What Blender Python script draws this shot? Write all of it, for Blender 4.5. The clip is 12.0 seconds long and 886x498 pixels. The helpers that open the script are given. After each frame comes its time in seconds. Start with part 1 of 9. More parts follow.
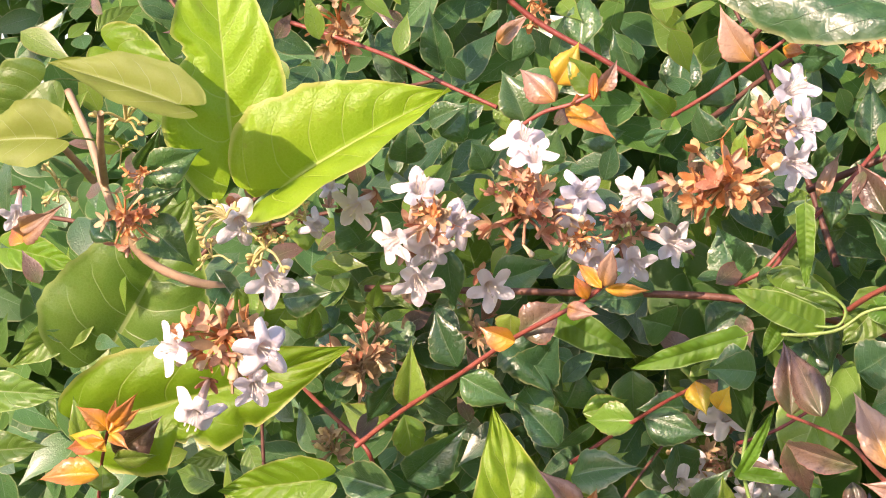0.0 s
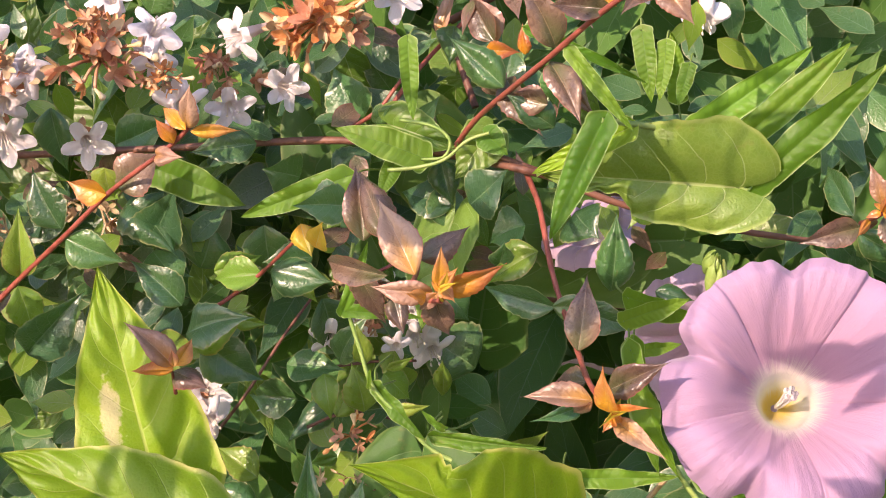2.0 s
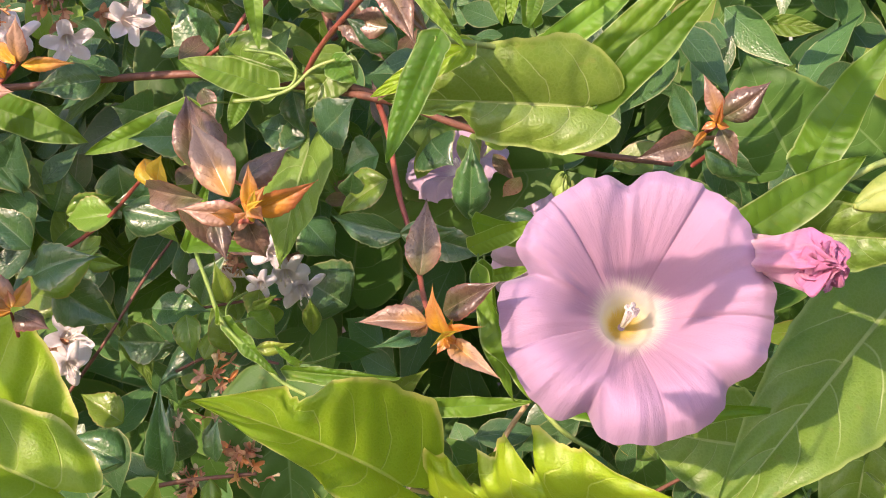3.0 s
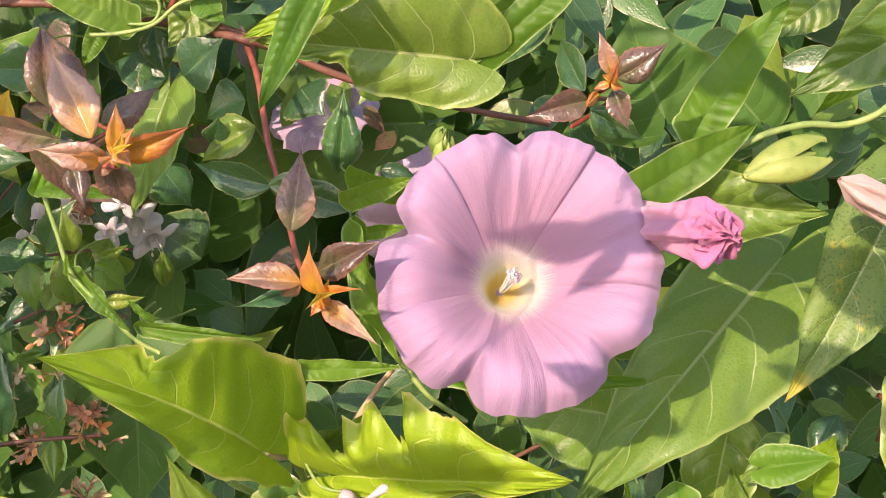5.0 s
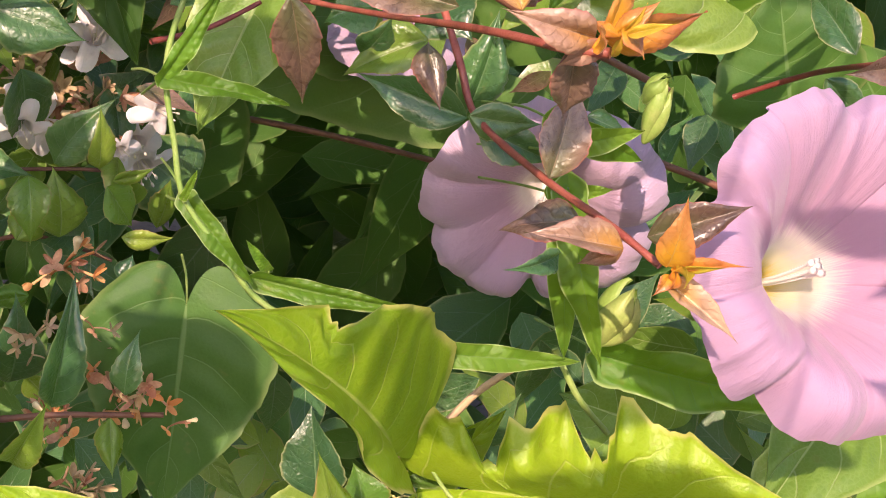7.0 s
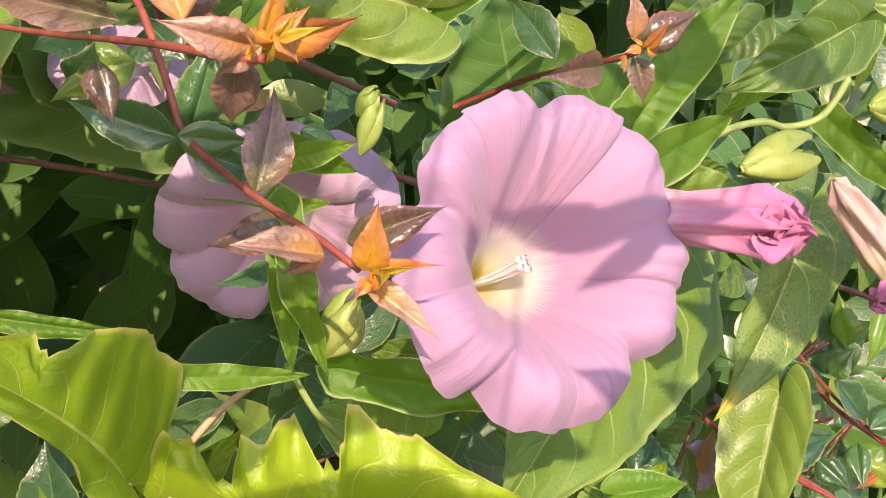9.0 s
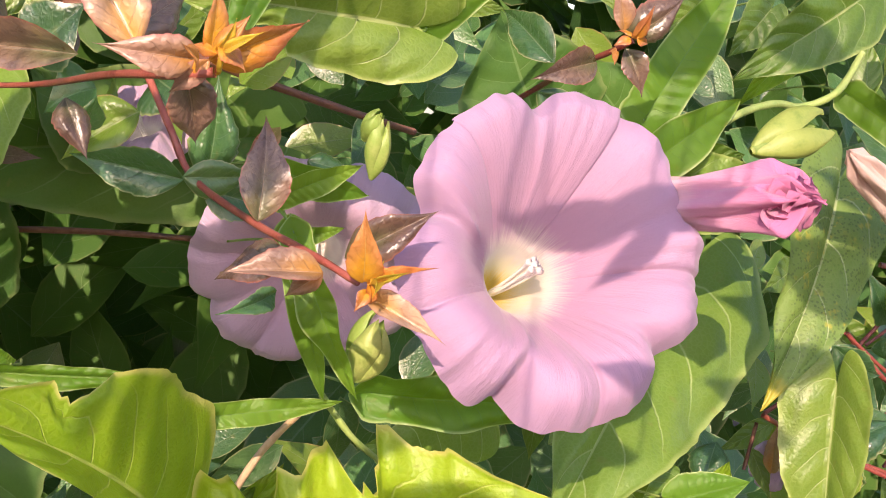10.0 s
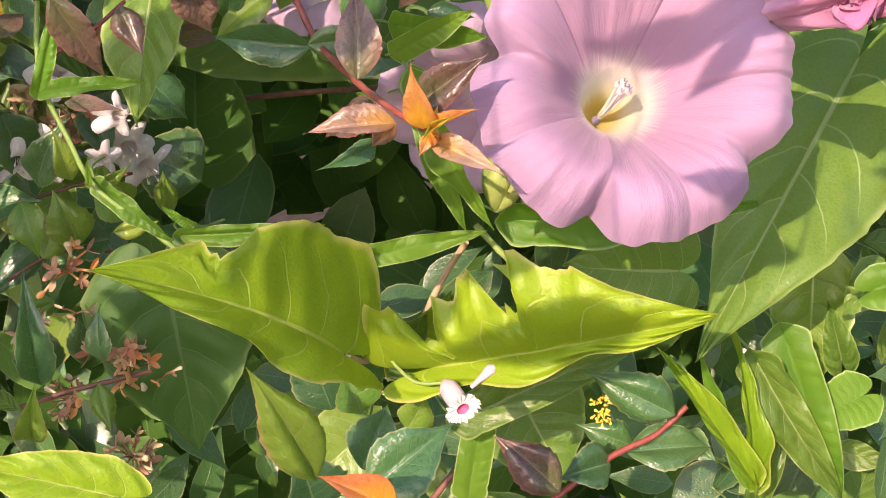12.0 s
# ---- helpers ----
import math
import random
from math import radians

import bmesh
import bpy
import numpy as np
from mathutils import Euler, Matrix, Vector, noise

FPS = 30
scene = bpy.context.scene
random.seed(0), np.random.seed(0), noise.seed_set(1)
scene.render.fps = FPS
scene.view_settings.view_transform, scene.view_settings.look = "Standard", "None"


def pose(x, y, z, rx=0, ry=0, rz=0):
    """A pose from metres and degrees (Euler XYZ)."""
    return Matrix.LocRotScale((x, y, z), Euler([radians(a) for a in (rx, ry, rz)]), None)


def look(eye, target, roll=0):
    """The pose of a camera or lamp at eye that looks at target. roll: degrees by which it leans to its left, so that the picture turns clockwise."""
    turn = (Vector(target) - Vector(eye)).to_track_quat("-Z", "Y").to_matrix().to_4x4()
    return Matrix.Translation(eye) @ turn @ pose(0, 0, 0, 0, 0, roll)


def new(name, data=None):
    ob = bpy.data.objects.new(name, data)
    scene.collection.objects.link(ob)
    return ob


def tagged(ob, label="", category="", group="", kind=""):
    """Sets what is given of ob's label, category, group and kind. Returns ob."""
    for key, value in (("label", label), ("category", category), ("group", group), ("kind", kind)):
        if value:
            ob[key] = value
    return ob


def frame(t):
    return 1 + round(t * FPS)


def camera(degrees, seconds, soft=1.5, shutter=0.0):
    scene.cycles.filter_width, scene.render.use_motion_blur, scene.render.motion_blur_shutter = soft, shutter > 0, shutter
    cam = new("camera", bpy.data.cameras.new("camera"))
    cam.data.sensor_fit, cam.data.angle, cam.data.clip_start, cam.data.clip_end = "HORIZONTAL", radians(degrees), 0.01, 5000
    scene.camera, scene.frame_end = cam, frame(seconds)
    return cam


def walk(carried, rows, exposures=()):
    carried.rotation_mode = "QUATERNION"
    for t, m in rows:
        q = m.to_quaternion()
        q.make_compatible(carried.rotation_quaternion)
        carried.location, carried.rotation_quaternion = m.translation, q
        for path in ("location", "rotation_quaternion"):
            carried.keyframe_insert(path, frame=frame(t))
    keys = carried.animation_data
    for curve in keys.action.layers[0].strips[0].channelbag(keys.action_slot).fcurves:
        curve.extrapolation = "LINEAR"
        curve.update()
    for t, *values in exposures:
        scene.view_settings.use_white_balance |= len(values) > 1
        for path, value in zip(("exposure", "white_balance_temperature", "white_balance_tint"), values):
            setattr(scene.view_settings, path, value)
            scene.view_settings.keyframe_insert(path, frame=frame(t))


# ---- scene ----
cam = camera(35.49, 12.0, soft=1.0)

PATH = [
    (0, (-0.08626, -0.36799, 1.10934), (-0.17622, -0.08300, 1.08315), 2.07),
    (0.5, (-0.07985, -0.36116, 1.10887), (-0.16520, -0.07464, 1.08393), 1.76),
    (1, (-0.06367, -0.35251, 1.10436), (-0.14223, -0.06415, 1.07835), 1.15),
    (1.5, (-0.04080, -0.34160, 1.09465), (-0.10535, -0.05063, 1.06043), -0.12),
    (2, (-0.02101, -0.33712, 1.08548), (-0.07640, -0.04541, 1.04259), -1.03),
    (2.5, (-0.00903, -0.33325, 1.08090), (-0.05652, -0.04102, 1.03248), -1.86),
    (3, (0.00197, -0.32746, 1.07557), (-0.03984, -0.03504, 1.02323), -2.44),
    (3.5, (0.00994, -0.32388, 1.07493), (-0.02515, -0.03130, 1.01866), -2.90),
    (3.7, (0.01126, -0.32267, 1.07438), (-0.02022, -0.02992, 1.01689), -3.03),
    (5.3, (-0.01126, -0.30525, 1.07241), (-0.01357, -0.01191, 1.00961), 1.78),
    (5.5, (-0.00618, -0.30176, 1.06792), (-0.00788, -0.00811, 1.00656), 2.31),
    (6, (-0.01783, -0.28281, 1.06386), (-0.01954, 0.01111, 1.00382), 3.82),
    (6.5, (-0.07685, -0.25034, 1.05502), (-0.04357, 0.04177, 0.99531), 6.32),
    (7, (-0.13043, -0.22783, 1.04111), (-0.05590, 0.05701, 0.98354), 10.70),
    (7.5, (-0.13865, -0.22033, 1.04111), (-0.03904, 0.05807, 0.99039), 14.75),
    (9.3, (-0.11298, -0.23657, 1.04087), (0.00403, 0.03619, 0.99719), 7.74),
    (9.5, (-0.11186, -0.23580, 1.03966), (0.00475, 0.03722, 0.99651), 7.43),
    (10, (-0.10158, -0.24178, 1.03468), (-0.00468, 0.03997, 0.99965), 1.86),
    (10.5, (-0.08581, -0.24989, 1.02129), (-0.00853, 0.03958, 1.00593), -5.60),
    (11, (-0.07935, -0.25311, 1.01400), (-0.00476, 0.03714, 1.00009), -8.12),
    (11.5, (-0.07131, -0.25695, 1.01733), (-0.01235, 0.03398, 0.97390), -9.13),
    (12, (-0.05355, -0.27167, 1.03942), (-0.03866, 0.01956, 0.96898), -7.43),
]
walk(cam, [(t, look(eye, target, roll)) for t, eye, target, roll in PATH], exposures=[(0, 1.06, 6500, 29), (12, 1.06, 6500, 29)])

# ---------------- light ----------------
SUN = Vector((-0.33, -0.84, 0.42)).normalized()
world = bpy.data.worlds.new("sky")
scene.world = world
world.use_nodes = True
wn = world.node_tree
sky = wn.nodes.new("ShaderNodeTexSky")
sky.sky_type, sky.sun_disc = "NISHITA", False
sky.sun_elevation = math.asin(SUN.z)
sky.sun_rotation = math.atan2(SUN.x, SUN.y) % (2 * math.pi)
wn.nodes["Background"].inputs["Strength"].default_value = 0.15
wn.links.new(sky.outputs["Color"], wn.nodes["Background"].inputs["Color"])
sun_data = bpy.data.lights.new("sun", "SUN")
sun_data.energy, sun_data.angle, sun_data.color = 3.8, radians(0.3), (1.0, 0.79, 0.55)
sun = new("sun", sun_data)
sun.matrix_world = look(SUN * 20, (0, 0, 0))


# ---------------- materials ----------------
def graph(name):
    m = bpy.data.materials.new(name)
    m.use_nodes = True
    m.node_tree.nodes.clear()
    return m, m.node_tree.nodes, m.node_tree.links


def mathn(ns, ls, op, a, b=0.0, c=0.0):
    n = ns.new("ShaderNodeMath")
    n.operation = op
    for k, v in enumerate((a, b, c)):
        if isinstance(v, (int, float)):
            n.inputs[k].default_value = v
        else:
            ls.new(v, n.inputs[k])
    return n.outputs[0]


def mix(ns, ls, fac, a, b):
    n = ns.new("ShaderNodeMix")
    n.data_type = "RGBA"
    for k, v in ((0, fac), (6, a), (7, b)):
        if isinstance(v, (int, float)):
            n.inputs[k].default_value = v
        elif isinstance(v, tuple):
            n.inputs[k].default_value = (*v[:3], 1)
        else:
            ls.new(v, n.inputs[k])
    return n.outputs[2]


def noise_tex(ns, ls, vec, scale, detail=3.0, rough=0.55):
    n = ns.new("ShaderNodeTexNoise")
    n.inputs["Scale"].default_value, n.inputs["Detail"].default_value, n.inputs["Roughness"].default_value = scale, detail, rough
    ls.new(vec, n.inputs["Vector"])
    return n.outputs[0]


def ramp(ns, ls, v, lo, hi):
    n = ns.new("ShaderNodeMapRange")
    n.interpolation_type = "SMOOTHSTEP"
    ls.new(v, n.inputs[0])
    n.inputs[1].default_value, n.inputs[2].default_value = lo, hi
    return n.outputs[0]


def leaf_material(name, col, col2, vein, rough, through_col, through_amt, side_veins, bump, edge=None, spots=None, quilt=0.0, dirt=0.25, heart_tint=None, pillow=0.05, heart=0.15, spec=0.55, coat=0.0, netting=0.06, vary=0.02, sweep=0.26, scar=None):
    """Leaf blade: midrib and side veins along the blade's own coordinates, mottling, gloss and light passing through."""
    m, ns, ls = graph(name)
    uv = ns.new("ShaderNodeUVMap").outputs[0]
    sep = ns.new("ShaderNodeSeparateXYZ")
    ls.new(uv, sep.inputs[0])
    u, v = sep.outputs[0], sep.outputs[1]
    info = ns.new("ShaderNodeObjectInfo").outputs["Random"]
    obj = ns.new("ShaderNodeTexCoord").outputs["Object"]
    geo = ns.new("ShaderNodeNewGeometry")
    pos = geo.outputs["Position"]
    au = mathn(ns, ls, "ABSOLUTE", u)
    # midrib tapering to the tip
    rib_w = mathn(ns, ls, "MULTIPLY_ADD", v, -0.022, 0.034)
    rib = mathn(ns, ls, "SUBTRACT", 1.0, ramp(ns, ls, mathn(ns, ls, "DIVIDE", au, rib_w), 0.6, 1.3))
    # side veins sweep towards the tip, and thin out
    wob = noise_tex(ns, ls, uv, 3.0)
    crease = noise_tex(ns, ls, pos, 1500.0, 2.0, 0.5)
    bend = mathn(ns, ls, "MULTIPLY", mathn(ns, ls, "POWER", au, 1.25), sweep)
    stagger = mathn(ns, ls, "MULTIPLY", mathn(ns, ls, "GREATER_THAN", u, 0.0), 0.45 / side_veins)
    along = mathn(ns, ls, "ADD", mathn(ns, ls, "SUBTRACT", v, bend), mathn(ns, ls, "MULTIPLY_ADD", wob, 0.028, stagger))
    ph = mathn(ns, ls, "FRACT", mathn(ns, ls, "MULTIPLY", along, float(side_veins)))
    tri = mathn(ns, ls, "ABSOLUTE", mathn(ns, ls, "SUBTRACT", ph, 0.5))
    sv = mathn(ns, ls, "SUBTRACT", 1.0, ramp(ns, ls, tri, 0.004, 0.030))
    sv = mathn(ns, ls, "MULTIPLY", sv, mathn(ns, ls, "SUBTRACT", 1.0, ramp(ns, ls, au, 0.55, 0.95)))
    # fine net between them
    vor = ns.new("ShaderNodeTexVoronoi")
    vor.feature = "DISTANCE_TO_EDGE"
    vor.inputs["Scale"].default_value = 720.0
    ls.new(pos, vor.inputs["Vector"])
    net = mathn(ns, ls, "SUBTRACT", 1.0, ramp(ns, ls, vor.outputs[0], 0.0, 0.16))
    veins = mathn(ns, ls, "MAXIMUM", rib, mathn(ns, ls, "MULTIPLY", sv, 0.8))
    big = noise_tex(ns, ls, pos, 70.0, 3.0)
    fine = noise_tex(ns, ls, pos, 520.0, 4.0, 0.65)
    mott = mathn(ns, ls, "ADD", mathn(ns, ls, "MULTIPLY", big, 0.6), mathn(ns, ls, "MULTIPLY_ADD", fine, 0.70, -0.17))
    mott = ramp(ns, ls, mathn(ns, ls, "ADD", mott, mathn(ns, ls, "MULTIPLY_ADD", info, 0.5, -0.25)), 0.22, 0.82)
    base = mix(ns, ls, mott, col, col2)
    base = mix(ns, ls, mathn(ns, ls, "MULTIPLY", net, netting), base, vein)
    if heart_tint:
        near = mathn(ns, ls, "ADD", v, mathn(ns, ls, "MULTIPLY_ADD", big, 0.5, mathn(ns, ls, "MULTIPLY_ADD", au, 0.35, -0.25)))
        base = mix(ns, ls, mathn(ns, ls, "SUBTRACT", 0.9, mathn(ns, ls, "MULTIPLY", ramp(ns, ls, near, heart, heart + 0.55), 0.9)), base, heart_tint)
    base = mix(ns, ls, mathn(ns, ls, "MULTIPLY", veins, 0.75), base, vein)
    if edge:
        base = mix(ns, ls, mathn(ns, ls, "MULTIPLY", ramp(ns, ls, au, 0.9, 1.0), 0.8), base, edge)
    if spots:
        sp = ns.new("ShaderNodeTexVoronoi")
        sp.inputs["Scale"].default_value = 1050.0
        ls.new(pos, sp.inputs["Vector"])
        dots = mathn(ns, ls, "SUBTRACT", 1.0, ramp(ns, ls, sp.outputs[0], 0.26, 0.42))
        dots = mathn(ns, ls, "MULTIPLY", dots, ramp(ns, ls, noise_tex(ns, ls, pos, 150.0), 0.34, 0.50))
        base = mix(ns, ls, mathn(ns, ls, "MULTIPLY", dots, 0.8), base, spots[0])
        base = mix(ns, ls, mathn(ns, ls, "MULTIPLY", ramp(ns, ls, noise_tex(ns, ls, pos, 420.0, 4.0), 0.56, 0.66), mathn(ns, ls, "MULTIPLY", ramp(ns, ls, noise_tex(ns, ls, pos, 60.0), 0.48, 0.60), 0.8)), base, spots[1])
        tipy = ramp(ns, ls, mathn(ns, ls, "ADD", v, mathn(ns, ls, "MULTIPLY_ADD", fine, 0.1, -0.05)), 0.84, 0.93)
        base = mix(ns, ls, tipy, base, spots[1])
    if scar:
        du = mathn(ns, ls, "MULTIPLY", mathn(ns, ls, "ADD", u, -scar[0]), 0.45)
        dv = mathn(ns, ls, "ADD", v, -scar[1])
        far = mathn(ns, ls, "SQRT", mathn(ns, ls, "ADD", mathn(ns, ls, "MULTIPLY", du, du), mathn(ns, ls, "MULTIPLY", mathn(ns, ls, "MULTIPLY", dv, dv), 0.45)))
        far = mathn(ns, ls, "ADD", far, mathn(ns, ls, "MULTIPLY_ADD", big, 0.16, mathn(ns, ls, "MULTIPLY_ADD", fine, 0.14, -0.15)))
        base = mix(ns, ls, mathn(ns, ls, "SUBTRACT", 0.92, mathn(ns, ls, "MULTIPLY", ramp(ns, ls, far, 0.055, 0.095), 0.92)), base, (0.60, 0.55, 0.30))
    # blemishes: dull flecks
    fleck = ramp(ns, ls, noise_tex(ns, ls, pos, 260.0, 2.0), 0.66, 0.74)
    base = mix(ns, ls, mathn(ns, ls, "MULTIPLY", fleck, dirt), base, (0.22, 0.17, 0.06))
    # no two leaves quite alike
    other = mathn(ns, ls, "FRACT", mathn(ns, ls, "MULTIPLY", info, 7.31))
    hs = ns.new("ShaderNodeHueSaturation")
    ls.new(mathn(ns, ls, "MULTIPLY_ADD", other, vary, 0.5 - 0.5 * vary), hs.inputs["Hue"])
    ls.new(mathn(ns, ls, "MULTIPLY_ADD", info, 0.36, 0.82), hs.inputs["Value"])
    ls.new(base, hs.inputs["Color"])
    base = hs.outputs[0]
    p = ns.new("ShaderNodeBsdfPrincipled")
    ls.new(base, p.inputs["Base Color"])
    ls.new(mathn(ns, ls, "MULTIPLY_ADD", fine, 0.34, rough - 0.15), p.inputs["Roughness"])
    p.inputs["Specular IOR Level"].default_value = spec
    p.inputs["Coat Weight"].default_value, p.inputs["Coat Roughness"].default_value = coat, 0.22
    # relief
    h = mathn(ns, ls, "ADD", mathn(ns, ls, "MULTIPLY", veins, -0.25), mathn(ns, ls, "MULTIPLY", ramp(ns, ls, vor.outputs[0], 0.0, 0.45), pillow))
    h = mathn(ns, ls, "ADD", h, mathn(ns, ls, "MULTIPLY_ADD", crease, 0.10, mathn(ns, ls, "MULTIPLY", fine, 0.26)))
    h = mathn(ns, ls, "ADD", h, mathn(ns, ls, "MULTIPLY", mathn(ns, ls, "COSINE", mathn(ns, ls, "MULTIPLY", ph, 6.2832)), quilt))
    b = ns.new("ShaderNodeBump")
    b.inputs["Strength"].default_value, b.inputs["Distance"].default_value = bump, 0.0006
    ls.new(h, b.inputs["Height"])
    ls.new(b.outputs[0], p.inputs["Normal"])
    t = ns.new("ShaderNodeBsdfTranslucent")
    ls.new(mix(ns, ls, mathn(ns, ls, "MULTIPLY", veins, 0.5), mix(ns, ls, mott, through_col, tuple(c * 0.7 for c in through_col)), vein), t.inputs[0])
    mx = ns.new("ShaderNodeMixShader")
    mx.inputs[0].default_value = through_amt
    ls.new(p.outputs[0], mx.inputs[1])
    ls.new(t.outputs[0], mx.inputs[2])
    out = ns.new("ShaderNodeOutputMaterial")
    ls.new(mx.outputs[0], out.inputs[0])
    return m


def skin_material(name, col, col2, rough=0.5, through_amt=0.0, scale=300.0, bump=0.3, spec=0.5):
    """Stems, sepals, small parts: two-tone mottled skin."""
    m, ns, ls = graph(name)
    pos = ns.new("ShaderNodeNewGeometry").outputs["Position"]
    info = ns.new("ShaderNodeObjectInfo").outputs["Random"]
    n1 = noise_tex(ns, ls, pos, scale, 3.0)
    n2 = noise_tex(ns, ls, pos, scale * 6, 2.0)
    f = ramp(ns, ls, mathn(ns, ls, "ADD", mathn(ns, ls, "MULTIPLY_ADD", info, 0.5, -0.25), mathn(ns, ls, "MULTIPLY_ADD", n2, 0.3, n1)), 0.35, 0.95)
    p = ns.new("ShaderNodeBsdfPrincipled")
    ls.new(mix(ns, ls, f, col, col2), p.inputs["Base Color"])
    p.inputs["Roughness"].default_value = rough
    p.inputs["Specular IOR Level"].default_value = spec
    b = ns.new("ShaderNodeBump")
    b.inputs["Strength"].default_value, b.inputs["Distance"].default_value = bump, 0.0004
    ls.new(n2, b.inputs["Height"])
    ls.new(b.outputs[0], p.inputs["Normal"])
    last = p.outputs[0]
    if through_amt:
        t = ns.new("ShaderNodeBsdfTranslucent")
        ls.new(mix(ns, ls, f, col, col2), t.inputs[0])
        mx = ns.new("ShaderNodeMixShader")
        mx.inputs[0].default_value = through_amt
        ls.new(last, mx.inputs[1])
        ls.new(t.outputs[0], mx.inputs[2])
        last = mx.outputs[0]
    ls.new(last, ns.new("ShaderNodeOutputMaterial").inputs[0])
    return m


def petal_material(name, rim, mid, throat, deep, through_amt=0.3, heart=None):
    """Petal: colour runs from the throat to the rim, with fine rays and folds. UV x runs round, y outward."""
    m, ns, ls = graph(name)
    uv = ns.new("ShaderNodeUVMap").outputs[0]
    sep = ns.new("ShaderNodeSeparateXYZ")
    ls.new(uv, sep.inputs[0])
    pos = ns.new("ShaderNodeNewGeometry").outputs["Position"]
    st = ns.new("ShaderNodeMapping")
    st.inputs["Scale"].default_value = (60.0, 2.2, 1.0)
    ls.new(uv, st.inputs["Vector"])
    rays = noise_tex(ns, ls, st.outputs[0], 3.0, 4.0, 0.7)
    soft = noise_tex(ns, ls, pos, 90.0)
    v = mathn(ns, ls, "ADD", sep.outputs[1], mathn(ns, ls, "MULTIPLY_ADD", rays, 0.16, -0.08))
    c = mix(ns, ls, ramp(ns, ls, v, 0.25, 0.40), throat, mid)
    c = mix(ns, ls, ramp(ns, ls, v, 0.45, 0.95), c, rim)
    c = mix(ns, ls, mathn(ns, ls, "SUBTRACT", 1.0, ramp(ns, ls, v, 0.14, 0.25)), c, deep)
    if heart:
        c = mix(ns, ls, mathn(ns, ls, "SUBTRACT", 1.0, ramp(ns, ls, v, 0.03, 0.15)), c, heart)
    c = mix(ns, ls, mathn(ns, ls, "MULTIPLY", ramp(ns, ls, rays, 0.4, 0.75), 0.22), c, mix(ns, ls, ramp(ns, ls, v, 0.3, 0.36), throat, mid))
    c = mix(ns, ls, mathn(ns, ls, "MULTIPLY", ramp(ns, ls, soft, 0.45, 0.75), 0.2), c, rim)
    p = ns.new("ShaderNodeBsdfPrincipled")
    ls.new(c, p.inputs["Base Color"])
    p.inputs["Roughness"].default_value = 0.62
    p.inputs["Specular IOR Level"].default_value = 0.25
    p.inputs["Sheen Weight"].default_value = 0.25
    b = ns.new("ShaderNodeBump")
    b.inputs["Strength"].default_value, b.inputs["Distance"].default_value = 0.65, 0.0007
    # crumpled skin: long folds towards the rim and small wrinkles across
    st = ns.new("ShaderNodeMapping")
    st.inputs["Scale"].default_value = (26.0, 5.0, 1.0)
    ls.new(uv, st.inputs["Vector"])
    folds = mathn(ns, ls, "MULTIPLY", noise_tex(ns, ls, st.outputs[0], 1.0, 3.0), ramp(ns, ls, sep.outputs[1], 0.35, 0.9))
    wrinkles = noise_tex(ns, ls, pos, 420.0, 3.0)
    ls.new(mathn(ns, ls, "ADD", mathn(ns, ls, "MULTIPLY", rays, 0.8), mathn(ns, ls, "MULTIPLY_ADD", folds, 1.3, mathn(ns, ls, "MULTIPLY", wrinkles, 0.35))), b.inputs["Height"])
    ls.new(b.outputs[0], p.inputs["Normal"])
    t = ns.new("ShaderNodeBsdfTranslucent")
    ls.new(c, t.inputs[0])
    mx = ns.new("ShaderNodeMixShader")
    mx.inputs[0].default_value = through_amt
    ls.new(p.outputs[0], mx.inputs[1])
    ls.new(t.outputs[0], mx.inputs[2])
    ls.new(mx.outputs[0], ns.new("ShaderNodeOutputMaterial").inputs[0])
    return m


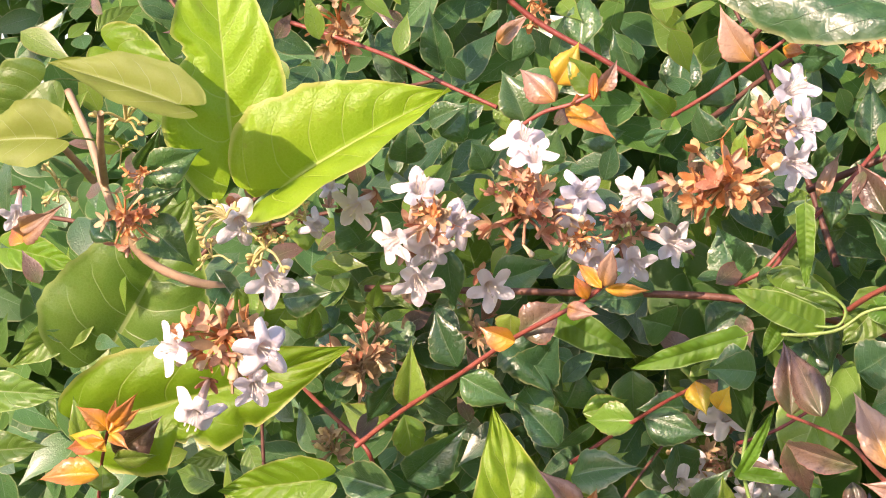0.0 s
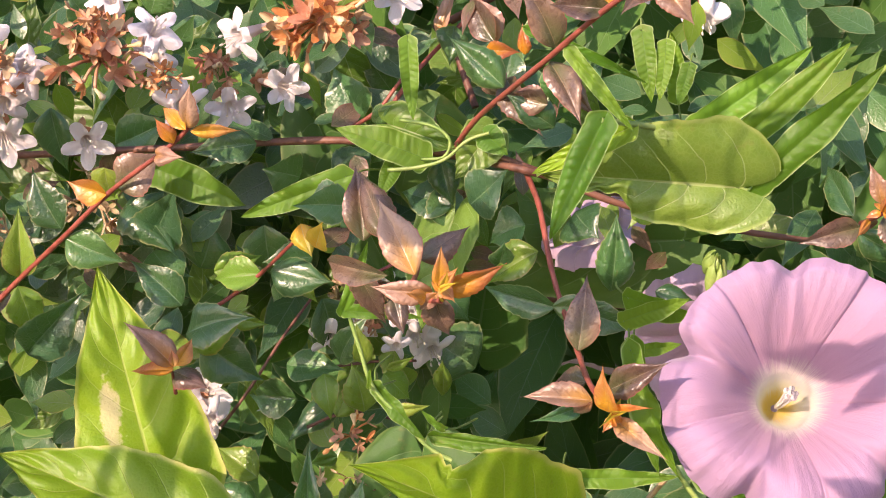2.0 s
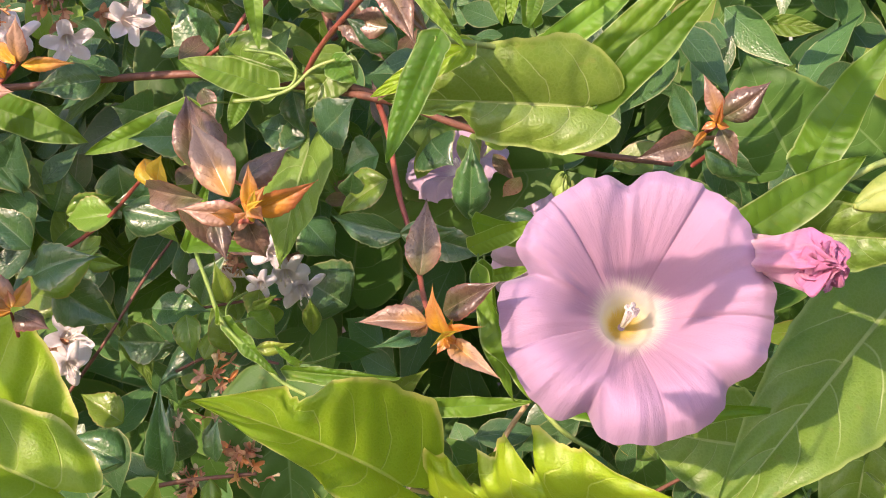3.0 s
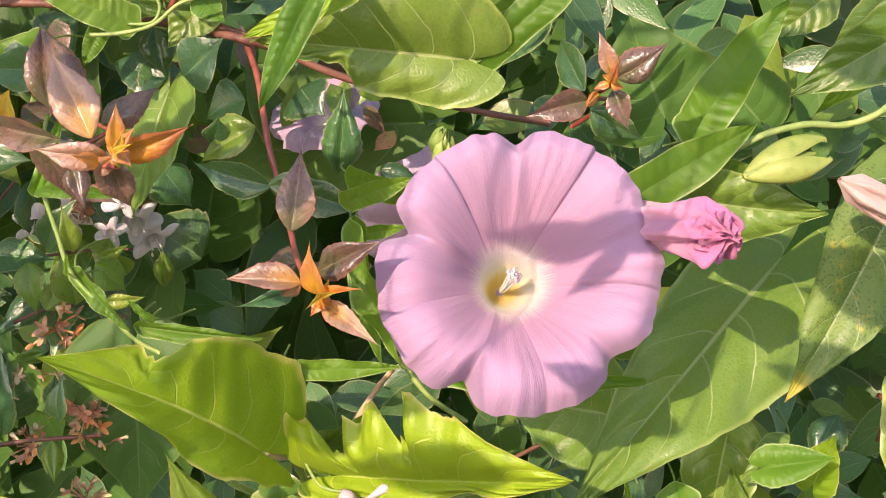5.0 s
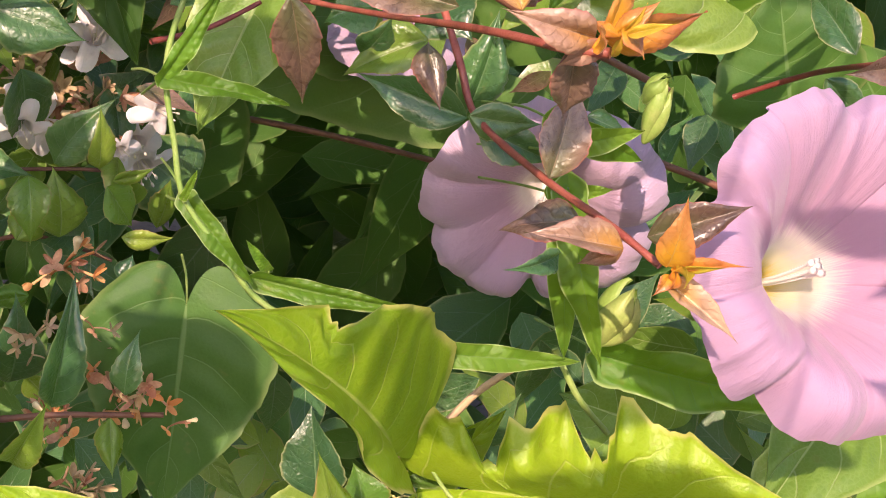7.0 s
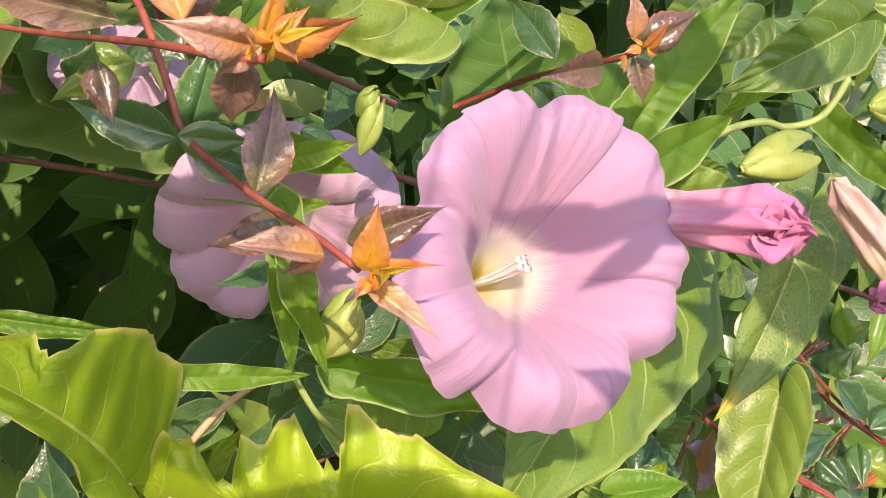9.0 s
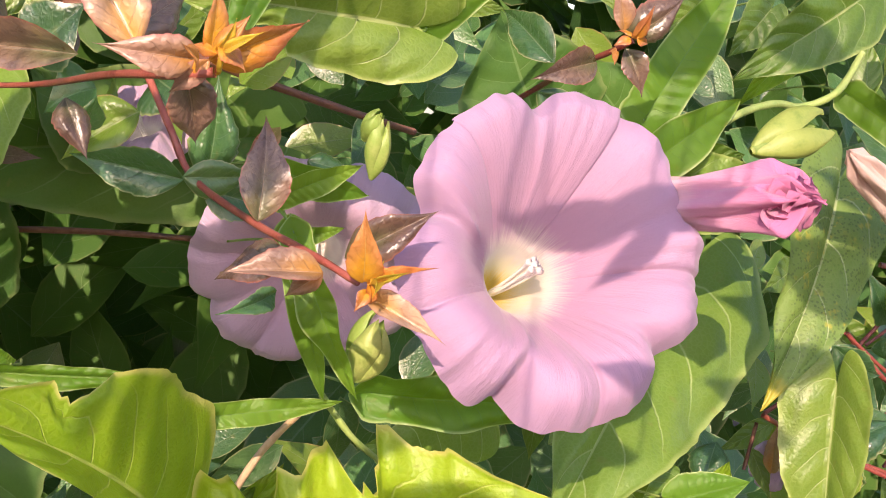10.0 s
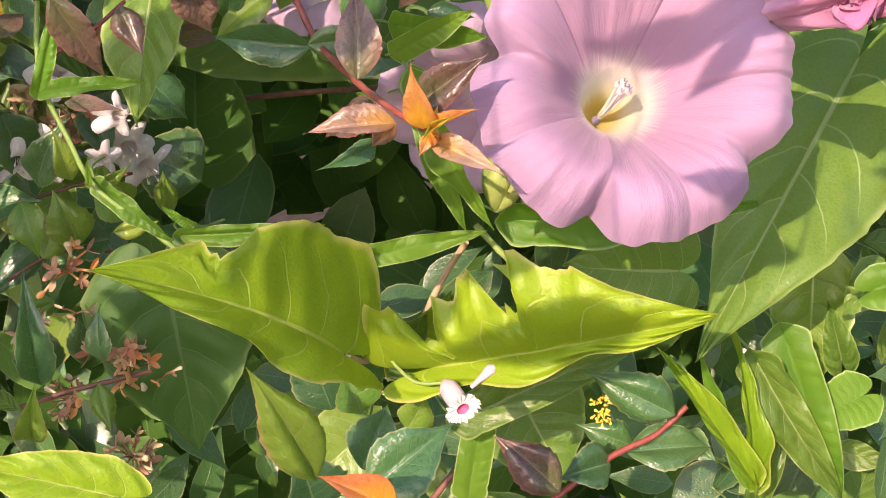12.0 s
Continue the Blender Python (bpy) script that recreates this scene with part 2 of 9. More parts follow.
MAT = {
    "g": leaf_material("abelia_green", (0.028, 0.093, 0.042), (0.070, 0.166, 0.048), (0.17, 0.29, 0.13), 0.32, (0.20, 0.42, 0.03), 0.28, 7, 0.9, edge=(0.34, 0.36, 0.17), coat=0.50, pillow=0.18, netting=0.14, vary=0.035),
    "q": leaf_material("abelia_fresh_green", (0.105, 0.225, 0.030), (0.20, 0.33, 0.045), (0.30, 0.40, 0.14), 0.30, (0.42, 0.60, 0.04), 0.38, 7, 0.9, edge=(0.40, 0.25, 0.12), pillow=0.16, coat=0.25, vary=0.05),
    "b": leaf_material("abelia_bronze", (0.105, 0.070, 0.060), (0.185, 0.120, 0.092), (0.30, 0.20, 0.13), 0.30, (0.30, 0.12, 0.05), 0.24, 7, 1.0, edge=(0.34, 0.12, 0.09), heart_tint=(0.10, 0.12, 0.050), pillow=0.15, coat=0.45, netting=0.25),
    "p": leaf_material("abelia_pink_bronze", (0.29, 0.175, 0.13), (0.45, 0.30, 0.215), (0.50, 0.34, 0.25), 0.40, (0.48, 0.22, 0.09), 0.26, 7, 1.0, edge=(0.36, 0.10, 0.08), heart_tint=(0.50, 0.26, 0.05), pillow=0.16, coat=0.35, netting=0.28),
    "o": leaf_material("abelia_orange", (0.40, 0.135, 0.055), (0.58, 0.26, 0.08), (0.64, 0.38, 0.13), 0.34, (0.80, 0.32, 0.03), 0.34, 6, 0.9, edge=(0.42, 0.09, 0.05), heart_tint=(0.72, 0.36, 0.02), pillow=0.14, heart=0.28, netting=0.22, coat=0.2),
    "y": leaf_material("abelia_yellow", (0.40, 0.36, 0.03), (0.58, 0.42, 0.04), (0.5, 0.5, 0.2), 0.36, (0.7, 0.6, 0.04), 0.35, 6, 0.8, edge=(0.5, 0.22, 0.05), heart_tint=(0.66, 0.34, 0.03), pillow=0.10),
    "l": leaf_material("bindweed_lime", (0.135, 0.29, 0.008), (0.25, 0.41, 0.012), (0.44, 0.55, 0.12), 0.40, (0.52, 0.70, 0.02), 0.42, 6, 1.0, edge=(0.60, 0.58, 0.20), quilt=0.26, pillow=0.11, spec=0.45, netting=0.12),
    "s": leaf_material("bindweed_scarred", (0.135, 0.29, 0.008), (0.25, 0.41, 0.012), (0.44, 0.55, 0.12), 0.40, (0.52, 0.70, 0.02), 0.42, 6, 1.0, edge=(0.60, 0.58, 0.20), quilt=0.26, pillow=0.11, spec=0.45, netting=0.12, scar=(-0.42, 0.45)),
    "m": leaf_material("bindweed_green", (0.070, 0.165, 0.020), (0.145, 0.255, 0.034), (0.36, 0.46, 0.18), 0.36, (0.34, 0.52, 0.04), 0.36, 6, 0.9, edge=(0.34, 0.44, 0.14), quilt=0.22, pillow=0.11, netting=0.12, coat=0.1),
    # darker copy of the bindweed green: shade of the inner leaves put into colour
    "d": leaf_material("bindweed_dark_shade_green", (0.036, 0.105, 0.020), (0.070, 0.155, 0.026), (0.15, 0.25, 0.08), 0.52, (0.20, 0.36, 0.04), 0.30, 6, 0.7, edge=(0.16, 0.22, 0.07), quilt=0.10, pillow=0.06, spec=0.3),
    "u": leaf_material("bindweed_underside", (0.175, 0.225, 0.030), (0.245, 0.285, 0.050), (0.36, 0.42, 0.18), 0.6, (0.45, 0.58, 0.06), 0.35, 5, 0.6),
    "n": leaf_material("vine_green", (0.060, 0.170, 0.014), (0.130, 0.265, 0.024), (0.15, 0.30, 0.05), 0.46, (0.46, 0.68, 0.03), 0.38, 12, 0.8, edge=(0.44, 0.56, 0.24), quilt=0.10, pillow=0.07, spec=0.35, sweep=0.06),
    "w": leaf_material("spotted_green", (0.085, 0.170, 0.030), (0.135, 0.225, 0.042), (0.38, 0.46, 0.22), 0.46, (0.24, 0.42, 0.05), 0.34, 5, 0.7, spots=((0.055, 0.085, 0.025), (0.36, 0.32, 0.03)), pillow=0.10),
}
STEM_RED = skin_material("red_stem", (0.18, 0.036, 0.028), (0.28, 0.080, 0.056), 0.45)
STEM_BROWN = skin_material("brown_stem", (0.095, 0.036, 0.026), (0.18, 0.08, 0.055), 0.55)
STEM_GREEN = skin_material("green_stem", (0.17, 0.30, 0.06), (0.30, 0.40, 0.12), 0.45, 0.15)
STEM_TAN = skin_material("tan_stem", (0.38, 0.26, 0.17), (0.50, 0.37, 0.22), 0.55)
SEPAL = skin_material("pink_brown_sepal", (0.41, 0.165, 0.095), (0.64, 0.39, 0.25), 0.5, 0.25)
SEPAL_ORANGE = skin_material("orange_sepal", (0.58, 0.22, 0.07), (0.73, 0.44, 0.20), 0.5, 0.25)
SEPAL_DRY = skin_material("dry_sepal", (0.36, 0.23, 0.13), (0.55, 0.42, 0.25), 0.6, 0.2)
BUD_GREEN = skin_material("bud_green", (0.26, 0.40, 0.08), (0.42, 0.50, 0.16), 0.45, 0.3)
CALYX = skin_material("calyx", (0.15, 0.26, 0.045), (0.29, 0.37, 0.085), 0.5, 0.25)
BUD_YELLOW = skin_material("bud_yellow", (0.55, 0.47, 0.16), (0.70, 0.62, 0.30), 0.5, 0.2)
BUD_CREAM = skin_material("cream_bud", (0.66, 0.48, 0.24), (0.76, 0.64, 0.42), 0.5, 0.25)
WHITE = petal_material("white_petal", (0.84, 0.81, 0.86), (0.83, 0.75, 0.78), (0.80, 0.64, 0.60), (0.74, 0.56, 0.48), 0.30)
PINK = petal_material("pink_petal", (0.485, 0.322, 0.505), (0.525, 0.31, 0.465), (0.85, 0.80, 0.70), (0.86, 0.80, 0.55), 0.40, heart=(0.84, 0.62, 0.05))
PINK_PALE = petal_material("pale_pink_petal", (0.46, 0.345, 0.49), (0.48, 0.31, 0.45), (0.78, 0.72, 0.70), (0.76, 0.70, 0.66), 0.20)
PINK_DARK = petal_material("wilted_pink_petal", (0.60, 0.19, 0.38), (0.68, 0.34, 0.50), (0.78, 0.50, 0.60), (0.70, 0.45, 0.45), 0.25)
CREAM = petal_material("cream_petal", (0.72, 0.52, 0.46), (0.74, 0.58, 0.50), (0.76, 0.64, 0.48), (0.70, 0.60, 0.35), 0.25)
ANTHER = skin_material("white_anther", (0.80, 0.76, 0.72), (0.86, 0.84, 0.80), 0.5)
FILAMENT = skin_material("pale_filament", (0.80, 0.72, 0.62), (0.84, 0.78, 0.70), 0.5, 0.2)
MAUVE = skin_material("mauve_tube", (0.50, 0.38, 0.44), (0.66, 0.54, 0.58), 0.6, 0.2)
MAGENTA = skin_material("magenta_throat", (0.55, 0.10, 0.22), (0.66, 0.22, 0.34), 0.5)
ANTHER_YELLOW = skin_material("yellow_anther", (0.72, 0.46, 0.03), (0.80, 0.58, 0.08), 0.5)
SOIL = skin_material("soil", (0.035, 0.025, 0.017), (0.075, 0.055, 0.038), 0.95, scale=25.0, bump=1.0, spec=0.1)


# ---------------- mesh helpers ----------------
def mesh_of(name, verts, faces, mat, uvs=None, smooth=True):
    me = bpy.data.meshes.new(name)
    me.from_pydata(verts, [], faces)
    if uvs is not None:
        layer = me.uv_layers.new(name="UVMap")
        idx = np.empty(len(me.loops), dtype=np.int32)
        me.loops.foreach_get("vertex_index", idx)
        layer.data.foreach_set("uv", np.asarray(uvs, dtype=np.float32)[idx].ravel())
    if smooth:
        me.polygons.foreach_set("use_smooth", [True] * len(me.polygons))
    me.materials.append(mat)
    return me


def sheet(fn, nu, nv):
    """Grid of (nu + 1) by (nv + 1) points from fn(u, v), u and v from 0 to 1."""
    verts, uvs = [], []
    for j in range(nv + 1):
        for i in range(nu + 1):
            p, uv = fn(i / nu, j / nv)
            verts.append(p)
            uvs.append(uv)
    w = nu + 1
    faces = [(j * w + i, j * w + i + 1, (j + 1) * w + i + 1, (j + 1) * w + i) for j in range(nv) for i in range(nu)]
    return verts, faces, uvs


def outline(kind, s):
    """Half-width of a blade of unit length at s along it."""
    if kind == "abelia":
        if s < 0.34:
            return 0.27 * math.sin(0.5 * math.pi * s / 0.34) ** 0.78
        q = (s - 0.34) / 0.66
        return 0.27 * math.cos(0.5 * math.pi * q) ** 1.4 * (1 - 0.32 * max(0.0, (q - 0.35) / 0.65) ** 1.2)
    if kind == "heart":
        q = max(0.0, (s - 0.14) / 0.86)
        return 0.33 * (0.30 + 0.70 * min(1.0, s / 0.17) ** 0.5) * (1 - q ** 1.75) * (1 - 0.30 * max(0.0, (q - 0.55) / 0.45) ** 1.5 * (1.8 - q))
    if kind == "lance":
        return 0.145 * (min(1.0, s / 0.10)) ** 0.55 * (1 - max(0.0, (s - 0.3) / 0.7) ** 2.0) ** 0.9
    return 0.0


BLADES = {}
SIDE_VEINS = {"g": 7, "q": 7, "b": 7, "p": 7, "o": 6, "y": 6, "l": 6, "s": 6, "m": 6, "u": 5, "n": 12, "w": 5, "d": 6}


def blade(kind, mat, fold=0.18, droop=0.12, wave=0.02, seed=0, bites=(), fine=False, lop=1.0):
    """Blade of unit length from the base (origin) along y, facing z. Shared between alike leaves."""
    key = (kind, mat, fold, droop, wave, seed, bites, lop)
    if key in BLADES:
        return BLADES[key]
    rng = random.Random(seed * 7 + len(kind))
    ph = [rng.uniform(0, 6.28) for _ in range(6)]
    nu, nv = {"abelia": (12, 44), "heart": (18, 54), "lance": (14, 72)}[kind]
    if fine:
        nu, nv = int(nu * 1.7), int(nv * 1.6)
    ribs = SIDE_VEINS[mat]
    puff = {"abelia": 0.0085, "heart": 0.0150, "lance": 0.0085}[kind]

    def at(a, b):
        u, s = a * 2 - 1, 0.5 * b + 0.25 - 0.25 * math.cos(math.pi * b)
        w = outline(kind, min(max(s, 1e-4), 0.9999))
        side = 1 if u > 0 else -1
        if kind == "abelia":
            # shallow forward-pointing teeth, none near the base or at the point
            saw = (s * 8 + 0.35 * (side > 0)) % 1
            w *= 1 + (0.075 + 0.03 * (seed % 2)) * (saw ** 1.4 - 0.5) * min(1.0, max(0.0, s - 0.16) * 5) * min(1.0, max(0.0, 0.93 - s) * 6)
            w *= 1 + (0.10 if u > 0 else -0.06) * math.sin(ph[4])
        if side < 0:
            w *= lop
        for s0, s1, sd, depth in bites:
            if sd == side and s0 < s < s1:
                k = (s - s0) / (s1 - s0)
                w *= 1 - depth * math.sin(math.pi * k ** 0.8) ** 0.6 * (0.88 + 0.12 * math.sin(k * 19 + seed))
        if kind == "heart":
            w *= 1 + 0.012 * math.sin(s * 41 + ph[5]) + 0.008 * math.sin(s * 87 + ph[4] * side)
        x = u * w
        y = s
        if kind == "heart":
            y = s - 0.20 * (1 - (1 - abs(u)) ** 2) * max(0.0, 1 - s / 0.42) ** 1.5
            w2 = max(0.0, 1 - s / 0.10)
            x = x * (1 - 0.35 * w2 * (1 - abs(u)))
        if kind == "lance":
            k = max(0.0, 1 - s / 0.12)
            y = s - 0.10 * abs(u) ** 1.2 * k
            x *= 1 + 0.7 * max(0.0, 1 - abs(s - 0.035) / 0.055) * abs(u)
        x += {"abelia": 0.07, "heart": 0.03, "lance": 0.05}[kind] * math.sin(ph[5]) * s * s
        au = abs(u)
        z = fold * au * w - 0.8 * (droop * s * s - 0.5 * droop * s)
        # the halves swell between midrib and margin
        z += 0.16 * w * math.sin(math.pi * min(1.0, au * 1.05)) * (0.6 + 0.4 * math.sin(ph[2]))
        z += wave * (math.sin(s * 9 + ph[0]) * u * 0.7 + math.sin(s * 17 + ph[1] + side) * au * au * 0.6 + 0.6 * math.sin(s * 6 + ph[2]) * au ** 2)
        if kind != "abelia":
            z += 0.016 * max(0.0, (au - 0.82) / 0.18) ** 2 * (0.6 + 0.4 * math.sin(s * 21 + ph[4] * side))
        # blistered between the side veins
        lane = (s - (0.06 if kind == "lance" else 0.26) * au ** 1.25 + (0.45 / ribs if u > 0 else 0.0)) * ribs
        swell = 0.5 + 0.5 * math.cos(2 * math.pi * lane)
        z += puff * (swell ** 0.6) * min(1.0, 3.5 * au) * (1 - au ** 5) * min(1.0, 6 * s) * (1 - s) ** 0.35 * (0.75 + 0.25 * math.sin(7 * lane + ph[3]))
        if kind == "abelia":
            z += x * 0.5 * math.sin(ph[3]) * s + 0.28 * math.sin(ph[1]) * max(0.0, s - 0.6) ** 2
            z -= 0.9 * w * au ** 3 * (0.5 + 0.5 * math.cos(ph[2]))
        return (x, y, z), (u, s)

    grid = sheet(at, nu, nv)
    BLADES[key] = mesh_of("leaf", grid[0], grid[1], MAT[mat], grid[2])
    return BLADES[key]


def under(ob, parent, m):
    """Puts ob below parent at the world pose m."""
    ob.parent = parent
    ob.matrix_basis = Matrix.Translation(-parent.location) @ m
    return ob


def thing(name, at, label, category, group=""):
    ob = new(name)
    ob.empty_display_size = 0.01
    ob.location = at
    return tagged(ob, label, category, group)


def leaf(parent, kind, mat, base, tip, width, roll=0.0, facing=(0.0, -1.0, 0.25), look_=0, fold=0.18, droop=0.12, wave=0.02, bites=(), fine=False, lop=1.0):
    """A leaf from base to tip; width in metres; roll in degrees turns it round its length."""
    base, tip = Vector(base), Vector(tip)
    y = (tip - base)
    length = y.length
    y.normalize()
    f = Vector(facing).normalized()
    x = y.cross(f).normalized()
    z = x.cross(y)
    rot = Matrix((x, y, z)).transposed().to_4x4() @ Matrix.Rotation(radians(roll), 4, "Y")
    half = {"abelia": 0.27, "heart": 0.31, "lance": 0.15}[kind]
    sc = Matrix.Diagonal((width / (2 * half), length, length, 1))
    ob = new("leaf", blade(kind, mat, fold, droop, wave, look_, bites, fine, lop))
    return under(ob, parent, Matrix.Translation(base) @ rot @ sc)


def tube(points, r0, r1, sides=8, bump=0.0, seed=0):
    """Vertices and faces of a tapered round stem through points, bent smoothly."""
    pts = [Vector(p) for p in points]
    fine = []
    for i in range(len(pts) - 1):
        a, b, c, d = pts[max(i - 1, 0)], pts[i], pts[i + 1], pts[min(i + 2, len(pts) - 1)]
        for k in range(6):
            t = k / 6
            fine.append(0.5 * (2 * b + (c - a) * t + (2 * a - 5 * b + 4 * c - d) * t * t + (3 * b - a - 3 * c + d) * t ** 3))
    fine.append(pts[-1])
    verts, faces = [], []
    n = len(fine)
    ref = Vector((0.31, 0.2, 0.93))
    for i, p in enumerate(fine):
        d = (fine[min(i + 1, n - 1)] - fine[max(i - 1, 0)]).normalized()
        x = d.cross(ref).normalized()
        y = d.cross(x)
        r = r0 + (r1 - r0) * i / (n - 1)
        r *= 1 + bump * math.sin(i * 1.9 + seed)
        for k in range(sides):
            a = 2 * math.pi * k / sides
            verts.append(p + x * (r * math.cos(a)) + y * (r * math.sin(a)))
    for i in range(n - 1):
        for k in range(sides):
            k2 = (k + 1) % sides
            faces.append((i * sides + k, i * sides + k2, (i + 1) * sides + k2, (i + 1) * sides + k))
    faces.append(tuple(range(sides)))
    faces.append(tuple((n - 1) * sides + k for k in reversed(range(sides))))
    return verts, faces


def stem(parent, points, r0, r1, mat, name="stem", bump=0.06):
    v, f = tube(points, r0, r1, bump=bump)
    me = mesh_of(name, v, f, mat)
    ob = new(name, me)
    return under(ob, parent, Matrix.Identity(4))


def aim(at, face, spin=0.0):
    """Pose at a point with z along face."""
    q = Vector(face).normalized().to_track_quat("Z", "Y").to_matrix().to_4x4()
    return Matrix.Translation(at) @ q @ Matrix.Rotation(radians(spin), 4, "Z")


# ---------------- flowers ----------------
def piece(ob, part, m):
    """Puts ob below a part, m in the part's own space."""
    ob.parent = part
    ob.matrix_basis = m
    return ob


def trumpet_mesh(name, mat, tube_len, tube_r0, tube_r1, lobe_r, lobes=5, nu=50, nv=16, back=0.15, notch=0.55, seed=0):
    """Small five-lobed trumpet: tube along -z from the mouth at the origin, lobes spreading in xy."""
    rng = random.Random(seed)
    ph = rng.uniform(0, 6.28)

    def at(a, b):
        th = a * 2 * math.pi
        if b < 0.5:
            k = b / 0.5
            r = tube_r0 + (tube_r1 - tube_r0) * (0.30 * min(1.0, k * 12) + 0.70 * k ** 1.8)
            z = -tube_len * (1 - k)
            r *= 1 + 0.05 * math.cos(lobes * th)
        else:
            k = (b - 0.5) / 0.5
            c = abs(math.cos(lobes * th / 2))
            reach = tube_r1 + (lobe_r - tube_r1) * (1 - notch + notch * c ** 1.35)
            r = tube_r1 + (reach - tube_r1) * k
            z = tube_r1 * 0.9 * k - back * lobe_r * k * k * (1 + 0.5 * math.sin(2 * th + ph)) + 0.05 * lobe_r * k * math.cos(2 * lobes * th)
        return (r * math.cos(th), r * math.sin(th), z), (a, b)

    v, f, uv = sheet(at, nu, nv)
    return mesh_of(name, v, f, mat, uv)


def pin(points, r, knob, mat, name):
    """Filament with its anther knob, one mesh."""
    v, f = tube(points, r, r * 0.7, sides=5)
    end = Vector(points[-1])
    off = len(v)
    for j in range(4):
        for k in range(6):
            a, e = 2 * math.pi * k / 6, math.pi * (j + 0.5) / 4
            v.append(end + Vector((knob * math.sin(e) * math.cos(a), knob * math.sin(e) * math.sin(a), 1.5 * knob * math.cos(e))))
    for j in range(3):
        for k in range(6):
            k2 = (k + 1) % 6
            f.append((off + j * 6 + k, off + j * 6 + k2, off + (j + 1) * 6 + k2, off + (j + 1) * 6 + k))
    f.append(tuple(off + k for k in range(6)))
    f.append(tuple(off + 18 + k for k in reversed(range(6))))
    return mesh_of(name, v, f, mat)


def sepal_mesh(mat, length=1.0, width=0.3, cup=0.2):
    def at(a, b):
        u = a * 2 - 1
        w = width / 2 * math.sin(math.pi * min(max(b * 0.9 + 0.06, 0), 1)) ** 0.6
        return (u * w, b * length, cup * (u * u * 0.25 + b * b * 0.5 - 0.2 * b)), (u, b)
    v, f, uv = sheet(at, 4, 6)
    return mesh_of("sepal", v, f, mat, uv)


SEPALS = {k: [sepal_mesh(m, 1.0, w, c) for w, c in ((0.46, 0.25), (0.54, 0.1), (0.38, 0.5))]
          for k, m in (("pink", SEPAL), ("orange", SEPAL_ORANGE), ("dry", SEPAL_DRY))}
SMALL = {}
for n_, (back_, notch_) in enumerate(((0.10, 0.76), (0.30, 0.80), (0.55, 0.76))):
    SMALL[n_] = trumpet_mesh("corolla", WHITE, 1.35, 0.03, 0.27, 0.98, back=back_, notch=notch_, seed=n_)
STAMEN = pin([(0.05, 0, -0.3), (0.12, 0.02, 0.1), (0.2, 0.05, 0.42)], 0.016, 0.045, FILAMENT, "stamen")


def white_flower(mouth, face, radius, spin=0.0, style=0, tube_scale=1.0, label="small white five-lobed trumpet flower of the abelia hedge"):
    """Small white trumpet flower: corolla with tube and lobes, stamens, and its sepals at the foot of the tube."""
    at = Vector(mouth)
    t = thing("abelia_flower", at, label, "flower", "white abelia flowers")
    m = aim(at, face, spin) @ Matrix.Diagonal((radius, radius, radius * tube_scale, 1))
    corolla = under(new("corolla", SMALL[style % 3]), t, m)
    for k in range(4):
        piece(new("stamen", STAMEN), corolla, Matrix.Rotation(radians(90 * k + 30), 4, "Z"))
    for k in range(5):
        s = aim(at, face, spin) @ Matrix.Translation((0, 0, -1.32 * radius * tube_scale)) @ Matrix.Rotation(radians(72 * k + 20), 4, "Z") @ Matrix.Rotation(radians(24 + 9 * (k % 3)), 4, "X") @ Matrix.Diagonal((radius * 0.6,) * 3 + (1,))
        under(new("sepal", SEPALS["pink"][k % 3]), t, s)
    return t


def bud_mesh(name, mat, thick=0.24):
    """Small club-shaped closed flower of unit length along y."""
    def at(a, b):
        th = a * 2 * math.pi
        r = thick * (0.30 + 0.70 * b ** 1.5) * (1.0 if b < 0.8 else math.cos((b - 0.8) / 0.2 * 1.45) ** 0.6) * (1 + 0.06 * math.cos(5 * th))
        return (r * math.cos(th), b, r * math.sin(th)), (a, b)
    v, f, uv = sheet(at, 10, 8)
    return mesh_of(name, v, f, mat, uv)


CLOSED = [bud_mesh("closed_bud", BUD_CREAM, 0.22), bud_mesh("closed_bud", BUD_CREAM, 0.28)]
MIXED = {"pink": ("pink", "pink", "orange", "dry"), "orange": ("orange", "orange", "pink", "dry"), "dry": ("dry", "dry", "dry", "pink")}


